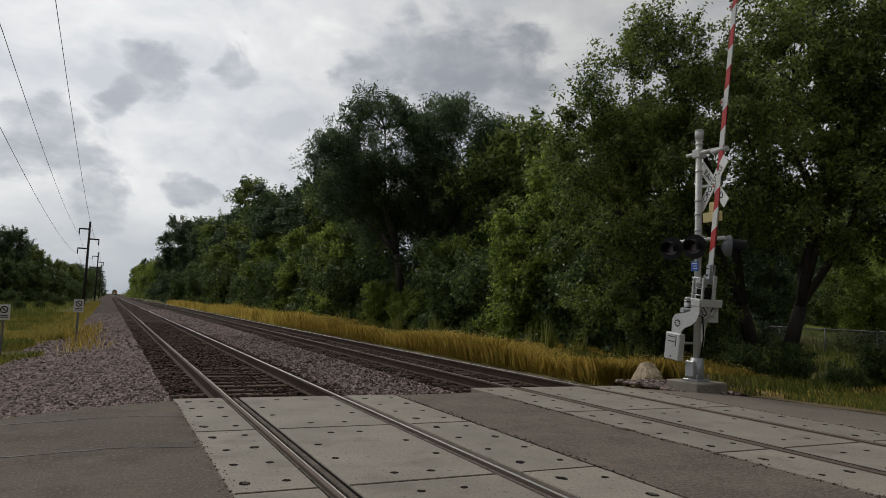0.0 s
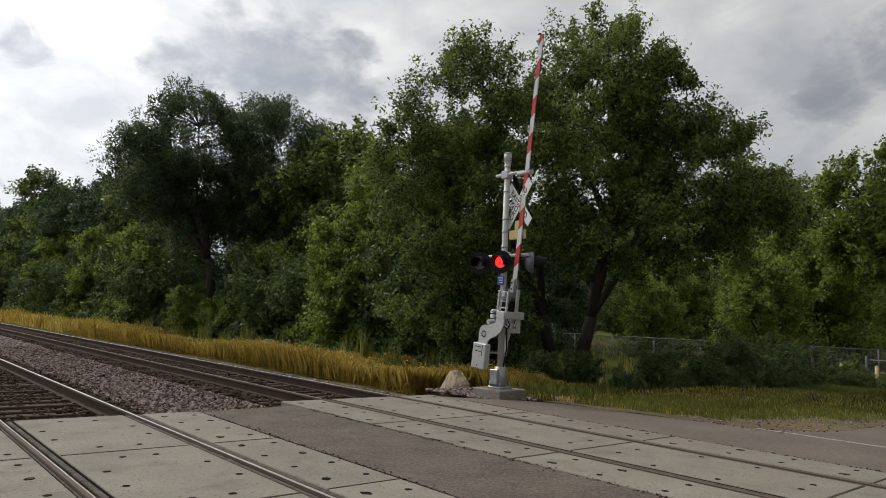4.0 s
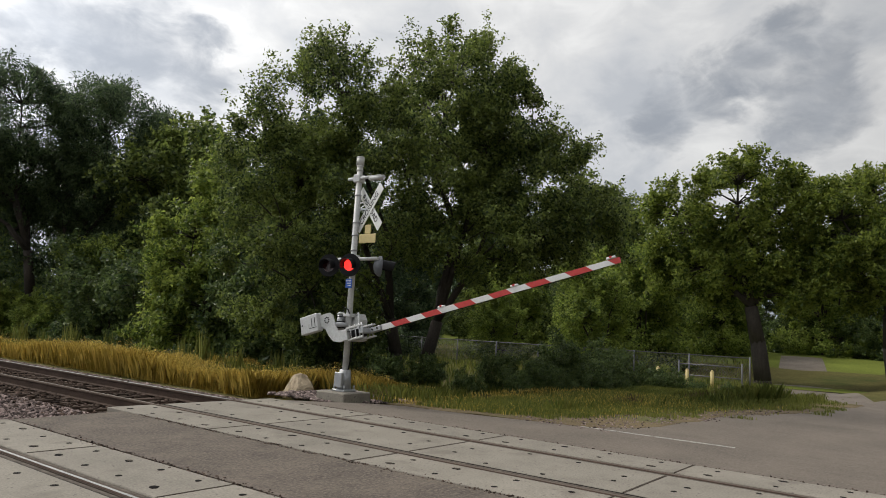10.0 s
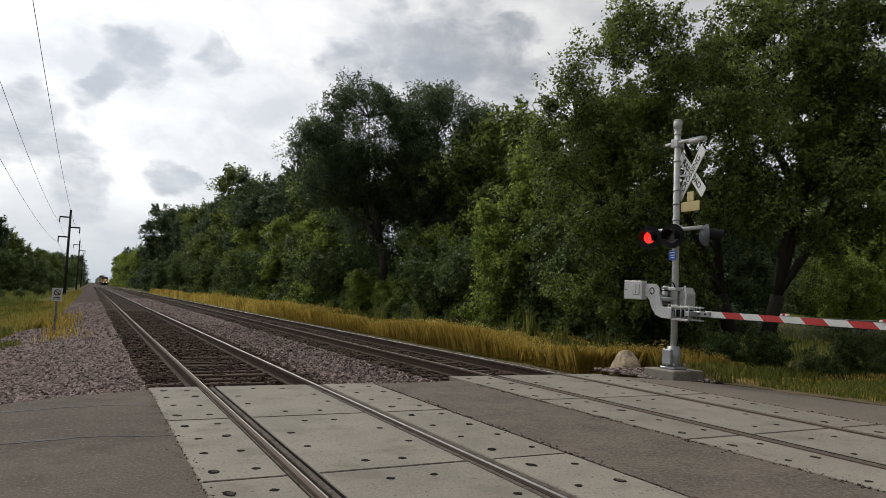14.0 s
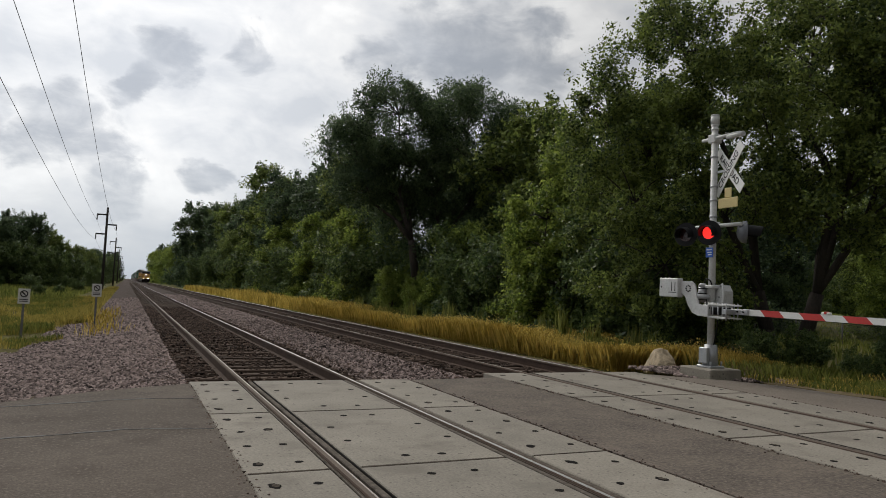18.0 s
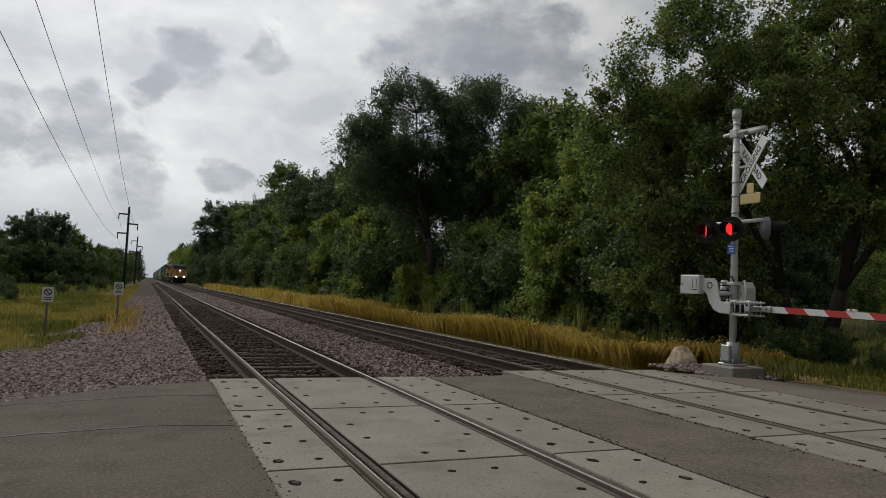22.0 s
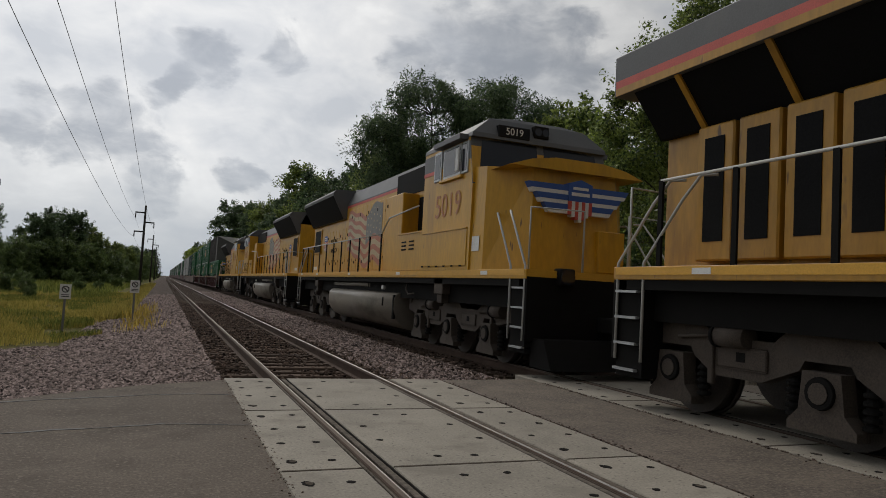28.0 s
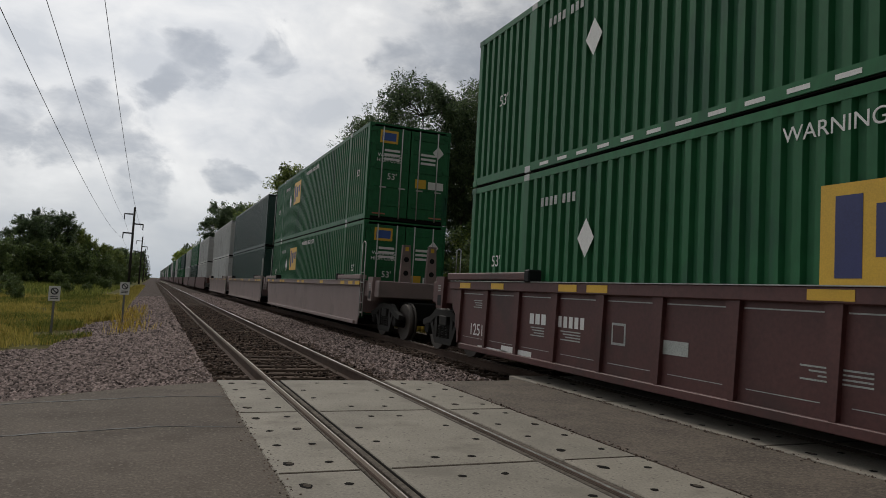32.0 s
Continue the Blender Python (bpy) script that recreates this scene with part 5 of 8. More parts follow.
# gate drive: housing fixed to the mast
bm = prism([(-0.17, 1.20), (0.14, 1.20), (0.20, 1.30), (0.20, 1.52), (0.10, 1.63), (-0.10, 1.63), (-0.17, 1.52)], "x", 0.07, 0.34)
drive = part("gate_drive", bm, M["steel_white"], signal, "grey cast housing of the gate drive")
part("axle", tube((-0.36, 0.02, 1.40), (0.30, 0.02, 1.40), 0.045, n=12), M["galv"], drive, "axle through the housing")
part("motor", tube((-0.02, 0.20, 1.30), (-0.02, 0.20, 1.60), 0.075, n=14), M["galv"], drive, "upright motor cylinder")
part("motor_cap", tube((-0.02, 0.20, 1.60), (-0.02, 0.20, 1.65), 0.085, 0.05, 14), M["steel_white"], drive)
for z in (1.34, 1.45, 1.55):
    part("motor_band", tube((-0.02, 0.20, z), (-0.02, 0.20, z + 0.02), 0.082, n=14), M["black"], drive)
for k in range(6):
    a = k * math.pi / 3
    part("bolt", tube((0.05, 0.02 + 0.13 * math.cos(a), 1.41 + 0.13 * math.sin(a)), (0.07, 0.02 + 0.13 * math.cos(a), 1.41 + 0.13 * math.sin(a)), 0.014, n=6), M["galv"], drive)
for z in (1.25, 1.56):
    part("mast_clamp", box(-0.085, 0.10, -0.095, 0.095, z, z + 0.06, 0.01), M["steel_white"], drive, "bolted mast clamp")
part("conduit", add_path(bmesh.new(), [(0.10, -0.10, 1.60), (0.04, -0.20, 1.64), (0.0, -0.27, 1.52), (-0.02, -0.29, 1.34), (-0.02, -0.22, 1.20)], 0.022), M["steel_white"], signal, "bent grey conduit")
part("cable", add_path(bmesh.new(), [(0.02, -0.10, 1.30), (-0.02, -0.16, 1.12), (0.03, -0.12, 0.90), (-0.02, -0.08, 0.50)], 0.013), M["black"], signal, "loose black cable")
part("cable", add_path(bmesh.new(), [(-0.02, 0.16, 1.66), (-0.06, 0.08, 1.74), (-0.08, -0.04, 1.70), (-0.07, -0.08, 1.60)], 0.011), M["black"], signal)

# the arm: own thing, turns on the axle
gate = thing("gate_arm", "red and white striped gate arm with grey counterweight box", "crossing gate", pose(MX - 0.16, AXY, AXZ))
# built pointing along -y (down position); the arm lies a little below the axle
sx = -0.20
bm = prism([(0.62, 0.04), (0.40, 0.04), (0.32, -0.02), (0.25, -0.17), (0.15, -0.29), (0.0, -0.34), (-0.14, -0.34), (-0.14, -0.15), (0.0, -0.13), (0.05, 0.0), (0.09, 0.20), (0.17, 0.27), (0.38, 0.27), (0.62, 0.24)], "x", sx - 0.014, sx + 0.014)
arm = part("side_arm", bm, M["steel_white"], gate, "broad curved white support arm")
for k in range(8):
    a = k * math.pi / 4
    part("bolt", tube((sx - 0.024, 0.25 + 0.055 * math.cos(a), 0.14 + 0.055 * math.sin(a)), (sx - 0.012, 0.25 + 0.055 * math.cos(a), 0.14 + 0.055 * math.sin(a)), 0.014, n=6), M["black"], arm, "dark bolt of the ring")
part("arm_rib", box(sx - 0.024, sx + 0.024, -0.15, -0.11, -0.345, -0.145, 0.005), M["galv"], arm)
bm = prism([(0.66, -0.02), (0.34, -0.03), (0.12, -0.10), (-0.04, -0.26), (-0.14, -0.30), (-0.14, -0.20), (-0.04, -0.16), (0.10, 0.0), (0.30, 0.07), (0.66, 0.08)], "x", 0.28, 0.305)
part("side_arm", bm, M["steel_white"], gate, "narrower far support arm")
part("arm_tie", tube((sx, 0.60, 0.10), (0.29, 0.60, 0.03), 0.02, n=8), M["galv"], gate)
beam = part("cross_beam", box(-0.225, 0.33, -0.235, -0.10, -0.345, -0.135, 0.01), M["steel_white"], gate, "bolted white cross beam")
for x in (-0.19, -0.12, 0.0, 0.10, 0.22, 0.29):
    part("bolt", tube((x, -0.17, -0.15), (x, -0.17, -0.118), 0.014, n=6), M["black"], beam)
    part("bolt", tube((x, -0.245, -0.19), (x, -0.232, -0.19), 0.013, n=6), M["black"], beam)
for z in (-0.345, -0.125):
    part("clamp_bar", box(-0.20, -0.16, -0.60, -0.20, z - 0.018, z + 0.018, 0.005), M["steel_white"], gate, "flat clamp bar")
    part("clamp_bar", box(0.05, 0.13, -0.66, -0.20, z - 0.014, z + 0.014, 0.005), M["steel_white"], gate, "flat clamp bar")
part("shear_block", box(-0.15, 0.12, -0.44, -0.23, -0.30, -0.17, 0.01), M["black"], gate, "black shear block")
for y in (-0.30, -0.42, -0.52, -0.60):
    part("clamp_bolt", tube((-0.18, y, -0.385), (-0.18, y, -0.085), 0.013, n=6), M["galv"], gate)
    part("clamp_bolt", tube((0.09, y, -0.375), (0.09, y, -0.095), 0.011, n=6), M["galv"], gate)
cw = part("counterweight", box(-0.30, -0.16, 0.43, 0.91, -0.03, 0.32, 0.014), M["steel_white"], gate, "grey counterweight box")
for k in range(2):
    part("slot", box(-0.303, -0.299, 0.49 + 0.085 * k, 0.504 + 0.085 * k, 0.08, 0.25), M["black"], cw)
part("slot", box(-0.303, -0.299, 0.46, 0.66, 0.05, 0.062), M["black"], cw)
part("latch_bolt", tube((-0.305, 0.85, 0.15), (-0.299, 0.85, 0.15), 0.016, n=8), M["black"], cw)
for k in range(5):
    a = 0.05 + 0.06 * k
    part("arm_cable", add_path(bmesh.new(), [(a - 0.04, -0.10, -0.20), (a, 0.02, -0.26 + 0.03 * k), (a + 0.05, 0.10, -0.16), (a - 0.02, 0.05, -0.05 - 0.02 * k), (0.08 - a * 0.3, 0.12, 0.02)], 0.009, 5), M["galv"] if k % 2 else M["black"], gate, "looped cable behind the beam")
bm = box(-0.19, 0.13, -0.60, -0.52, -0.28, -0.19, 0.006)
add_box(bm, 0.02, 0.16, -0.85, -0.50, -0.275, -0.185, 0.006)
part("arm_bracket", bm, M["galv"], gate, "bolted arm bracket")
for y in (-0.58, -0.66, -0.78):
    part("bolt", tube((0.0, y, -0.225), (0.022, y, -0.225), 0.014, n=6), M["black"], gate)
ARM0, ARM1 = -0.72, -5.76
N = 14
step_y = (ARM1 - ARM0) / N
for k in range(N):
    y0, y1 = ARM0 + k * step_y - 0.04 * (k > 0), max(-5.58, ARM0 + (k + 1) * step_y - 0.04)
    h0, h1 = 0.052 - 0.010 * k / N, 0.052 - 0.010 * (k + 1) / N
    s, z0 = -0.05, -0.225
    ya, yb = (y0 + (s if k else 0), y0 - (s if k else 0)), (y1 + (s if k < N - 1 else 0), y1 - (s if k < N - 1 else 0))
    part("arm_section", prism([(ya[0], z0 - h0), (ya[1], z0 + h0), (yb[1], z0 + h1), (yb[0], z0 - h1)], "x", 0.075, 0.105), M["red_sheet"] if k % 2 else M["white_sheet"], gate, "red stripe of the arm" if k % 2 else "white stripe of the arm")
for y in (-2.25, -3.75, -5.45):
    bm = box(0.06, 0.12, y - 0.07, y + 0.07, -0.175, -0.14, 0.008)
    lamp = part("arm_lamp", bm, M["white_sheet"], gate, "small lamp on the arm")
    part("lens", tube((0.055, y, -0.15), (0.125, y, -0.15), 0.022, n=10), M["red_sheet"], lamp)
part("arm_wire", add_path(bmesh.new(), [(0.09, -0.7, -0.285), (0.09, -1.5, -0.30), (0.09, -2.2, -0.278), (0.09, -3.0, -0.292), (0.09, -3.7, -0.274), (0.09, -4.6, -0.285), (0.09, -5.4, -0.270)], 0.004, 5), M["black"], gate)

# the boulder
bm = bmesh.new()
bmesh.ops.create_icosphere(bm, subdivisions=4, radius=1.0)
for v in bm.verts:
    p = v.co.copy()
    k = 1 + 0.34 * noise.noise(p * 1.0 + Vector((4, 2, 1))) + 0.20 * abs(noise.noise(p * 2.3)) + 0.05 * noise.noise(p * 7)
    v.co = Vector((p.x * 0.50, p.y * 0.40, max(-0.35, p.z) * (0.44 + 0.04 * max(0.0, p.z) ** 2))) * k
    if v.co.z > 0:
        v.co.x = v.co.x * (1 - 0.5 * v.co.z) + 0.22 * v.co.z
        v.co.y *= 1 - 0.35 * v.co.z
rock = part("boulder", bm, M["rock"])
rock.matrix_basis = pose(8.35, 11.2, -0.14, 0, 8, 30)
rock.scale = (0.74, 0.74, 0.85)
tagged(rock, "tan limestone boulder at the edge of the grass", "rock")

# ---- pole line, signs and fences ----
def pole(x, y, h, n):
    z = ground_z(x, y)
    p = thing("utility_pole", "dark wooden power pole with three offset cross arms", "utility pole", pose(x, y, z), "power poles along the line")
    part("shaft", tube((0, 0, -0.5), (0, 0, h), 0.19, 0.13, 10), M["wood_pole"], p)
    for dz, s in ((1.0, -1), (2.3, 1), (3.6, -1)):
        arm = part("cross_arm", box(min(0, s * 1.25), max(0, s * 1.25), -0.07, 0.07, h - dz - 0.09, h - dz + 0.09), M["wood_pole"], p)
        part("insulator", tube((s * 1.2, 0, h - dz - 0.75), (s * 1.2, 0, h - dz - 0.08), 0.07, n=8), M["wood_pole"], arm)
    return p


PH = 11.2
POLES = [(-5.1, 102), (-5.0, 177), (-5.0, 252), (-5.0, 330), (-5.0, 410), (-5.0, 500), (-5.0, 600), (-5.0, 720)]
for n, (x, y) in enumerate(POLES):
    pole(x, y, PH, n)
tagged(pole(-6.1, -38, 15.6, 9))


def wire(a, b, sag, name="power_line"):
    a, b = Vector(a), Vector(b)
    pts = [a.lerp(b, k / 24) - Vector((0, 0, 4 * sag * (k / 24) * (1 - k / 24))) for k in range(25)]
    return tagged(part(name, add_path(bmesh.new(), pts, 0.011, 4), M["wire"]), "thin dark overhead power wire", "power line", "power wires")


gz = -0.55
for dx, dz, near, first_sag in ((1.2, 3.05, (-4.07, -38, 15.3), 3.53), (-1.2, 1.75, (-4.94, -38, 12.12), 2.09), (-1.2, 4.35, (-6.28, -38, 13.46), 2.78)):
    ends = [near] + [(x + dx, y, gz + PH - dz) for x, y in POLES[:4]]
    for a, b in zip(ends, ends[1:]):
        wire(a, b, first_sag if a[1] < 0 else 0.8)

for x, y in ((-3.05, 24.8), (-4.75, 21.9)):
    z = max(bed_z(x, y), ground_z(x, y)) if x > -4.6 else ground_z(x, y)
    sg = thing("notice_sign", "small white no-trespassing sign on a steel post beside the track", "sign", pose(x, y, z, 0, 0, 4), "notices by the track")
    part("post", box(-0.03, 0.03, -0.02, 0.02, -0.3, 1.35), M["grey_paint"], sg, "steel channel post")
    bd = part("board", box(-0.145, 0.145, -0.035, -0.022, 0.98, 1.40, 0.003), M["white_sheet"], sg, "white sign board")
    bm = bmesh.new()
    ring = [(0.085 * math.cos(k * math.pi / 10), 1.26 + 0.085 * math.sin(k * math.pi / 10)) for k in range(20)]
    for a, b in zip(ring, ring[1:] + ring[:1]):
        add_tube(bm, (a[0], -0.038, a[1]), (b[0], -0.038, b[1]), 0.013, n=4)
    add_tube(bm, (-0.06, -0.038, 1.32), (0.06, -0.038, 1.20), 0.013, n=4)
    part("symbol", bm, M["black"], bd, "black ring with a slash")
    for k in range(2):
        part("printed_line", box(-0.10, 0.10, -0.0385, -0.036, 1.09 - 0.05 * k, 1.11 - 0.05 * k), M["black"], bd)

# chain-link fence, pipe gate and bollards beyond the verge
FX, FZ = 37.5, ground_z(37.5, 12)
fence = thing("chain_link_fence", "grey chain-link fence with steel posts along the far road", "fence", pose(FX, 0, FZ))
for k in range(9):
    part("fence_post", tube((0, 8.4 + 3.2 * k, -0.3), (0, 8.4 + 3.2 * k, 1.72), 0.045, n=8), M["grey_paint"], fence)
part("top_rail", tube((0, 8.4, 1.66), (0, 34.0, 1.66), 0.03, n=6), M["grey_paint"], fence)
bm = bmesh.new()
for k in range(150):
    y = 8.4 + 0.16 * k
    for d in (-1, 1):
        ya, yb = y, y + d * 1.6
        yb2 = min(34.0, max(8.4, yb))
        z1 = 0.05 + 1.6 * abs(yb2 - ya) / 1.6
        add_tube(bm, (0, ya, 0.05), (0, yb2, z1), 0.005, n=3)
part("wire_mesh", bm, M["grey_paint"], fence, "grey wire mesh")
pg = thing("pipe_gate", "low grey pipe gate beside the fence", "gate", pose(FX - 0.8, 0, FZ))
for y in (8.6, 11.9):
    part("gate_post", tube((0, y, -0.3), (0, y, 1.35), 0.05, n=8), M["grey_paint"], pg)
for z in (1.15, 0.55):
    part("gate_bar", tube((0, 8.6, z), (0, 11.9, z), 0.035, n=6), M["grey_paint"], pg)
for y in (9.9, 11.2, 12.8):
    bo = thing("bollard", "pale yellow pipe bollard before the gate", "bollard", pose(FX - 1.6, y, FZ), "bollards by the gate")
    part("pipe", tube((0, 0, -0.2), (0, 0, 0.85), 0.09, n=10), M["yellow_plate"], bo)
    part("cap", tube((0, 0, 0.85), (0, 0, 0.92), 0.09, 0.04, 10), M["yellow_plate"], bo)

# lattice pylon far across the meadow
def pylon(x, y, hp=31.0):
    py = thing("pylon", "distant steel lattice power pylon with three pairs of arms", "pylon", pose(x, y, ground_z(x, y)), "pylons across the meadow")
    bm = bmesh.new()
    for k in range(12):
        z0, z1 = hp * k / 12, hp * (k + 1) / 12
        w0, w1 = 2.6 - 2.2 * z0 / hp, 2.6 - 2.2 * z1 / hp
        c0 = [(w0, w0), (-w0, w0), (-w0, -w0), (w0, -w0)]
        c1 = [(w1, w1), (-w1, w1), (-w1, -w1), (w1, -w1)]
        for i in range(4):
            j = (i + 1) % 4
            add_tube(bm, (*c0[i], z0), (*c1[i], z1), 0.09, n=4)
            add_tube(bm, (*c0[i], z0), (*c1[j], z1), 0.05, n=4)
            add_tube(bm, (*c1[i], z1), (*c1[j], z1), 0.05, n=4)
    part("tower", bm, M["grey_paint"], py)
    for z, w in ((19.5, 4.2), (24.0, 4.6), (28.5, 3.8)):
        for s in (-1, 1):
            bm = bmesh.new()
            add_tube(bm, (0, 0, z), (s * w, 0, z), 0.08, n=4)
            add_tube(bm, (0, 0, z + 1.5), (s * w, 0, z), 0.06, n=4)
            add_tube(bm, (s * w, 0, z), (s * w, 0, z - 1.6), 0.08, n=5)
            part("arm", bm, M["grey_paint"], py)


pylon(-47.2, 205)
pylon(-46.8, 507)

# ---- the train ----
V = 30.7                              # metres a second, towards -y
TRAIN = []


def coupled(ob, u, z=0.0, turn=0.0):
    """Joins a thing to the train; u is where its origin stands along the line at 30 s."""
    TRAIN.append((ob, u, z, turn))
    ob.matrix_basis = pose(TRACKS[1], u, z, 0, 0, turn)
    return ob


M["yellow"] = material("armour yellow enamel", (0.40, 0.205, 0.018), 0.45, vary=0.16, scale=0.8, fine_scale=14, dirt=(0.19, 0.095, 0.018), dirt_at=0.56, dirt_scale=1.3, stretch=(1, 1, 0.25), specks=(0.12, 0.065, 0.02), speck_scale=7, speck_at=0.66)
M["loco_grey"] = material("harbour mist grey enamel", (0.085, 0.087, 0.09), 0.5, vary=0.15, scale=1.0, dirt=(0.11, 0.105, 0.10), dirt_at=0.54, dirt_scale=1.0)
M["loco_red"] = material("red edge stripe", (0.50, 0.075, 0.05), 0.5, vary=0.15)
M["sill_orange"] = material("reflective yellow sill stripe", (0.62, 0.33, 0.03), 0.45, vary=0.12)
M["under"] = material("sooty underframe", (0.009, 0.0085, 0.008), 0.85, vary=0.3, scale=2, spec=0.12)
M["truck_grey"] = material("dusty truck casting", (0.056, 0.043, 0.033), 0.85, vary=0.4, scale=3, dirt=(0.05, 0.040, 0.033), dirt_at=0.53, dirt_scale=3)
M["tank"] = material("dusty silver fuel tank", (0.22, 0.195, 0.160), 0.42, 0.35, vary=0.2, scale=1.2, dirt=(0.12, 0.105, 0.085), dirt_at=0.52, dirt_scale=1.2, stretch=(1, 0.5, 1.5))
M["car_truck"] = material("dark truck casting", (0.015, 0.0135, 0.012), 0.7, 0.0, spec=0.2, vary=0.35, scale=4)
M["wheel"] = material("worn wheel steel", (0.06, 0.05, 0.043), 0.6, 0.4, vary=0.3)
M["grille"] = material("black radiator mesh", (0.006, 0.006, 0.0065), 0.7, vary=0.3, scale=30, spec=0.1)
M["handrail"] = material("pale grey handrail", (0.42, 0.42, 0.40), 0.5, vary=0.15)
M["blue"] = material("blue emblem paint", (0.035, 0.09, 0.30), 0.5, vary=0.1)
M["white"] = material("white stencil paint", (0.66, 0.66, 0.64), 0.6, vary=0.12)
M["stencil"] = material("worn white stencil", (0.34, 0.36, 0.34), 0.6, vary=0.3)
M["num_red"] = material("red number paint", (0.42, 0.05, 0.045), 0.5, vary=0.15)
M["num_faded"] = material("faded number paint", (0.40, 0.15, 0.035), 0.5, vary=0.25)
M["flag_red"] = material("faded red mural paint", (0.40, 0.145, 0.085), 0.55, vary=0.2, scale=2)
M["flag_white"] = material("faded white mural paint", (0.46, 0.37, 0.22), 0.55, vary=0.15, scale=2)
M["flag_blue"] = material("faded blue mural paint", (0.17, 0.165, 0.15), 0.55, vary=0.2, scale=2)
M["maroon"] = material("maroon well car paint", (0.074, 0.025, 0.023), 0.55, vary=0.2, scale=1.0, fine_scale=20, dirt=(0.045, 0.019, 0.017), dirt_at=0.55, dirt_scale=1.1)
M["rose"] = material("faded rose-brown well car paint", (0.205, 0.150, 0.140), 0.6, vary=0.15, scale=1.0, dirt=(0.14, 0.11, 0.10), dirt_at=0.55, dirt_scale=0.9)
M["green"] = material("green container enamel", (0.016, 0.112, 0.042), 0.48, spec=0.28, vary=0.14, scale=0.7, fine_scale=12, dirt=(0.012, 0.06, 0.035), dirt_at=0.56, dirt_scale=1.3, stretch=(1, 1, 0.35), obj=0.12)
M["teal"] = material("dark teal container enamel", (0.014, 0.045, 0.038), 0.45, vary=0.14, scale=0.7, obj=0.15)
M["grey_box"] = material("pale grey container enamel", (0.42, 0.43, 0.42), 0.5, vary=0.12, scale=0.7, dirt=(0.28, 0.27, 0.25), dirt_at=0.56, dirt_scale=1.0, obj=0.1)
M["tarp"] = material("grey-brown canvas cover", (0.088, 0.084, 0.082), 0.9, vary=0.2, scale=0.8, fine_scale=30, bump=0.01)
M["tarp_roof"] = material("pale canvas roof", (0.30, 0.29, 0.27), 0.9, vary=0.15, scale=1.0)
M["navy"] = material("navy emblem paint", (0.022, 0.028, 0.11), 0.5, vary=0.12)
M["gold"] = material("yellow emblem paint", (0.60, 0.36, 0.03), 0.5, vary=0.1)
glass = bpy.data.materials.new("cab glass")
glass.use_nodes = True
gb = glass.node_tree.nodes["Principled BSDF"]
gb.inputs["Base Color"].default_value = (0.015, 0.018, 0.026, 1)
gb.inputs["Roughness"].default_value = 0.06
gb.inputs["Specular IOR Level"].default_value = 0.4
M["glass"] = glass


def sides(fn):
    for s in (-1, 1):
        fn(s)


def span(s, a, b):
    return (s * a, s * b) if s * a < s * b else (s * b, s * a)


def wheelset(y, r, parent, name="wheel", box_mat="truck_grey"):
    for s in (-1, 1):
        x0, x1 = span(s, 0.69, 0.83)
        bm = tube((x0, y, r), (x1, y, r), r, n=24)
        add_tube(bm, (s * 0.64, y, r), (s * 0.69, y, r), r + 0.028, n=24)
        w = part(name, bm, M["wheel"], parent)
        part("bearing", tube((s * 0.83, y, r), (s * 1.10, y, r), 0.15, 0.12, 12), M[box_mat], w)


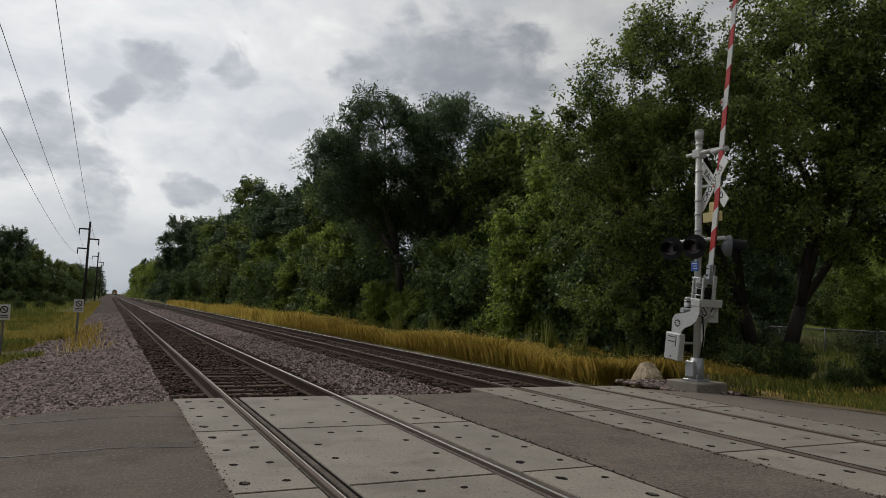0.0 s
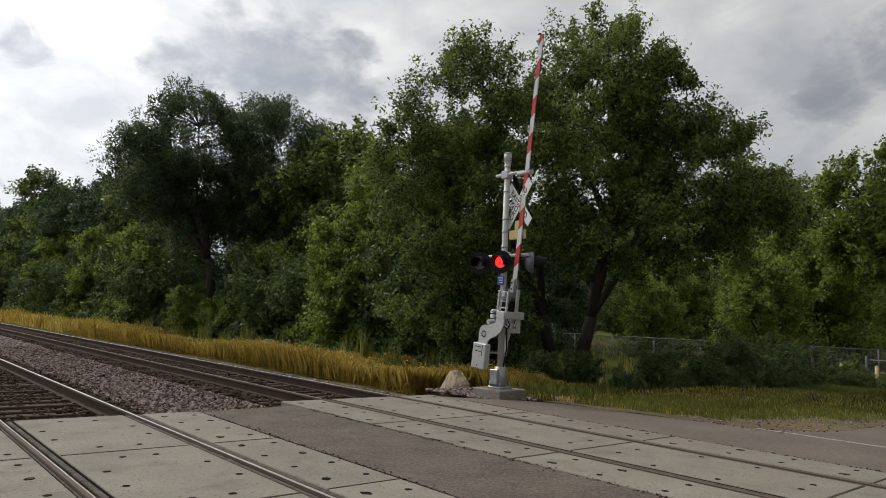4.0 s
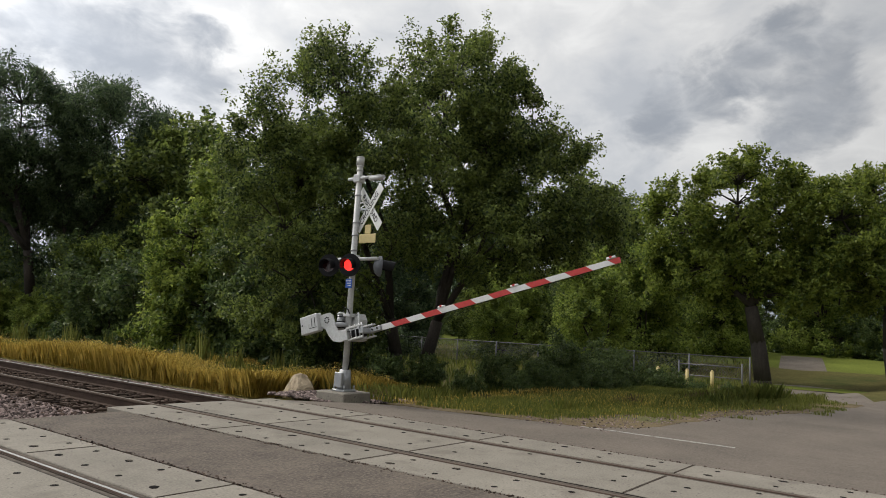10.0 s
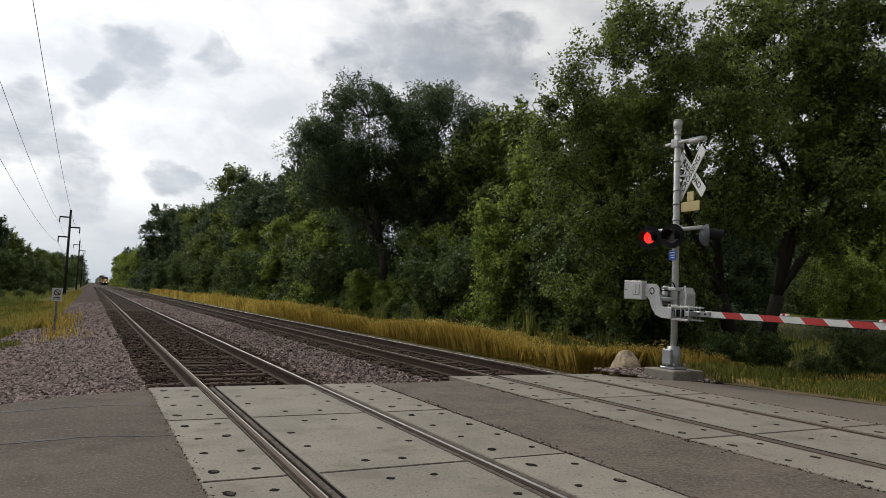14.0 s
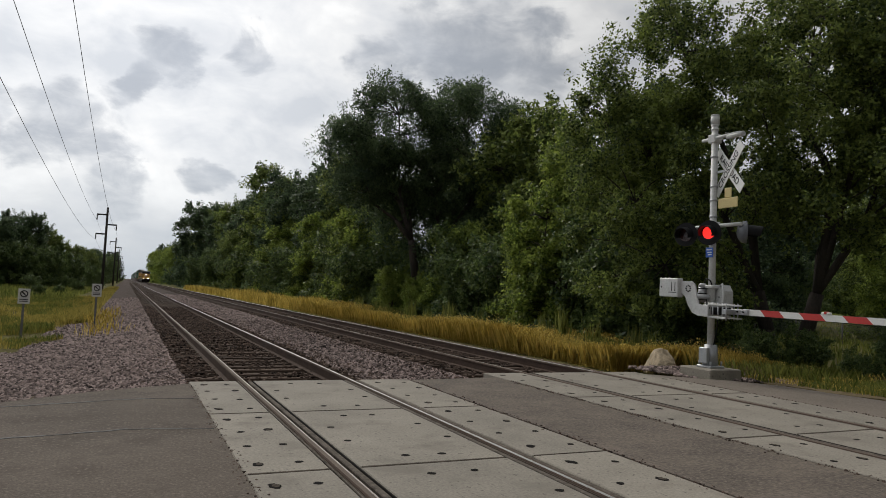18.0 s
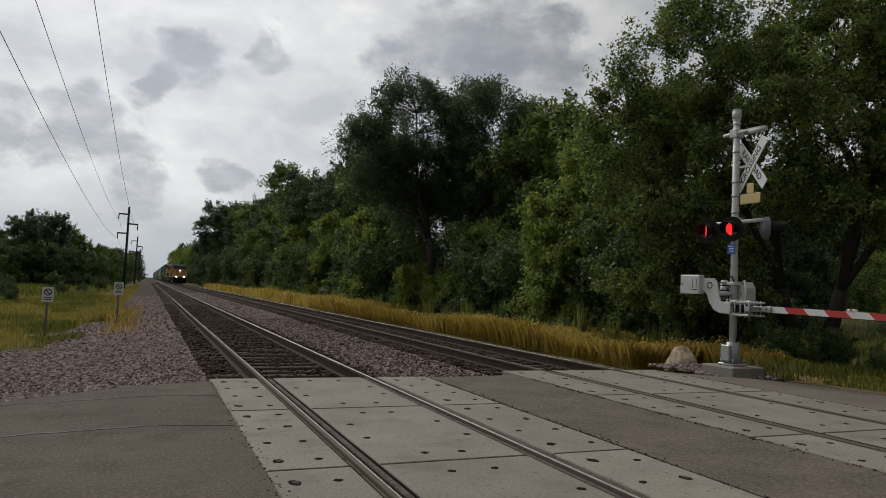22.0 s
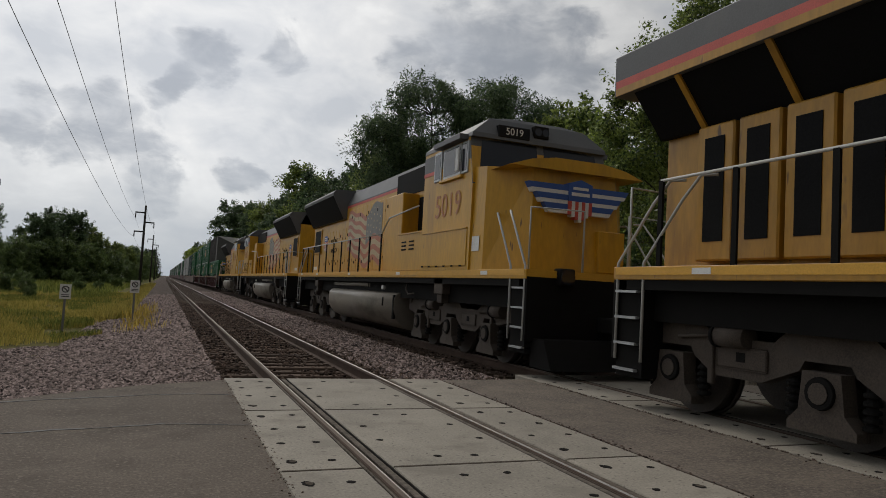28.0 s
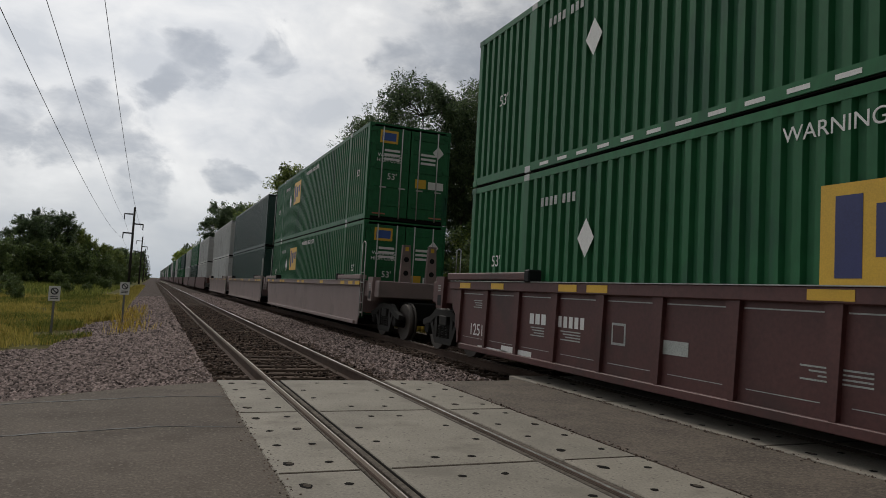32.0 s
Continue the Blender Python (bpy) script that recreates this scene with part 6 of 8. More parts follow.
def loco_truck(y0, parent, g=1.85):
    """Three axles, cast side frames with hangers, springs and brake cylinders."""
    ys = [y0, y0 + g, y0 + 2 * g]
    mid, e = y0 + g, 2 * g - 3.7
    fr = part("truck", box(-0.62, 0.62, y0 - 0.3, y0 + 4.0 + e, 0.55, 1.05, 0.03), M["under"], parent, "three-axle truck")
    for y in ys:
        wheelset(y, 0.53, fr)
    for s in (-1, 1):
        x0, x1 = span(s, 1.00, 1.16)
        out = [(y0 - 0.85, 0.78), (y0 - 0.85, 1.02), (y0 - 0.25, 1.04)]
        for k in range(2):
            c = ys[k] + g / 2
            out += [(c - 0.55, 1.06), (c - 0.40, 0.94), (c + 0.40, 0.94), (c + 0.55, 1.06)]
        out += [(y0 + 3.95 + e, 1.04), (y0 + 4.55 + e, 1.02), (y0 + 4.55 + e, 0.78), (y0 + 4.15 + e, 0.72)]
        for y in ys[::-1]:
            out += [(y + 0.30, 0.70), (y + 0.24, 0.80), (y - 0.24, 0.80), (y - 0.30, 0.70)]
            if y > y0:
                out += [(y - 0.60, 0.52), (y - 1.25, 0.52)]
        out += [(y0 - 0.45, 0.72)]
        part("side_frame", prism(out, "x", x0, x1), M["truck_grey"], fr, "dusty deep cast side frame")
        for k in range(2):
            c = ys[k] + g / 2
            part("frame_web", box(*span(s, 1.16, 1.185), c - 0.34, c + 0.34, 0.62, 0.86, 0.02), M["truck_grey"], fr, "raised panel of the casting")
            part("frame_slot", box(*span(s, 1.183, 1.190), c - 0.06, c + 0.06, 0.70, 0.80), M["under"], fr, "dark slot in the casting")
        for y in ys:
            bm = prism([(y - 0.36, 0.16), (y - 0.36, 0.24), (y - 0.24, 0.36), (y - 0.20, 0.72), (y + 0.20, 0.72), (y + 0.24, 0.36), (y + 0.36, 0.24), (y + 0.36, 0.16)], "x", *span(s, 1.06, 1.24))
            ab = part("axle_box", bm, M["truck_grey"], fr, "wide-footed axle box")
            part("axle_cap", tube((s * 1.24, y, 0.53), (s * 1.275, y, 0.53), 0.155, 0.145, 16), M["under"], ab, "round bearing cover")
            part("cap_plate", tube((s * 1.275, y, 0.53), (s * 1.285, y, 0.53), 0.10, n=12), M["truck_grey"], ab)
            for d in (-0.40, 0.40):
                part("spring", add_spring(bmesh.new(), s * 1.10, y + d, 0.26, 0.62, 0.078), M["under"], fr, "coil spring")
        for y in (y0 - 0.45, y0 + 2.78 + e):
            part("brake_cylinder", tube((s * 1.20, y - 0.20, 0.96), (s * 1.20, y + 0.20, 0.96), 0.12, n=14), M["truck_grey"], fr)
            part("cylinder_cap", tube((s * 1.20, y + 0.20, 0.96), (s * 1.20, y + 0.24, 0.96), 0.135, n=14), M["under"], fr)
            part("brake_hanger", box(*span(s, 1.14, 1.20), y + 0.30, y + 0.38, 0.42, 0.95, 0.01), M["truck_grey"], fr)
            part("brake_rod", tube((s * 1.19, y + 0.25, 0.96), (s * 1.19, y + 0.85, 0.90), 0.022, n=6), M["truck_grey"], fr)
        part("brake_pipe", add_path(bmesh.new(), [(s * 1.2, y0 - 0.6, 1.12), (s * 1.2, y0 + 0.2, 1.16), (s * 1.2, mid - 0.5, 1.10), (s * 1.2, mid + 0.5, 1.08), (s * 1.2, mid + 0.75, 1.14), (s * 1.2, y0 + 4.2 + e, 1.14), (s * 1.2, y0 + 4.3 + e, 0.95)], 0.018), M["truck_grey"], fr)
    return fr


def emblem(parent, s, y, z, w, h, x):
    """A shield: blue head over red and white stripes, as plain shapes."""
    x0, x1 = span(s, x, x + 0.004)
    out = [(y - w / 2, z + 0.42 * h), (y - w / 2, z + 0.12 * h), (y + w / 2, z + 0.12 * h), (y + w / 2, z + 0.42 * h), (y, z + 0.5 * h)]
    sh = part("emblem", prism(out, "x", x0, x1), M["blue"], parent, "blue, white and red shield emblem")
    for k in range(7):
        ya, yb = y - w / 2 + w * k / 7, y - w / 2 + w * (k + 1) / 7
        drop = 0.5 * h - 0.12 * h * abs(k - 3) / 3
        part("emblem_stripe", box(x0, x1, ya, yb, z - drop, z + 0.12 * h), M["loco_red"] if k % 2 == 0 else M["white"], sh)
    for k in range(2):
        xa, xb = span(s, x + 0.004, x + 0.007)
        part("emblem_bar", box(xa, xb, y - w * 0.36, y + w * 0.36, z + (0.20 + 0.11 * k) * h, z + (0.25 + 0.11 * k) * h), M["white"], sh)


def flag(parent, s, y0, y1, z0, z1, x):
    """A waving flag painted on the hood: wavy stripes and a dark corner field."""
    def wave(u):
        return 0.15 * math.sin(u * 8.0 + 0.6) + 0.075 * math.sin(u * 17 + 1) - 0.10 * u
    n, rows = 22, 11
    h = (z1 - z0)
    for k in range(rows):
        bm = bmesh.new()
        lo, hi = [], []
        for i in range(n + 1):
            u = i / n
            taper = 0.72 + 0.28 * u
            yy = y0 + (y1 - y0) * (1 - u) if s else 0
            base = z0 + 0.30 * h * (1 - u) * 0.6
            a = base + h * 0.92 * taper * k / rows + wave(u)
            b = base + h * 0.92 * taper * (k + 1) / rows + wave(u)
            lo.append((yy, a))
            hi.append((yy, b))
        add_prism(bm, lo + hi[::-1], "x", *span(s, x, x + 0.003))
        part("mural_stripe", bm, M["flag_red"] if k % 2 == 0 else M["flag_white"], parent, "faded stripe of a painted waving flag" if k == 0 else "")
    lo, hi = [], []
    for i in range(9):
        u = 0.58 + 0.42 * i / 8
        yy = y0 + (y1 - y0) * (1 - u)
        base = z0 + 0.30 * h * (1 - u) * 0.6
        taper = 0.72 + 0.28 * u
        lo.append((yy, base + h * 0.92 * taper * 5 / rows + wave(u)))
        hi.append((yy, base + h * 0.92 * taper + wave(u)))
    field = part("mural_field", prism(lo + hi[::-1], "x", *span(s, x + 0.003, x + 0.006)), M["flag_blue"], parent, "dark blue field of the painted flag")
    for i in range(5):
        for j in range(4):
            u = 0.63 + 0.08 * i
            yy = y0 + (y1 - y0) * (1 - u)
            zz = z0 + h * (0.52 + 0.10 * j) + wave(u)
            part("mural_star", tube((s * (x + 0.006), yy, zz), (s * (x + 0.008), yy, zz), 0.035, n=5), M["flag_white"], field)


def stair(parent, y, s, d):
    """Corner steps with their pale grab rails; d is the way out along the line."""
    st = part("step_well", box(*span(s, 1.05, 1.46), min(y, y - d * 0.5), max(y, y - d * 0.5), 0.35, 1.40), M["under"], parent)
    for k in range(4):
        part("step", box(*span(s, 1.06, 1.52), min(y, y - d * 0.42), max(y, y - d * 0.42), 0.42 + 0.32 * k, 0.45 + 0.32 * k), M["galv"], st, "steel step")
    for dy in (0.02, 0.52):
        pts = [(s * 1.50, y - d * dy, 0.55), (s * 1.50, y - d * dy, 1.75), (s * 1.44, y - d * (dy + 0.55), 2.45), (s * 1.40, y - d * (dy + 0.80), 2.72), (s * 1.30, y - d * (dy + 0.95), 2.72)]
        part("grab_rail", add_path(bmesh.new(), pts, 0.020), M["handrail"], parent, "pale steel grab rail")
    return st


def railing(parent, ys, s, z=2.72, x=1.47):
    part("handrail", add_path(bmesh.new(), [(s * x, ys[0], z), (s * x, ys[-1], z)], 0.018), M["handrail"], parent, "pale top handrail")
    for y in ys:
        part("rail_post", box(*span(s, x - 0.015, x + 0.015), y - 0.035, y + 0.035, 1.60, z), M["under"], parent, "black handrail post")


def windows(cab, s, x, panes, z0, z1):
    for a, b in panes:
        fr = part("window", box(*span(s, x - 0.01, x + 0.025), a, b, z0, z1, 0.01), M["galv"], cab, "cab window in a metal frame")
        part("pane", box(*span(s, x + 0.02, x + 0.030), a + 0.05, b - 0.05, z0 + 0.05, z1 - 0.05), M["glass"], fr, "dark glass pane")


def doors(hood, s, x, y0, y1, z0, z1, w=0.55, mat="yellow"):
    y = y0
    k = 0
    while y + w <= y1 + 0.01:
        dr = part("hood_door", box(*span(s, x, x + 0.022), y + 0.012, y + w - 0.012, z0, z1, 0.006), M[mat], hood)
        zz = z0 + 0.22 if k % 2 else z1 - 0.30
        part("latch", box(*span(s, x + 0.022, x + 0.034), y + 0.24, y + 0.31, zz, zz + 0.09), M["under"], dr, "recessed black latch")
        for hz in (z0 + 0.3, z1 - 0.4):
            part("hinge", box(*span(s, x + 0.022, x + 0.030), y + 0.014, y + 0.034, hz, hz + 0.09), M["under"], dr)
        y += w
        k += 1


def locomotive(kind, number, label, board="", shift=0.0, lit=False):
    """Front at y = 0, rear at y = L; kind GE (wide radiator roof) or EMD (flared radiators)."""
    L = 20.95 if kind == "GE" else 20.3
    loco = thing("locomotive", label, "locomotive", group="locomotives of the train")
    ge = kind == "GE"
    # frame and walkway
    part("frame", box(-1.30, 1.30, 0.35 + shift, L - 0.35, 1.05, 1.55), M["under"], loco, "black underframe")
    part("walkway", box(-1.52, 1.52, 0.25 + shift, L - 0.25, 1.54, 1.70, 0.01), M["yellow"], loco, "walkway plate")
    for s in (-1, 1):
        part("sill_stripe", box(*span(s, 1.521, 1.528), 0.3 + shift, L - 0.3, 1.60, 1.695), M["sill_orange"], loco, "orange reflective sill stripe")
        part("sill_edge", box(*span(s, 1.35, 1.50), 0.5 + shift, L - 0.5, 1.42, 1.545), M["under"], loco)
    # nose
    up = 0.0 if ge else 0.27
    nz = 3.30 + up
    bm = bmesh.new()
    sec = [(-1.50, 2.55), (-1.50, 1.95), (-0.95, 1.15), (0.95, 1.15), (1.50, 1.95), (1.50, 2.55)]
    lo = [bm.verts.new((x, y, 1.70)) for x, y in sec]
    hi = [bm.verts.new((x * (0.98 if k in (0, 1, 4, 5) else 0.92), y + (0.18 if k in (2, 3) else 0.05), nz + (0.12 if k in (0, 5) else (0.05 if k in (1, 4) else -0.02)))) for k, (x, y) in enumerate(sec)]
    for i in range(6):
        bm.faces.new((lo[i], lo[(i + 1) % 6], hi[(i + 1) % 6], hi[i]))
    bm.faces.new(hi)
    bm.faces.new(lo[::-1])
    bmesh.ops.recalc_face_normals(bm, faces=bm.faces[:])
    nose = part("nose", bm, M["yellow"], loco, "yellow faceted nose")
    part("nose_hump", prism([(-1.42, 3.28 + up), (-1.0, 3.42 + up), (-0.5, 3.50 + up), (0.5, 3.50 + up), (1.0, 3.42 + up), (1.42, 3.28 + up)], "y", 1.18, 2.52), M["yellow"], nose, "raised top of the nose")
    for k in range(3 if not ge else 0):
        for sx in (-1, 1):
            part("wing_bar", prism([(sx * 0.20, 3.29 - 0.17 * k), (sx * (1.06 - 0.16 * k), 3.29 - 0.17 * k), (sx * (1.0 - 0.16 * k), 3.19 - 0.17 * k), (sx * 0.20, 3.19 - 0.17 * k)], "y", 1.135, 1.30), M["blue"], nose, "blue wing emblem bar")
            part("wing_gap", prism([(sx * 0.20, 3.19 - 0.17 * k), (sx * (1.0 - 0.16 * k), 3.19 - 0.17 * k), (sx * (0.96 - 0.16 * k), 3.12 - 0.17 * k), (sx * 0.20, 3.12 - 0.17 * k)], "y", 1.138, 1.30), M["white"], nose)
    ez = 2.40 + up
    part("nose_emblem", prism([(-0.25, ez + 0.34), (-0.25, ez + 0.66), (0.0, ez + 0.74), (0.25, ez + 0.66), (0.25, ez + 0.34)], "y", 1.118, 1.30), M["blue"], nose, "blue shield on the nose")
    for k in range(7):
        xa = -0.25 + 0.5 * k / 7
        part("emblem_stripe", box(xa, xa + 0.0714, 1.117, 1.30, ez - 0.03 + 0.045 * abs(k - 3), ez + 0.34), M["loco_red"] if k % 2 == 0 else M["white"], nose)
    part("emblem_bar", box(-0.19, 0.19, 1.112, 1.12, ez + 0.44, ez + 0.50), M["white"], nose)
    part("emblem_bar", box(-0.16, 0.16, 1.112, 1.12, ez + 0.55, ez + 0.60), M["white"], nose)
    part("nose_door", box(0.42, 1.0, 1.125, 1.30, 1.76, 2.52, 0.01), M["yellow"], nose, "low nose door")
    hy, hz = (1.16, 3.00) if ge else (2.62, 4.44)
    lamp = part("headlight", box(-0.17, 0.17, hy, hy + 0.18, hz, hz + 0.26, 0.02), M["under"], nose, "black headlight box")
    for sx in (-0.085, 0.085):
        part("headlight_lens", tube((sx, hy - 0.01, hz + 0.13), (sx, hy + 0.01, hz + 0.13), 0.08, n=14), M["lamp_glow" if lit else "glass"], lamp, "lit headlight" if lit else "dark headlight")
    # cab
    cab = part("cab", prism([(2.50, 1.70), (2.50, 3.34 + 0.5 * up), (2.70, 4.24 + 0.3 * up), (5.15, 4.24 + 0.3 * up), (5.15, 1.70)], "x", -1.53, 1.53), M["yellow"], loco, "yellow crew cab")
    bm = bmesh.new()
    rings = [[bm.verts.new((sx * w, y, z)) for sx, y in ((-1, ya), (1, ya), (1, yb), (-1, yb))] for w, ya, yb, z in ((1.545, 2.60, 5.17, 4.22 + 0.3 * up), (1.52, 2.62, 5.17, 4.30 + 0.35 * up), (1.10, 2.80, 5.17, 4.47 + up), (0.60, 2.86, 5.17, 4.50 + 1.15 * up))]
    for a, b in zip(rings, rings[1:]):
        for i in range(4):
            bm.faces.new((a[i], a[(i + 1) % 4], b[(i + 1) % 4], b[i]))
    bm.faces.new(rings[-1])
    bm.faces.new(rings[0][::-1])
    part("cab_roof", bm, M["loco_grey"], cab, "grey cab roof with sloping edges")
    for s in (-1, 1):
        part("cab_top_side", prism([(2.62, 3.86), (2.69, 4.22), (5.16, 4.22), (5.16, 3.86)], "x", *span(s, 1.53, 1.538)), M["loco_grey"], cab)
        part("cab_stripe", box(*span(s, 1.53, 1.541), 4.10, 5.16, 3.79, 3.87), M["loco_red"], cab, "red stripe")
        windows(cab, s, 1.535, ((2.72, 3.02), (3.06, 3.99), (4.10, 4.50)), 3.60, 4.24)
        part("awning", prism([(2.8, 4.26), (4.2, 4.26), (4.2, 4.36), (2.8, 4.36)], "x", *span(s, 1.53, 1.72)), M["loco_grey"], cab, "grey window awning")
        part("arm_rest", box(*span(s, 1.53, 1.60), 2.95, 4.10, 3.53, 3.59, 0.01), M["yellow"], cab)
        part("cab_panel", box(*span(s, 1.53, 1.545), 2.62, 5.10, 1.78, 2.50, 0.006), M["yellow"], cab, "bolted side panel")
        for k in range(6):
            part("panel_latch", box(*span(s, 1.545, 1.556), 2.80 + 0.42 * k, 2.90 + 0.42 * k, 1.765, 1.795), M["under"], cab)
        part("panel_lip", box(*span(s, 1.53, 1.565), 2.62, 5.10, 2.50, 2.525), M["yellow"], cab)
        for y0 in ((2.98, 3.53, 4.50) if number in ("7960", "3963") else ()):
            g = part("louvre", box(*span(s, 1.545, 1.552), y0, y0 + 0.45, 1.88, 2.43), M["under"], cab, "slatted air louvre")
            for k in range(11):
                part("louvre_slat", box(*span(s, 1.550, 1.566), y0 + 0.015, y0 + 0.435, 1.890 + 0.048 * k, 1.918 + 0.048 * k), M["yellow"], g)
        part("white_patch", box(*span(s, 1.502, 1.506), 2.12, 2.44, 2.05, 2.33), M["white"], cab, "white notice patch")
        label_text("cab_number", number, 0.70, pose(s * 1.540, 3.68, 3.02, 90, 0, s * 90), M["num_red"] if ge else M["num_faded"], cab, "red road number" if ge else "faded road number")
        part("mirror", box(*span(s, 1.60, 1.64), 3.02, 3.16, 3.66, 4.12, 0.01), M["white"], cab, "pale wind deflector")
    for sx in (-1, 1):
        wsd = part("windshield", prism([(sx * 0.08, 3.50 + 0.4 * up), (sx * 1.38, 3.50 + 0.3 * up), (sx * 1.30, 4.12 + 0.5 * up), (sx * 0.08, 4.14 + 0.8 * up)], "y", -0.015, 0.015), M["glass"], cab, "dark windshield pane")
        wsd.matrix_local = Matrix.Translation((0, 2.585, 3.8)) @ Matrix.Rotation(math.radians(-12.9), 4, "X") @ Matrix.Translation((0, 0, -3.8))
    part("cab_brow", prism([(2.505, 3.36), (2.495, 3.36), (2.690, 4.22 + 0.3 * up), (2.700, 4.22 + 0.3 * up)], "x", -1.535, 1.535), M["loco_grey"], cab, "dark grey cab front")
    if board:
        nb = part("number_board", box(-0.98, -0.28, 2.60, 2.85, 4.36, 4.60, 0.01), M["black"], cab, "black number board")
        label_text("board_number", board, 0.20, pose(-0.63, 2.597, 4.48, 90, 0, 0), M["white"], nb)
    # long hood
    hx = 0.97
    zt = 4.02 + 0.7 * up
    hr = L - 0.55
    bm = prism([(-hx, 1.70), (hx, 1.70), (hx, zt - 0.12), (hx - 0.22, zt + 0.36), (-hx + 0.22, zt + 0.36), (-hx, zt - 0.12)], "y", 5.15 + shift, hr)
    hood = part("hood", bm, M["yellow"], loco, "yellow engine hood")
    part("hood_roof", prism([(-hx - 0.004, zt - 0.14), (-hx - 0.004, zt - 0.10), (-hx + 0.22, zt + 0.375), (hx - 0.22, zt + 0.375), (hx + 0.004, zt - 0.10), (hx + 0.004, zt - 0.14)], "y", 5.15 + shift, hr), M["loco_grey"], hood, "grey hood roof")
    for s in (-1, 1):
        part("hood_stripe", box(*span(s, hx, hx + 0.006), 5.2, hr, zt - 0.22, zt - 0.14), M["loco_red"], hood, "red stripe under the roof")
        if ge:
            # wide equipment body behind the cab
            wb = part("equipment_cab", prism([(s * 0.95, 1.70), (s * 1.46, 1.70), (s * 1.46, 3.55), (s * 1.40, 4.30), (s * 0.95, 4.44)], "y", 5.15, 8.05), M["yellow"], hood, "wide equipment cabin")
            part("equipment_top", prism([(s * 1.463, 3.60), (s * 1.468, 3.60), (s * 1.405, 4.33), (s * 0.95, 4.46), (s * 0.95, 4.44), (s * 1.40, 4.31)], "y", 5.16, 8.05), M["loco_grey"], wb)
            part("equipment_stripe", box(*span(s, 1.46, 1.472), 5.16, 8.05, 3.58, 3.67), M["loco_red"], wb)
            doors(wb, s, 1.46, 5.22, 8.0, 2.46, 3.50, 0.925)
            lp = part("lower_panel", box(*span(s, 1.30, 1.484), 4.95, 8.60, 1.73, 2.42, 0.008), M["yellow"], wb, "bolted lower panel stained orange-brown")
            for k in range(9):
                for z in (1.79, 2.36):
                    part("bolt", tube((s * 1.484, 5.05 + 0.43 * k, z), (s * 1.494, 5.05 + 0.43 * k, z), 0.018, n=6), M["under"], lp)
            ic = part("intake_cover", box(*span(s, 0.80, 1.20), 8.95, 10.10, 3.80, 4.40, 0.02), M["loco_grey"], wb, "grey intake housing")
            part("intake_grille", box(*span(s, 1.20, 1.21), 9.05, 10.02, 3.90, 4.34), M["grille"], ic, "black intake grille")
            doors(hood, s, hx, 8.15, 10.6, 1.80, 3.70, 0.49)
            for y in (6.3,):
                part("vent", box(*span(s, 1.40, 1.475), y, y + 0.75, 3.72, 4.18), M["grille"], wb, "black grille")
            for y in (5.44, 6.76):
                g = part("small_louvre", box(*span(s, 1.482, 1.488), y, y + 0.42, 2.05, 2.30), M["under"], wb)
                for k in range(4):
                    part("louvre_slat", box(*span(s, 1.486, 1.50), y + 0.01, y + 0.41, 2.07 + 0.06 * k, 2.10 + 0.06 * k), M["yellow"], g)
            label_text("slogan", "BUILDING AMERICA", 0.215, pose(s * 1.487, 6.80, 2.90, 90, 0, s * 90), M["under"], wb, "dark slogan lettering")
            emblem(wb, s, 5.40, 2.93, 0.52, 0.66, 1.486)
            doors(hood, s, hx, 10.7, 15.2, 1.80, 3.75, 0.50)
            flag(hood, s, 11.0, 15.0, 2.15, 3.75, hx + 0.024)
            for y in [15.4 + 0.62 * k for k in range(7)]:
                if y + 0.6 < hr:
                    d = part("radiator_door", box(*span(s, hx, hx + 0.18), y, y + 0.56, 1.78, 3.35, 0.02), M["yellow"], hood, "deep door beside a radiator slot")
                    part("slot_grille", box(*span(s, hx + 0.18, hx + 0.19), y + 0.13, y + 0.43, 2.0, 3.2), M["grille"], d, "black slot")
        else:
            doors(hood, s, hx, 8.15, 13.65, 1.80, 3.88, 0.50)
            doors(hood, s, hx, 13.7, 17.7, 1.80, 3.30, 0.50)
            part("blower_duct", box(*span(s, hx, 1.40), 7.0 + shift, 8.1 + shift, 1.70, 3.70, 0.02), M["yellow"], hood, "yellow blower housing")
            part("inertial_grille", box(*span(s, hx - 0.02, hx + 0.03), 5.3 + shift, 8.7 + shift / 2, 3.76, 4.38), M["grille"], hood, "black intake grille")
            cb = part("step_box", box(*span(s, hx, 1.49), 5.17 + shift, 6.95 + shift, 1.70, 2.62, 0.02), M["yellow"], hood, "low yellow equipment box behind the cab")
            for y in (5.75 + shift, 6.30 + shift):
                for k in range(3):
                    part("louvre_slat", box(*span(s, 1.49, 1.505), y, y + 0.32, 2.20 + 0.09 * k, 2.235 + 0.09 * k), M["under"], cb)
            part("box_lip", box(*span(s, 1.49, 1.515), 5.17 + shift, 6.95 + shift, 2.59, 2.62), M["yellow"], cb)
            # thin black sheet on the hood paints the shade of a recess
            part("intake_recess", box(*span(s, hx, hx + 0.012), 5.2 + shift, 6.95 + shift, 2.66, 3.60), M["grille"], hood, "black sheet painted as the shaded recess behind the cab")
            flag(hood, s, 9.9, 13.9, 1.95, 4.0, hx + 0.024)
            for zz, word in ((2.90, "BUILDING"), (2.55, "AMERICA")):
                label_text("slogan", word, 0.24, pose(s * (hx + 0.026), 15.93, zz, 90, 0, s * 90), M["under"], hood, "dark slogan lettering")
            emblem(hood, s, 17.37, 2.87, 0.56, 0.66, hx + 0.024)
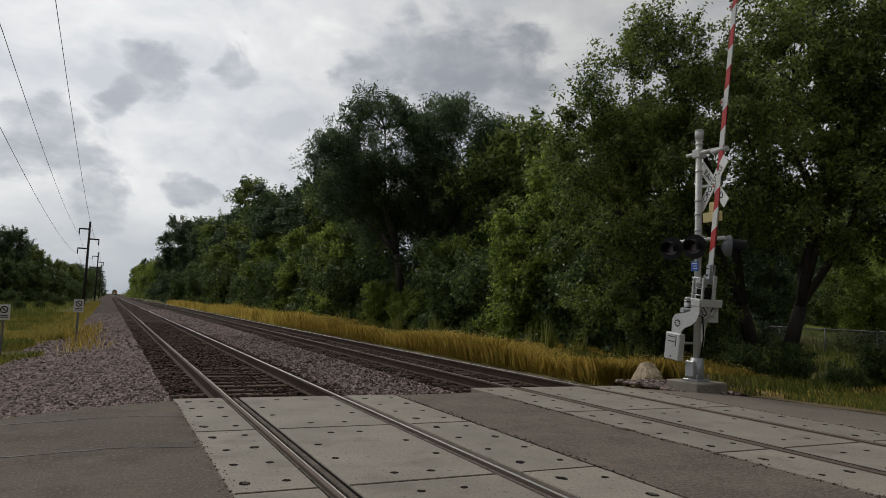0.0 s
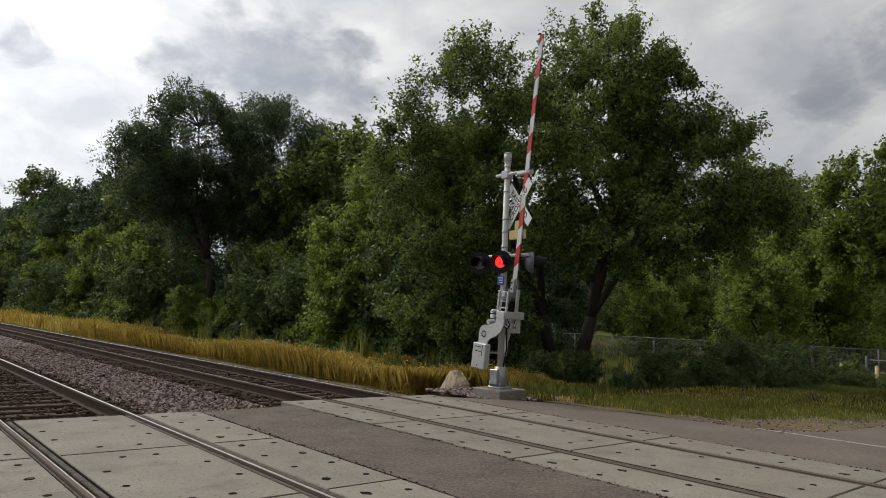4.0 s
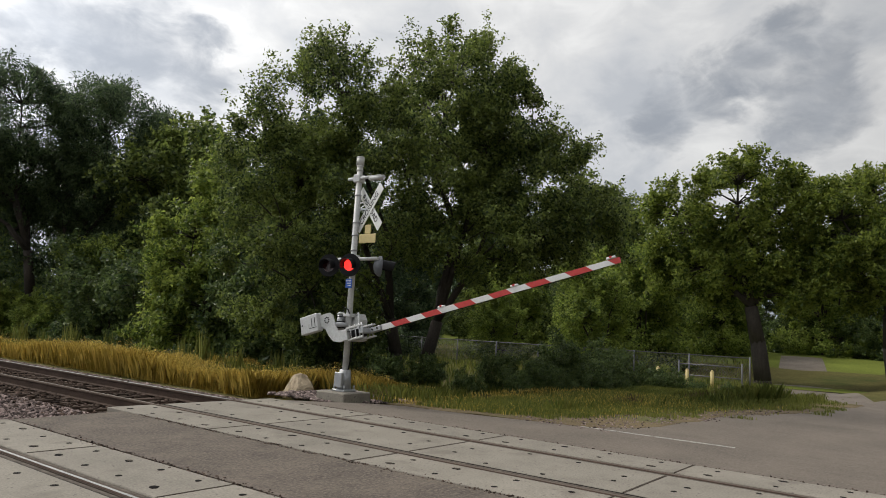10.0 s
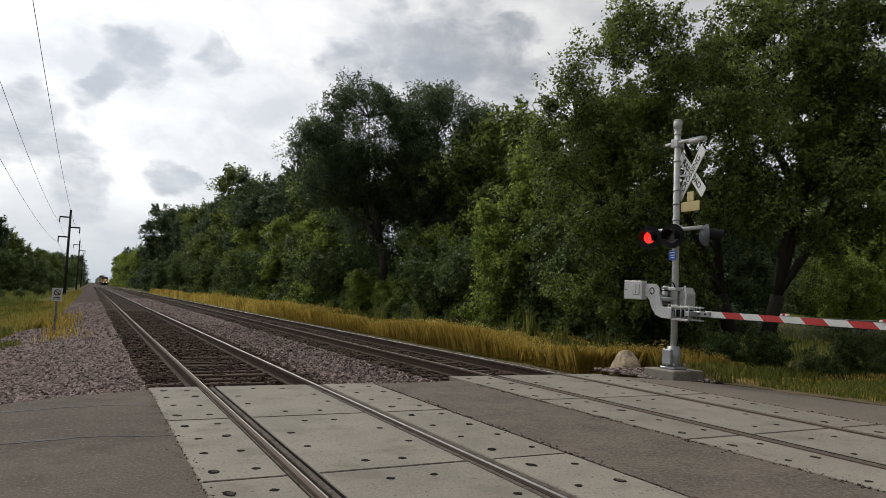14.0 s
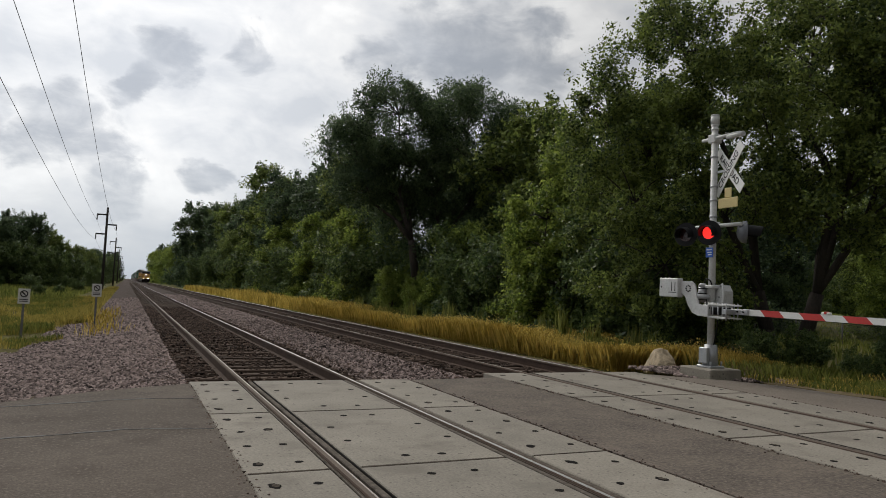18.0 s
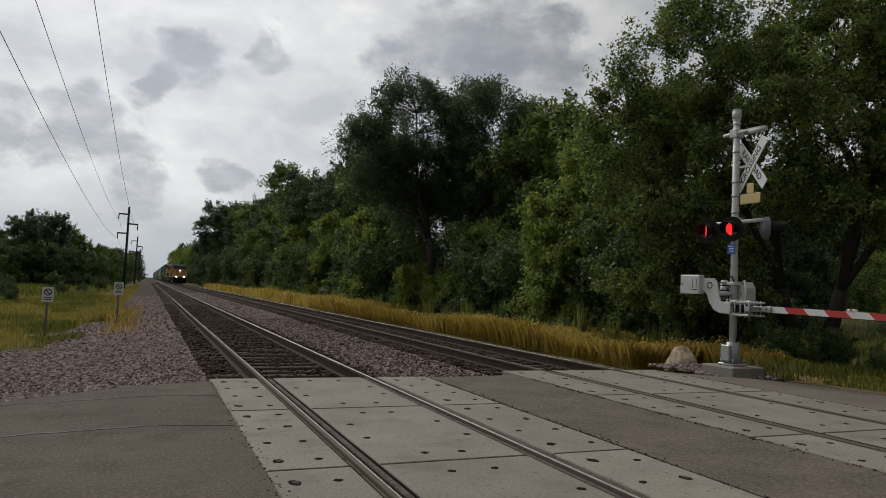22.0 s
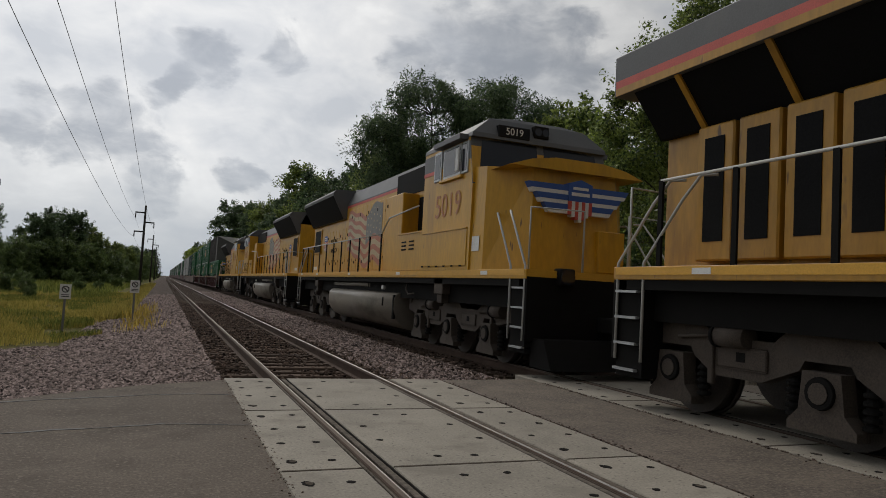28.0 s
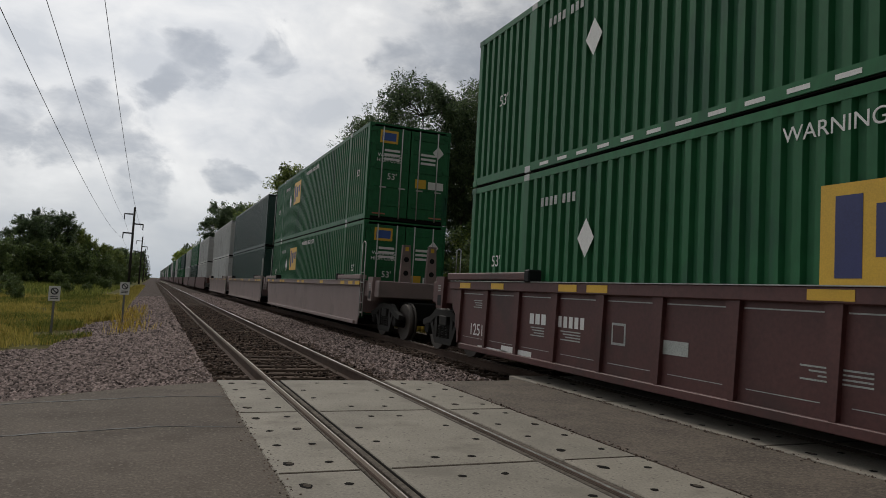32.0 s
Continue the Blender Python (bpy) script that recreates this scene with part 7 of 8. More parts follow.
            fh = part("hatch_frame", box(*span(s, hx - 0.01, hx + 0.04), 18.22, 19.45, 2.50, 3.50, 0.01), M["yellow"], hood, "framed hatch")
            part("hatch_mesh", box(*span(s, hx + 0.04, hx + 0.045), 18.30, 19.37, 2.57, 3.44), M["grille"], fh, "black mesh hatch")
            part("white_notice", box(*span(s, hx + 0.002, hx + 0.006), 18.88, 19.50, 1.86, 1.99), M["white"], hood, "white notice plate")
    # radiators
    if ge:
        rad = part("radiator_roof", box(-1.56, 1.56, 14.9, L - 0.15, 3.92, 4.46, 0.02), M["loco_grey"], hood, "overhanging radiator roof box")
        for s in (-1, 1):
            part("radiator_stripe", box(*span(s, 1.56, 1.566), 14.95, L - 0.2, 4.02, 4.12), M["loco_red"], rad, "red stripe")
            part("radiator_base", box(*span(s, 1.56, 1.567), 14.95, L - 0.2, 3.925, 4.02), M["yellow"], rad)
            part("radiator_core", prism([(s * 0.98, 3.36), (s * 1.06, 3.36), (s * 1.50, 3.915), (s * 0.98, 3.915)], "y", 15.4, L - 0.5), M["grille"], rad, "black radiator core")
            for y in (15.4, 16.9, 18.3, 19.6):
                part("core_strut", prism([(s * 1.05, 3.35), (s * 1.09, 3.35), (s * 1.54, 3.92), (s * 1.46, 3.92)], "y", y, y + 0.08), M["yellow"], rad)
    else:
        for s in (-1, 1):
            rad = part("radiator", prism([(s * 0.80, 3.62), (s * 1.08, 3.62), (s * 1.50, 4.42), (s * 1.52, 4.52), (s * 1.40, 4.64), (s * 0.70, 4.66)], "y", 14.3, 19.7), M["loco_grey"], hood, "flared radiator housing")
            part("radiator_core", prism([(s * 1.085, 3.62), (s * 1.09, 3.615), (s * 1.51, 4.415), (s * 1.505, 4.42)], "y", 14.35, 19.65), M["grille"], rad, "black radiator grille")
        for y in (14.6, 16.2, 17.8):
            part("roof_fan", tube((0, y, 4.54), (0, y, 4.72), 0.65, n=20), M["loco_grey"], hood, "round roof fan")
    label_text("hood_number", number, 0.26, pose(0, hr + 0.006, 3.46, 90, 0, 180), M["num_red"], hood, "red road number")
    part("exhaust", box(-0.35, 0.35, 10.8, 11.7, zt + 0.33, zt + 0.50, 0.03), M["under"], hood, "sooty exhaust stack")
    # fuel tank, air reservoirs
    t0, t1 = (6.22, 9.17) if ge else (6.9, 14.2)
    bm = prism([(sx * x, z) for sx, row in ((-1, 1), (1, -1)) for x, z in ([(0.86 + 0.60 * math.sin(k * math.pi / 24), 0.82 - 0.60 * math.cos(k * math.pi / 24)) for k in range(13)] + [(1.26 + 0.20 * math.cos(k * math.pi / 12), 0.97 + 0.20 * math.sin(k * math.pi / 12)) for k in range(7)])[::row]], "y", t0, t1)
    for f in bm.faces:
        f.smooth = len(f.verts) == 4
    tank = part("fuel_tank", bm, M["tank"], loco, "dusty silver fuel tank")
    for s in (-1, 1):
        part("tank_strap", box(*span(s, 1.40, 1.475), t0 + 0.02, t0 + 0.10, 0.5, 1.1), M["under"], tank)
        part("fuel_filler", box(*span(s, 1.46, 1.485), t0 + 0.9, t0 + 0.98, 0.80, 1.02, 0.01), M["under"], tank, "dark sight glass")
        for ya, yb, z, r in (((9.52, 11.77, 1.06, 0.27), (12.08, 14.41, 1.06, 0.27)) if ge else ((9.7, 14.2, 1.33, 0.15),)):
            ar = part("air_reservoir", tube((s * 1.16, ya, z), (s * 1.16, yb, z), r, n=20), M["tank"], loco, "silver air reservoir")
            for ye in (ya + 0.12, yb - 0.12):
                part("strap", tube((s * 1.16, ye - 0.02, z), (s * 1.16, ye + 0.02, z), r + 0.012, n=20), M["under"], ar)
    if ge:
        part("low_tank", prism([(-1.22, 0.26), (-1.40, 0.42), (-1.42, 0.76), (1.42, 0.76), (1.40, 0.42), (1.22, 0.26)], "y", 9.17, 15.26), M["tank"], tank, "lower step of the tank")
        part("tank_end", box(-1.40, 1.40, 14.55, 15.24, 0.76, 1.15, 0.03), M["tank"], tank)
    # running gear
    loco_truck(2.2 + shift, loco)
    loco_truck(15.9 if ge else L - 5.9, loco, 2.0 if ge else 1.85)
    # ends
    for y, d in ((0.30 + shift, -1), (L - 0.30, 1)):
        part("end_plate", box(-1.5, 1.5, min(y, y + d * 0.06), max(y, y + d * 0.06), 0.55, 1.58), M["under"], loco, "black end plate")
        part("end_stripe", box(-1.5, 1.5, min(y + d * 0.06, y + d * 0.066), max(y + d * 0.06, y + d * 0.066), 1.58, 1.70), M["sill_orange"], loco)
        cp = part("coupler", box(-0.14, 0.14, min(y, y + d * 1.45), max(y, y + d * 1.45), 0.72, 0.98, 0.03), M["under"], loco, "black coupler")
        part("air_hose", add_path(bmesh.new(), [(0.4, y + d * 0.06, 0.95), (0.42, y + d * 0.45, 0.62), (0.35, y + d * 0.9, 0.48), (0.25, y + d * 1.2, 0.55)], 0.028), M["black"], cp)
        for s in (-1, 1):
            stair(loco, y, s, d)
            part("end_rail", add_path(bmesh.new(), [(s * 1.40, y - d * 0.10, 1.70), (s * 1.40, y - d * 0.10, 2.72), (s * 0.45, y + d * 0.02, 2.72), (s * 0.45, y + d * 0.02, 1.70)], 0.018), M["handrail"], loco)
    pl = part("plow", prism([(0.05, 0.15), (-0.35, 0.15), (-0.10, 0.60), (0.30, 0.60), (0.30, 0.15)], "x", -1.35, 1.35), M["under"], loco, "black snow plow")
    ditch = []
    for s in (-1, 1):
        dl = part("ditch_light", box(s * 0.82 - 0.14, s * 0.82 + 0.14, 0.12, 0.34, 1.46, 1.74, 0.02), M["under"], loco, "ditch light")
        part("ditch_lens", tube((s * 0.82, 0.105, 1.60), (s * 0.82, 0.125, 1.60), 0.13, n=14), M["lamp_glow" if lit else "glass"], dl, "lit ditch light" if lit else "")
        ditch.append(dl)
    for s in (-1, 1):
        if ge:
            railing(loco, [10.7 + 1.15 * k for k in range(9)], s)
            part("upper_rail", add_path(bmesh.new(), [(s * 1.47, 10.7, 2.72), (s * 1.48, 9.15, 2.72), (s * 1.53, 8.65, 3.40), (s * 1.53, 5.1, 3.40)], 0.018), M["handrail"], loco, "raised handrail along the cabin")
            for y in (8.5, 7.7, 6.45):
                part("rail_post", box(*span(s, 1.50, 1.53), y - 0.05, y + 0.05, 2.10, 3.40, 0.03), M["under"], loco)
        else:
            railing(loco, [8.3 + 1.12 * k for k in range(11)], s)
            part("upper_rail", add_path(bmesh.new(), [(s * 1.47, 8.3, 2.72), (s * 1.47, 7.7, 3.1), (s * 1.52, 5.3, 3.2)], 0.018), M["handrail"], loco)
    for y in ((3.9 + shift, 14.75) if ge else (4.05 + shift, L - 4.05)):
        for s in (-1, 1):
            pad = part("jacking_pad", box(*span(s, 1.30, 1.50), y - 0.24, y + 0.24, 1.20, 1.535, 0.015), M["truck_grey"], loco, "grey-brown jacking pad")
            part("pad_foot", box(*span(s, 1.28, 1.46), y - 0.13, y + 0.13, 1.02, 1.20, 0.01), M["truck_grey"], pad)
    for s in (-1, 1):
        for y in (1.5, 6.4, 11.2, 16.0, 19.0):
            part("sill_reflector", box(*span(s, 1.529, 1.532), y, y + 0.28, 1.605, 1.675), M["white"], loco, "white reflective patch on the sill")
        part("drain_pipe", add_path(bmesh.new(), [(s * 1.40, 6.2, 1.42), (s * 1.40, 6.2, 1.25), (s * 1.42, 6.0, 1.15), (s * 1.42, 5.6, 1.18)], 0.02), M["truck_grey"], loco)
        part("glad_hand", tube((s * 1.38, 8.0, 1.28), (s * 1.46, 8.0, 1.28), 0.06, n=10), M["white"], loco, "pale round gauge")
    for ob in [nose, cab, pl] + ditch:
        ob.matrix_local = pose(0, shift, 0)
    return loco


coupled(locomotive("GE", "7960", "yellow and grey diesel locomotive leading the freight train", lit=True), -75.1)
M["yellow"] = material("clean armour yellow enamel", (0.52, 0.275, 0.013), 0.42, vary=0.12, scale=0.8, fine_scale=14, dirt=(0.34, 0.175, 0.016), dirt_at=0.57, dirt_scale=1.2, stretch=(1, 1, 0.25), specks=(0.16, 0.085, 0.02), speck_scale=7, speck_at=0.69)
coupled(locomotive("EMD", "5019", "yellow diesel locomotive with flag mural and flared radiators", "5019", -0.15), -52.2)
coupled(locomotive("EMD", "3963", "yellow diesel locomotive running backwards, flag on hood", "", -1.30), -9.2, 0, 180)
coupled(locomotive("EMD", "8540", "weathered yellow diesel locomotive coupled before the well cars", "", -0.35), -6.8)


# ---- well cars ----
def car_truck(y, parent):
    fr = part("truck", box(-0.55, 0.55, y - 0.35, y + 0.35, 0.45, 0.95, 0.03), M["under"], parent, "two-axle truck")
    for d in (-0.89, 0.89):
        wheelset(y + d, 0.46, fr, box_mat="under")
    for s in (-1, 1):
        xs2 = span(s, 0.95, 1.08)
        bm = prism([(y - 1.18, 0.52), (y - 1.18, 0.64), (y - 0.75, 0.74), (y - 0.45, 0.90), (y + 0.45, 0.90), (y + 0.75, 0.74), (y + 1.18, 0.64), (y + 1.18, 0.52), (y + 0.72, 0.60), (y + 0.40, 0.76), (y - 0.40, 0.76), (y - 0.72, 0.60)], "x", *xs2)
        add_prism(bm, [(y - 0.72, 0.58), (y - 0.62, 0.64), (y - 0.36, 0.30), (y + 0.36, 0.30), (y + 0.62, 0.64), (y + 0.72, 0.58), (y + 0.44, 0.17), (y - 0.44, 0.17)], "x", *xs2)
        for d in (-0.42, 0.42):
            add_prism(bm, [(y + d - 0.07, 0.22), (y + d - 0.07, 0.80), (y + d + 0.07, 0.80), (y + d + 0.07, 0.22)], "x", xs2[0] + 0.005, xs2[1] - 0.005)
        part("side_frame", bm, M["car_truck"], fr, "dark cast side frame with openings")
        part("bolster_end", box(*span(s, 0.80, 1.10), y - 0.20, y + 0.20, 0.56, 0.78, 0.02), M["car_truck"], fr)
        for k in range(3):
            part("spring", add_spring(bmesh.new(), s * 1.02, y - 0.20 + 0.20 * k, 0.30, 0.57, 0.08), M["car_truck"], fr, "coil spring")


def well_car(kind, unit, label, detail=True, rear_truck=False):
    """y = 0 is where its containers begin; the well hangs between the trucks."""
    car = thing("well_car", label, "well car", group="well cars of the train")
    paint = M["maroon" if kind == "maroon" else "rose"]
    a, b = -0.48, 16.62
    for s in (-1, 1):
        sd = part("well_side", prism([(a, 1.37), (a + 0.02, 0.72), (a + 0.30, 0.24), (b - 0.55, 0.24), (b - 0.35, 0.42), (b - 0.20, 0.80), (b, 1.0), (b, 1.37)], "x", *span(s, 1.37, 1.40)), paint, car, "painted side plate of the well")
        part("top_chord", box(*span(s, 1.33, 1.48), a, b, 1.35, 1.50, 0.01), paint, car, "flanged top chord")
        part("chord_lip", box(*span(s, 1.33, 1.495), a, b, 1.501, 1.512), M["stencil"], car, "pale grey lip of the chord")
        part("bottom_chord", box(*span(s, 1.33, 1.46), a + 0.5, b - 0.5, 0.24, 0.34, 0.01), paint, car)
        for y0, y1 in ((a - 0.1, 2.02), (13.55, b + 0.1)):
            part("end_chord", box(*span(s, 1.30, 1.50), y0, y1, 1.53, 1.66, 0.015), paint, car, "raised chord at the end")
            ye = y1 if y0 < 5 else y0
            part("chord_stop", box(*span(s, 1.29, 1.53), ye - 0.08, ye + 0.08, 1.50, 1.70, 0.02), M["black"], car, "black stop block")
        if kind == "maroon":
            y = 0.46
            k = 0
            while y < 16.3:
                part("rib", prism([(y - 0.09, 1.35), (y - 0.035, 0.34), (y + 0.035, 0.34), (y + 0.09, 1.35)], "x", *span(s, 1.40, 1.455)), paint, car)
                if detail and y < 15.4:
                    part("panel_seam", box(*span(s, 1.401, 1.403), y + 0.16, y + 0.98, 0.472, 0.480), M["stencil"], car)
                    part("panel_seam", box(*span(s, 1.401, 1.404), y + 0.12, y + 1.02, 1.270, 1.284), M["stencil"], car)
                y += 1.125 if detail else 2.25
        if detail:
            for y in (-0.30, 0.45, 1.38, 4.25, 7.45, 8.35, 11.75, 12.45, 14.6, 15.9):
                part("reflector", box(*span(s, 1.48, 1.484), y - 0.23, y + 0.23, 1.375, 1.475), M["gold"], car, "yellow reflector")
            if kind == "maroon":
                for k in range(4):
                    y = (2.26, 3.28, 4.28, 5.26)[k]
                    bm = box(*span(s, 1.401, 1.405), y - 0.30, y + 0.30, 0.71, 0.76)
                    part("logo_bar", bm, M["white"], car, "white bar under a worn logo")
                    bm = prism([(y - 0.20, 0.82), (y - 0.08, 0.82), (y - 0.02, 0.91), (y + 0.20, 0.91), (y + 0.16, 0.82), (y + 0.27, 0.82), (y + 0.20, 1.06), (y - 0.26, 1.06)], "x", *span(s, 1.401, 1.405))
                    part("logo_shape", bm, M["white"], car, "white slanted logo shape")
                label_text("length_mark", "53", 0.46, pose(s * 1.403, 1.05, 0.72, 90, 0, s * 90), M["white"], car, "white stencilled 53")
                label_text("unit_mark", unit, 0.34, pose(s * 1.403, 7.35, 0.88, 90, 0, s * 90), M["white"], car)
                for zz, tx in ((1.21, "20"), (1.05, "40")):
                    label_text("spread_mark", tx, 0.15, pose(s * 1.460, 1.72, zz, 90, 0, s * 90), M["white"], car)
                for yy, tx in ((0.92, "45 48"), (0.0, "53")):
                    label_text("chord_mark", tx, 0.13, pose(s * 1.486, yy, 1.425, 90, 0, s * 90), M["white"], car, "white length figures")
                for yy, zz, tx in ((2.36, 0.63, "IL 53' 1\""), (2.36, 0.53, "IW 8' 9\"")):
                    label_text("inside_mark", tx, 0.11, pose(s * 1.403, yy, zz, 90, 0, s * 90), M["white"], car, "small white dimension lettering")
                for k, (ya, yb) in enumerate(((13.10, 13.62), (12.10, 12.80))):
                    for j in range(3 if k == 0 else 5):
                        w = (yb - ya) / (3 if k == 0 else 5)
                        part("number_bar", box(*span(s, 1.401, 1.404), ya + w * j + 0.02, ya + w * (j + 1) - 0.03, 0.86, 1.02), M["white"], car, "worn white number bar")
                part("notice_frame", box(*span(s, 1.401, 1.404), 11.22, 11.50, 0.72, 1.00), M["stencil"], car, "faint stencilled square")
                part("notice_field", box(*span(s, 1.404, 1.406), 11.25, 11.47, 0.75, 0.97), paint, car)
                part("white_notice", box(*span(s, 1.401, 1.404), 10.12, 10.56, 0.70, 0.86), M["stencil"], car, "pale notice")
                if unit == "C":
                    part("drain_brace", add_path(bmesh.new(), [(s * 1.42, 9.75, 1.24), (s * 1.44, 9.24, 0.84), (s * 1.42, 8.82, 1.24)], 0.018), M["under"], car, "dark v-shaped brace")
                part("chord_number", box(*span(s, 1.481, 1.484), 6.25, 6.95, 1.39, 1.45), M["stencil"], car, "worn number bar")
                for k in range(3):
                    part("chord_lines", box(*span(s, 1.481, 1.484), 2.06, 2.84 - 0.1 * k, 1.39 + 0.03 * k, 1.405 + 0.03 * k), M["stencil"], car)
                label_text("load_mark", "1251", 0.30, pose(s * 1.403, 15.48, 0.62, 90, 0, s * 90), M["white"], car)
                for y0, z0, w in ((-0.22, 0.86, 0.55), (-0.22, 0.62, 0.58), (1.02, 1.22, 0.30), (12.2, 0.80, 0.5), (13.15, 0.80, 0.4), (15.3, 1.15, 0.35), (8.0, 0.78, 0.7), (4.95, 0.62, 0.3)):
                    for k in range(4):
                        part("stencil_line", box(*span(s, 1.401, 1.404), y0, y0 + w * (1 - 0.13 * (k % 3)), z0 - 0.04 * k, z0 - 0.04 * k + 0.016), M["stencil"], car)
                for y0, y1, z1 in ((-0.10, 0.56, 0.44), (0.66, 1.45, 0.42), (1.60, 1.98, 0.42), (13.5, 13.95, 0.42), (14.3, 15.4, 0.36), (14.1, 14.5, 0.44)):
                    part("pale_patch", box(*span(s, 1.401, 1.404), y0, y1, 0.255, z1), M["white"], car, "worn pale patch")
        # ladder and cross-over platform at the front
        lad = part("ladder", add_path(bmesh.new(), [(s * 1.46, a - 0.1, 0.5), (s * 1.46, a - 0.1, 2.55), (s * 1.46, a - 0.25, 2.6), (s * 1.46, a - 0.4, 2.55), (s * 1.46, a - 0.4, 0.5)], 0.016), M["handrail"], car, "pale end ladder")
        for k in range(5):
            part("rung", tube((s * 1.46, a - 0.1, 0.60 + 0.28 * k), (s * 1.46, a - 0.4, 0.60 + 0.28 * k), 0.012, n=6), M["handrail"], lad)
        for y in (a - 0.75, b + 0.75):
            part("side_bolster", prism([(y - 0.16, 0.95), (y - 0.22, 1.60), (y + 0.22, 1.60), (y + 0.16, 0.95)], "x", *span(s, 1.15, 1.38)), paint, car, "end bolster casting")
    for y in (a - 0.55, b + 0.55):
        part("end_platform", box(-1.30, 1.30, y - 0.75, y + 0.75, 1.05, 1.50, 0.02), paint, car, "platform over the truck")
    for y in (a - 0.75, b + 0.75):
        for s in (-1, 1):
            bm = prism([(s * 0.22, 1.50), (s * 0.55, 1.50), (s * 0.50, 2.55), (s * 0.28, 2.55)], "y", y - 0.06, y + 0.06)
            part("end_bracket", bm, paint, car, "pierced upright bracket")
            for z in (2.14, 1.76):
                part("bracket_hole", tube((s * 0.385, y - 0.065, z), (s * 0.385, y + 0.065, z), 0.075, n=12), M["black"], car)
            part("orange_square", box(s * 0.385 - 0.05, s * 0.385 + 0.05, y - 0.066, y - 0.061, 2.38, 2.49), M["gold"], car, "orange reflective square")
            part("bolster_slot", box(*span(s, 1.378, 1.384), y - 0.09, y + 0.09, 1.00, 1.22), M["black"], car, "dark slot in the casting")
            for k in range(3):
                part("stencil_line", box(*span(s, 1.381, 1.384), y - 0.07, y + 0.07, 1.30 + 0.05 * k, 1.32 + 0.05 * k), M["stencil"], car)
    part("well_floor", box(-1.33, 1.33, a + 0.5, b - 0.5, 0.24, 0.40), M["under"], car, "floor beams of the well")
    part("end_bulkhead", box(-1.33, 1.33, a, a + 0.06, 0.6, 1.46), paint, car)
    part("end_bulkhead", box(-1.33, 1.33, b - 0.06, b, 0.6, 1.46), paint, car)
    car_truck(-1.70, car)
    if rear_truck:
        car_truck(17.80, car)
        part("coupler", box(-0.13, 0.13, 18.2, 20.3, 0.75, 0.98, 0.03), M["under"], car, "black coupler")
    return car


def far_car(label, rear_truck):
    """A well car too far back for small fittings."""
    car = thing("well_car", label, "well car", group="well cars of the train")
    paint = M["maroon"]
    for s in (-1, 1):
        part("well_side", prism([(-0.48, 1.60), (-0.38, 0.72), (0.05, 0.27), (16.05, 0.27), (16.5, 0.72), (16.62, 1.60)], "x", *span(s, 1.37, 1.45)), paint, car, "painted side plate of the well")
    part("well_floor", box(-1.36, 1.36, 0.1, 16.0, 0.28, 0.40), M["under"], car)
    for y in (-1.03, 17.17):
        part("end_platform", box(-1.30, 1.30, y - 0.8, y + 0.8, 0.95, 1.55, 0.02), paint, car, "platform over the truck")
    for y in (-1.7, 17.8) if rear_truck else (-1.7,):
        tr = part("truck", box(-1.05, 1.05, y - 1.1, y + 1.1, 0.35, 0.85, 0.1), M["under"], car, "two-axle truck")
        for d in (-0.89, 0.89):
            part("wheelset", tube((-0.83, y + d, 0.46), (0.83, y + d, 0.46), 0.46, n=14), M["wheel"], tr)
    return car


# ---- containers ----
CL, CW, CH = 16.15, 1.30, 2.89


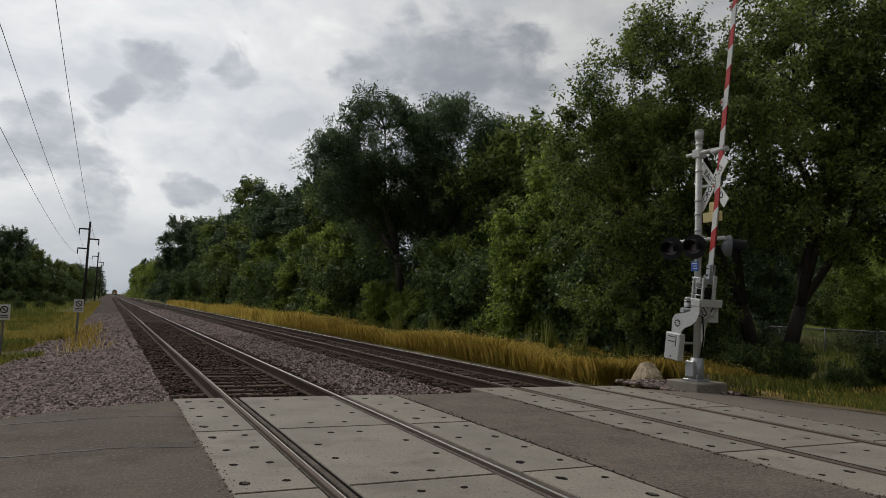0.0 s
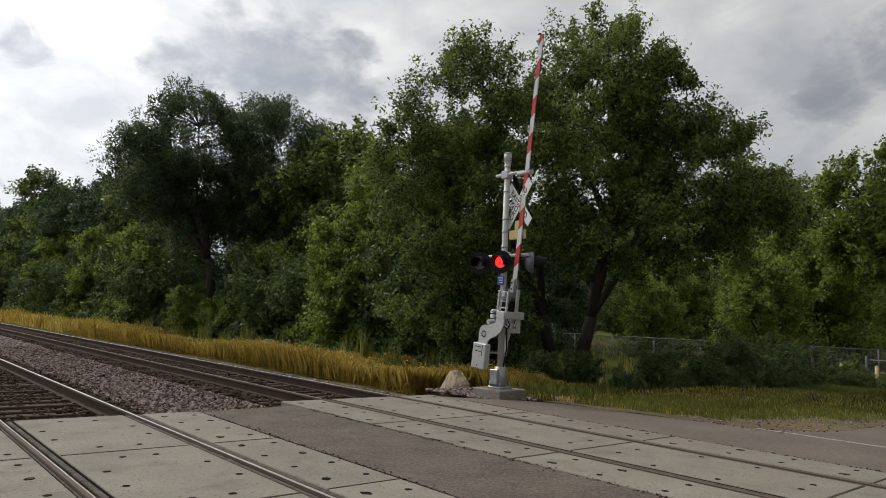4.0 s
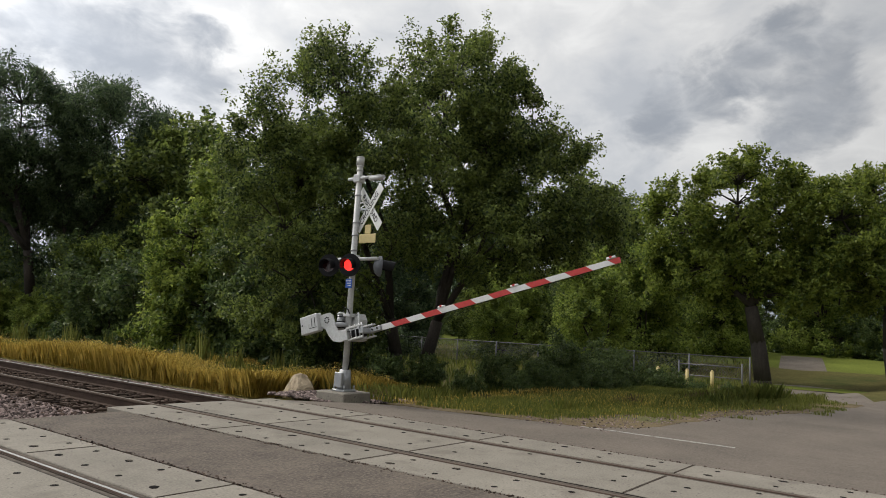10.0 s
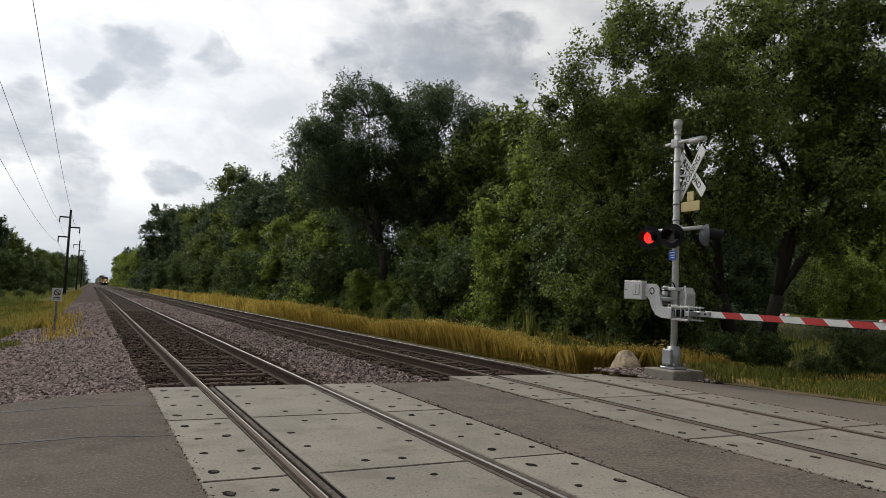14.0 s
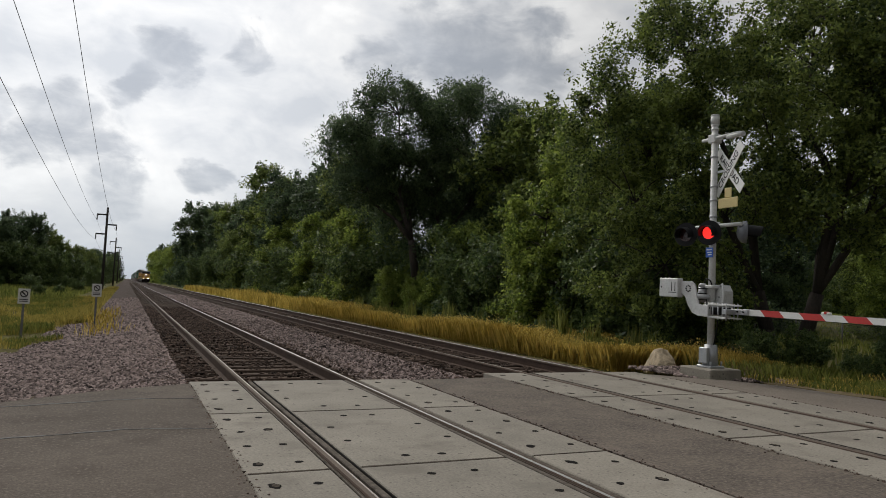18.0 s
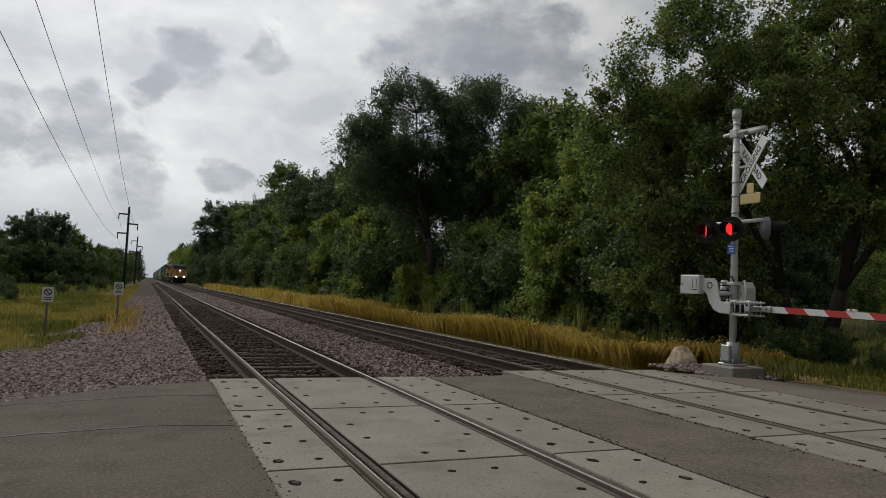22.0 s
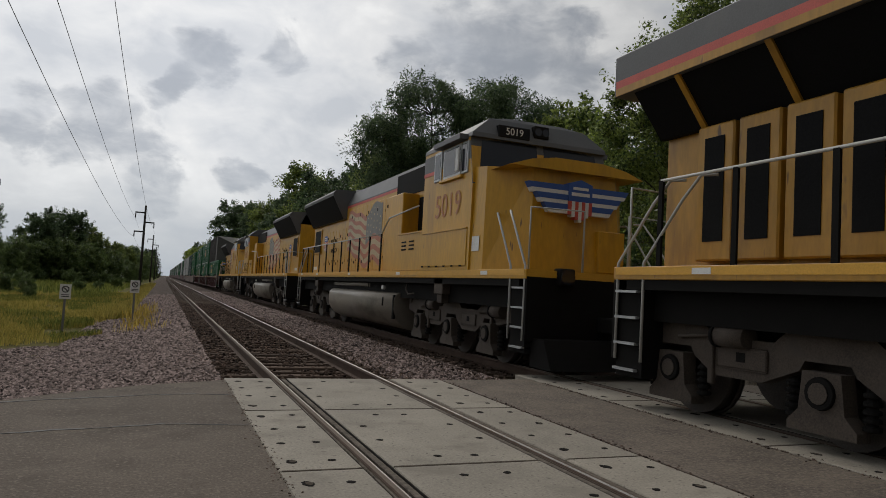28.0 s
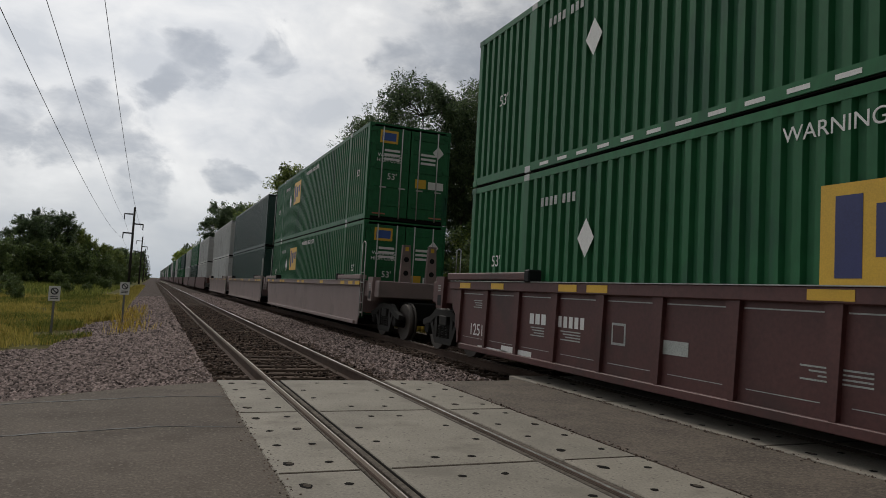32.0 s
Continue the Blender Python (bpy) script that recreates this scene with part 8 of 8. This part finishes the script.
def container(paint, label, detail=2, mark=True, my=10.1, mz=1.50):
    """A 53-foot box: corrugated sides, posts, rails and doors with lock rods at the front."""
    c = thing("container", label, "container", group="stacked containers")
    mt = M[paint]
    posts = ((0.0, 0.14), (2.00, 2.16), (13.99, 14.15), (CL - 0.14, CL))
    if detail == 0:
        posts = ((0.0, 0.14), (CL - 0.14, CL))
    part("roof", box(-CW, CW, 0.0, CL, CH - 0.05, CH - 0.004), mt, c)
    part("floor", box(-CW + 0.02, CW - 0.02, 0.02, CL - 0.02, 0.0, 0.12), M["under"], c)
    bm = box(-CW + 0.02, CW - 0.02, CL - 0.05, CL - 0.01, 0.1, CH - 0.05)
    part("end_wall", bm, mt, c)
    for s in (-1, 1):
        for (p0, p1), (q0, q1) in zip(posts, posts[1:]):
            n = max(2, round((q0 - p1) / 0.245))
            w = (q0 - p1) / n
            pts = []
            for k in range(n):
                y = p1 + k * w
                pts += [(s * (CW - 0.004), y), (s * (CW - 0.004), y + 0.40 * w), (s * (CW - 0.065), y + 0.52 * w), (s * (CW - 0.065), y + 0.90 * w)]
            pts.append((s * (CW - 0.004), q0))
            bm = bmesh.new()
            lo = [bm.verts.new((x, y, 0.14)) for x, y in pts]
            hi = [bm.verts.new((x, y, CH - 0.10)) for x, y in pts]
            for i in range(len(pts) - 1):
                f = (lo[i], lo[i + 1], hi[i + 1], hi[i])
                bm.faces.new(f if s > 0 else f[::-1])
            part("side_wall", bm, mt, c, "corrugated side wall")
        for y0, y1 in posts:
            part("post", box(*span(s, CW - 0.06, CW + 0.004), y0, y1, 0.10, CH - 0.02, 0.008), mt, c, "corner post")
            for z in ((0.0, CH - 0.11) if detail > 1 else ()):
                part("corner_casting", box(*span(s, CW - 0.15, CW + 0.008), y0 - 0.004, y0 + 0.17, z, z + 0.11, 0.006), mt if y0 in (0.0, posts[-1][0]) else M["grey_box"], c)
        part("top_rail", box(*span(s, CW - 0.06, CW + 0.002), 0.14, CL - 0.14, CH - 0.11, CH - 0.01), mt, c)
        part("bottom_rail", box(*span(s, CW - 0.06, CW + 0.002), 0.14, CL - 0.14, 0.02, 0.16), mt, c)
        if detail > 1:
            x = CW + 0.001
            label_text("length_mark", "53'", 0.28, pose(s * x, 0.98, 1.46, 90, 0, s * 90), M["white"], c, "white stencilled 53'")
            label_text("length_mark", "53'", 0.28, pose(s * x, 15.05, 1.46, 90, 0, s * 90), M["white"], c)
            dm = part("placard", prism([(12.12, 1.74), (12.32, 2.02), (12.52, 1.74), (12.32, 1.46)], "x", *span(s, x, x + 0.003)), M["white"], c, "white diamond placard")
            if mark:
                fr = part("owner_mark", box(*span(s, x, x + 0.003), my, my + 1.45, mz, mz + 0.97), M["gold"], c, "yellow and blue square owner's mark")
                xa, xb = span(s, x + 0.003, x + 0.006)
                part("mark_shape", box(xa, xb, my + 1.04, my + 1.30, mz + 0.12, mz + 0.86), M["navy"], fr)
                part("mark_shape", box(xa, xb, my + 0.56, my + 0.92, mz + 0.30, mz + 0.76), M["navy"], fr)
                part("mark_shape", box(xa, xb, my + 0.12, my + 0.42, mz + 0.48, mz + 0.78), M["navy"], fr)
                label_text("warning", "WARNING HIGH CUBE", 0.22, pose(s * x, 7.9, 2.56, 90, 0, s * 90), M["white"], c, "white warning lettering")
                for k in range(1):
                    for j in range(7):
                        part("stencil", box(*span(s, x, x + 0.003), 12.62 + 0.13 * j + (0.1 if j > 2 else 0), 12.70 + 0.13 * j + (0.1 if j > 2 else 0), 2.30, 2.44), M["stencil"], c)
                for k in range(22 if my < 9 else 0):
                    part("reflective_dash", box(*span(s, x + 0.001, x + 0.004), 2.5 + 0.52 * k, 2.76 + 0.52 * k, 0.06, 0.11), M["white"], c)
    if detail == 0:
        part("door", box(-CW + 0.07, CW - 0.07, -0.012, 0.03, 0.10, CH - 0.12), mt, c, "cargo doors")
    else:
        for s in (-1, 1):
            d = part("door", box(*span(s, 0.015, CW - 0.07), -0.012, 0.03, 0.10, CH - 0.12, 0.008), mt, c, "cargo door")
            for x in (0.28, 0.88):
                part("lock_rod", tube((s * x, -0.035, 0.06), (s * x, -0.035, CH - 0.10), 0.020, n=8), M["handrail"], d, "galvanised lock rod")
                part("rod_handle", box(s * x - 0.05, s * x + 0.16, -0.06, -0.04, 0.95, 0.99), M["handrail"], d)
            for z in (0.42, 0.98, 1.50, 2.06, 2.50):
                part("door_rib", box(*span(s, 0.10, CW - 0.22), -0.024, -0.010, z, z + 0.16, 0.012), mt, d, "pressed rib of the door")
            for z in (0.25, 0.85, 1.55, 2.25, 2.62):
                part("hinge", box(*span(s, CW - 0.20, CW - 0.02), -0.03, -0.012, z, z + 0.09), mt, d)
            if detail > 1:
                for k in range(3):
                    part("stencil_line", box(s * 0.58 - 0.24, s * 0.58 + 0.24, -0.028, -0.0245, 2.05 - 0.13 * k, 2.12 - 0.13 * k), M["white"], d)
                part("reflective_strip", box(s * 0.9 - 0.2, s * 0.9 + 0.2, -0.028, -0.0245, 0.16, 0.20), M["flag_red"], d)
        if detail > 1:
            part("door_mark", box(-0.98, -0.42, -0.030, -0.0245, 2.30, 2.68), M["gold"], c, "yellow owner's mark on the door")
            part("door_mark_field", box(-0.92, -0.48, -0.033, -0.030, 2.37, 2.61), M["blue"], c)
            part("placard", prism([(0.72, 2.20), (0.90, 2.40), (1.08, 2.20), (0.90, 2.00)], "y", -0.030, -0.0245), M["white"], c, "white diamond placard")
            part("yellow_notice", box(0.20, 0.55, -0.030, -0.0245, 1.05, 1.32), M["gold"], c, "yellow notice")
            part("white_notice", box(0.62, 1.12, -0.030, -0.0245, 1.05, 1.28), M["white"], c, "white notice")
            label_text("door_length", "53'", 0.26, pose(-0.55, -0.028, 1.30, 90, 0, 0), M["white"], c)
            label_text("door_warning", "WARNING\nHIGH CUBE", 0.15, pose(-0.66, -0.028, 1.85, 90, 0, 0), M["white"], c, "white door lettering")
    return c


Z1, Z2 = 0.41, 3.33
FRONTS = [18.05, 37.54, 56.93]
u = 80.5
while u < 640:
    FRONTS += [u, u + 19.3, u + 38.6]
    u += 62.4

# the canvas-covered load on the first car
tarp = thing("covered_load", "grey-brown canvas-covered container on a green one", "container")
bm = box(-1.29, 1.29, 5.9, 16.5, 0.0, 2.88)
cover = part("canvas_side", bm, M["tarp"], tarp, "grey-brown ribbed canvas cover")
for s in (-1, 1):
    for k in range(27):
        y = 5.95 + 0.40 * k
        part("batten", prism([(y, 0.03), (y + 0.09, 0.03), (y + 0.09, 2.86), (y, 2.86)], "x", *span(s, 1.29, 1.33)), M["tarp"], cover)
bm = bmesh.new()
pk = [bm.verts.new(v) for v in ((-1.29, 3.85, 0.0), (1.29, 3.85, 0.0), (1.29, 3.95, 1.75), (-1.29, 4.1, 2.86), (-1.29, 5.9, 0.0), (1.29, 5.9, 0.0), (1.29, 5.9, 2.88), (-1.29, 5.9, 2.88))]
for f in ((0, 1, 2, 3), (0, 3, 7, 4), (1, 5, 6, 2), (0, 4, 5, 1)):
    bm.faces.new([pk[i] for i in f])
bmesh.ops.recalc_face_normals(bm, faces=bm.faces[:])
part("canvas_end", bm, M["tarp"], tarp, "smooth dark canvas end")
# the roof faces are coloured lighter than the canvas sides
bm = bmesh.new()
pk = [bm.verts.new(v) for v in ((-1.29, 4.1, 2.865), (1.29, 3.95, 1.755), (0.55, 4.6, 2.84), (1.29, 5.9, 2.89), (-1.29, 5.9, 2.89))]
bm.faces.new((pk[0], pk[1], pk[2]))
bm.faces.new((pk[1], pk[3], pk[2]))
bm.faces.new((pk[0], pk[2], pk[3], pk[4]))
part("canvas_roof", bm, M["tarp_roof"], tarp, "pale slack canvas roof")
coupled(tarp, FRONTS[0], Z2)

cars = {
    ("maroon", "A"): well_car("maroon", "A", "maroon well car with ribbed sides and white stencils"),
    ("maroon", "B"): well_car("maroon", "C", "maroon well car with ribbed sides and a v-shaped brace"),
    ("maroon", "C"): well_car("maroon", "B", "maroon well car with ribbed sides, last of three", rear_truck=True),
    ("rose", "A"): well_car("rose", "A", "faded rose-brown well car with smooth sides"),
    ("rose", "C"): well_car("rose", "C", "faded rose-brown well car with smooth sides, last of three", rear_truck=True),
    ("far", "A"): far_car("maroon well car far back in the train", False),
    ("far", "C"): far_car("maroon well car far back in the train", True),
}
boxes = {
    "green": container("green", "green corrugated 53-foot container with a yellow owner's mark"),
    "green_b": container("green", "green corrugated 53-foot container with a dashed bottom edge", my=7.15, mz=1.05),
    "teal": container("teal", "dark teal corrugated 53-foot container on a well car", 1, False),
    "grey_box": container("grey_box", "pale grey corrugated 53-foot container on a well car", 1, False),
    "far_green": container("green", "green 53-foot container far back in the train", 0, False),
    "far_grey": container("grey_box", "pale grey 53-foot container far back in the train", 0, False),
    "far_teal": container("teal", "dark teal 53-foot container far back in the train", 0, False),
}
used = set()


def take(proto, key, u, z):
    if key not in used:
        used.add(key)
        return coupled(proto, u, z)
    return coupled(copy_thing(proto, proto.matrix_basis), u, z)


for i, f in enumerate(FRONTS):
    trio, k = divmod(i, 3)
    unit = "ABC"[k]
    if i < 3:
        key = ("maroon", unit)
    elif i < 6:
        key = ("rose", "C" if k == 2 else "A")
    else:
        key = ("far", "C" if k == 2 else "A")
    take(cars[key], key, f, 0.0)
    low, high = ("green", "green")
    if i == 1:
        high = "green_b"
    elif i == 2:
        low, high = "green_b", "green_b"
    if i == 4:
        low, high = "teal", "teal"
    elif i in (5, 6):
        low, high = "grey_box", "grey_box"
    elif i > 6:
        low = ("far_green", "far_grey", "far_teal", "far_grey", "far_green")[i % 5]
        high = ("far_green", "far_grey", "far_grey", "far_teal", "far_green")[(i * 2) % 5]
    take(boxes[low], low, f, Z1)
    if i:
        take(boxes[high], high, f, Z2)
for key, proto in list(cars.items()) + list(boxes.items()):
    if key not in used:
        raise RuntimeError(key)


# ---- what moves ----
def motions():
    for ob, u, z, turn in TRAIN:
        walk(ob, [(t, pose(TRACKS[1], u - V * (t - 30), z, 0, 0, turn)) for t in (0, 8, 16, 24, 32)])
    # the gate: 0 is across the road, negative turns raise it
    lift = [(0, 84), (5.8, 84), (6.2, 83.5), (6.5, 82), (7.0, 71), (7.5, 61), (8.0, 50), (8.5, 40), (9.0, 30.5), (9.5, 22), (10.0, 14.5), (10.5, 7.0), (11.0, 1.2), (11.5, -3.2), (12.0, -0.4), (12.5, -1.4), (13.0, -0.8), (14.0, -0.8), (32.0, -0.8)]
    walk(gate, [(t, pose(MX - 0.16, AXY, AXZ, -a)) for t, a in lift])
    # flashing: each added disc turns its glowing face out while its lamp is lit
    start, period = 2.95, 1.192
    for bulb, y, shift in ((bulb_l, 0.52, 0.0), (bulb_r, -0.05, -period / 2)):
        rows, side = [(0, 0)], 0
        k = 0
        while True:
            on = start + shift + k * period
            off = on + period / 2 + 0.06
            if off > 31.8:
                break
            if on > 2.3:
                for t0, up in ((on, True), (off, False)):
                    a0, a1 = (0, 180) if up else (180, 360)
                    rows += [(t0 - 0.1, a0), (t0 - 0.0667, a0 + 60), (t0 - 0.0333, a0 + 120), (t0, a1)]
            k += 1
        keys = {frame(t): (t, a) for t, a in rows}
        rows = sorted(keys.values())
        rows.append((32.0, rows[-1][1] % 360))
        walk(bulb, [(t, pose(-0.14, y, LZ, 0, 0, 20) @ pose(-0.015, 0, 0, 0, 0, 180 + a)) for t, a in rows])


motions()
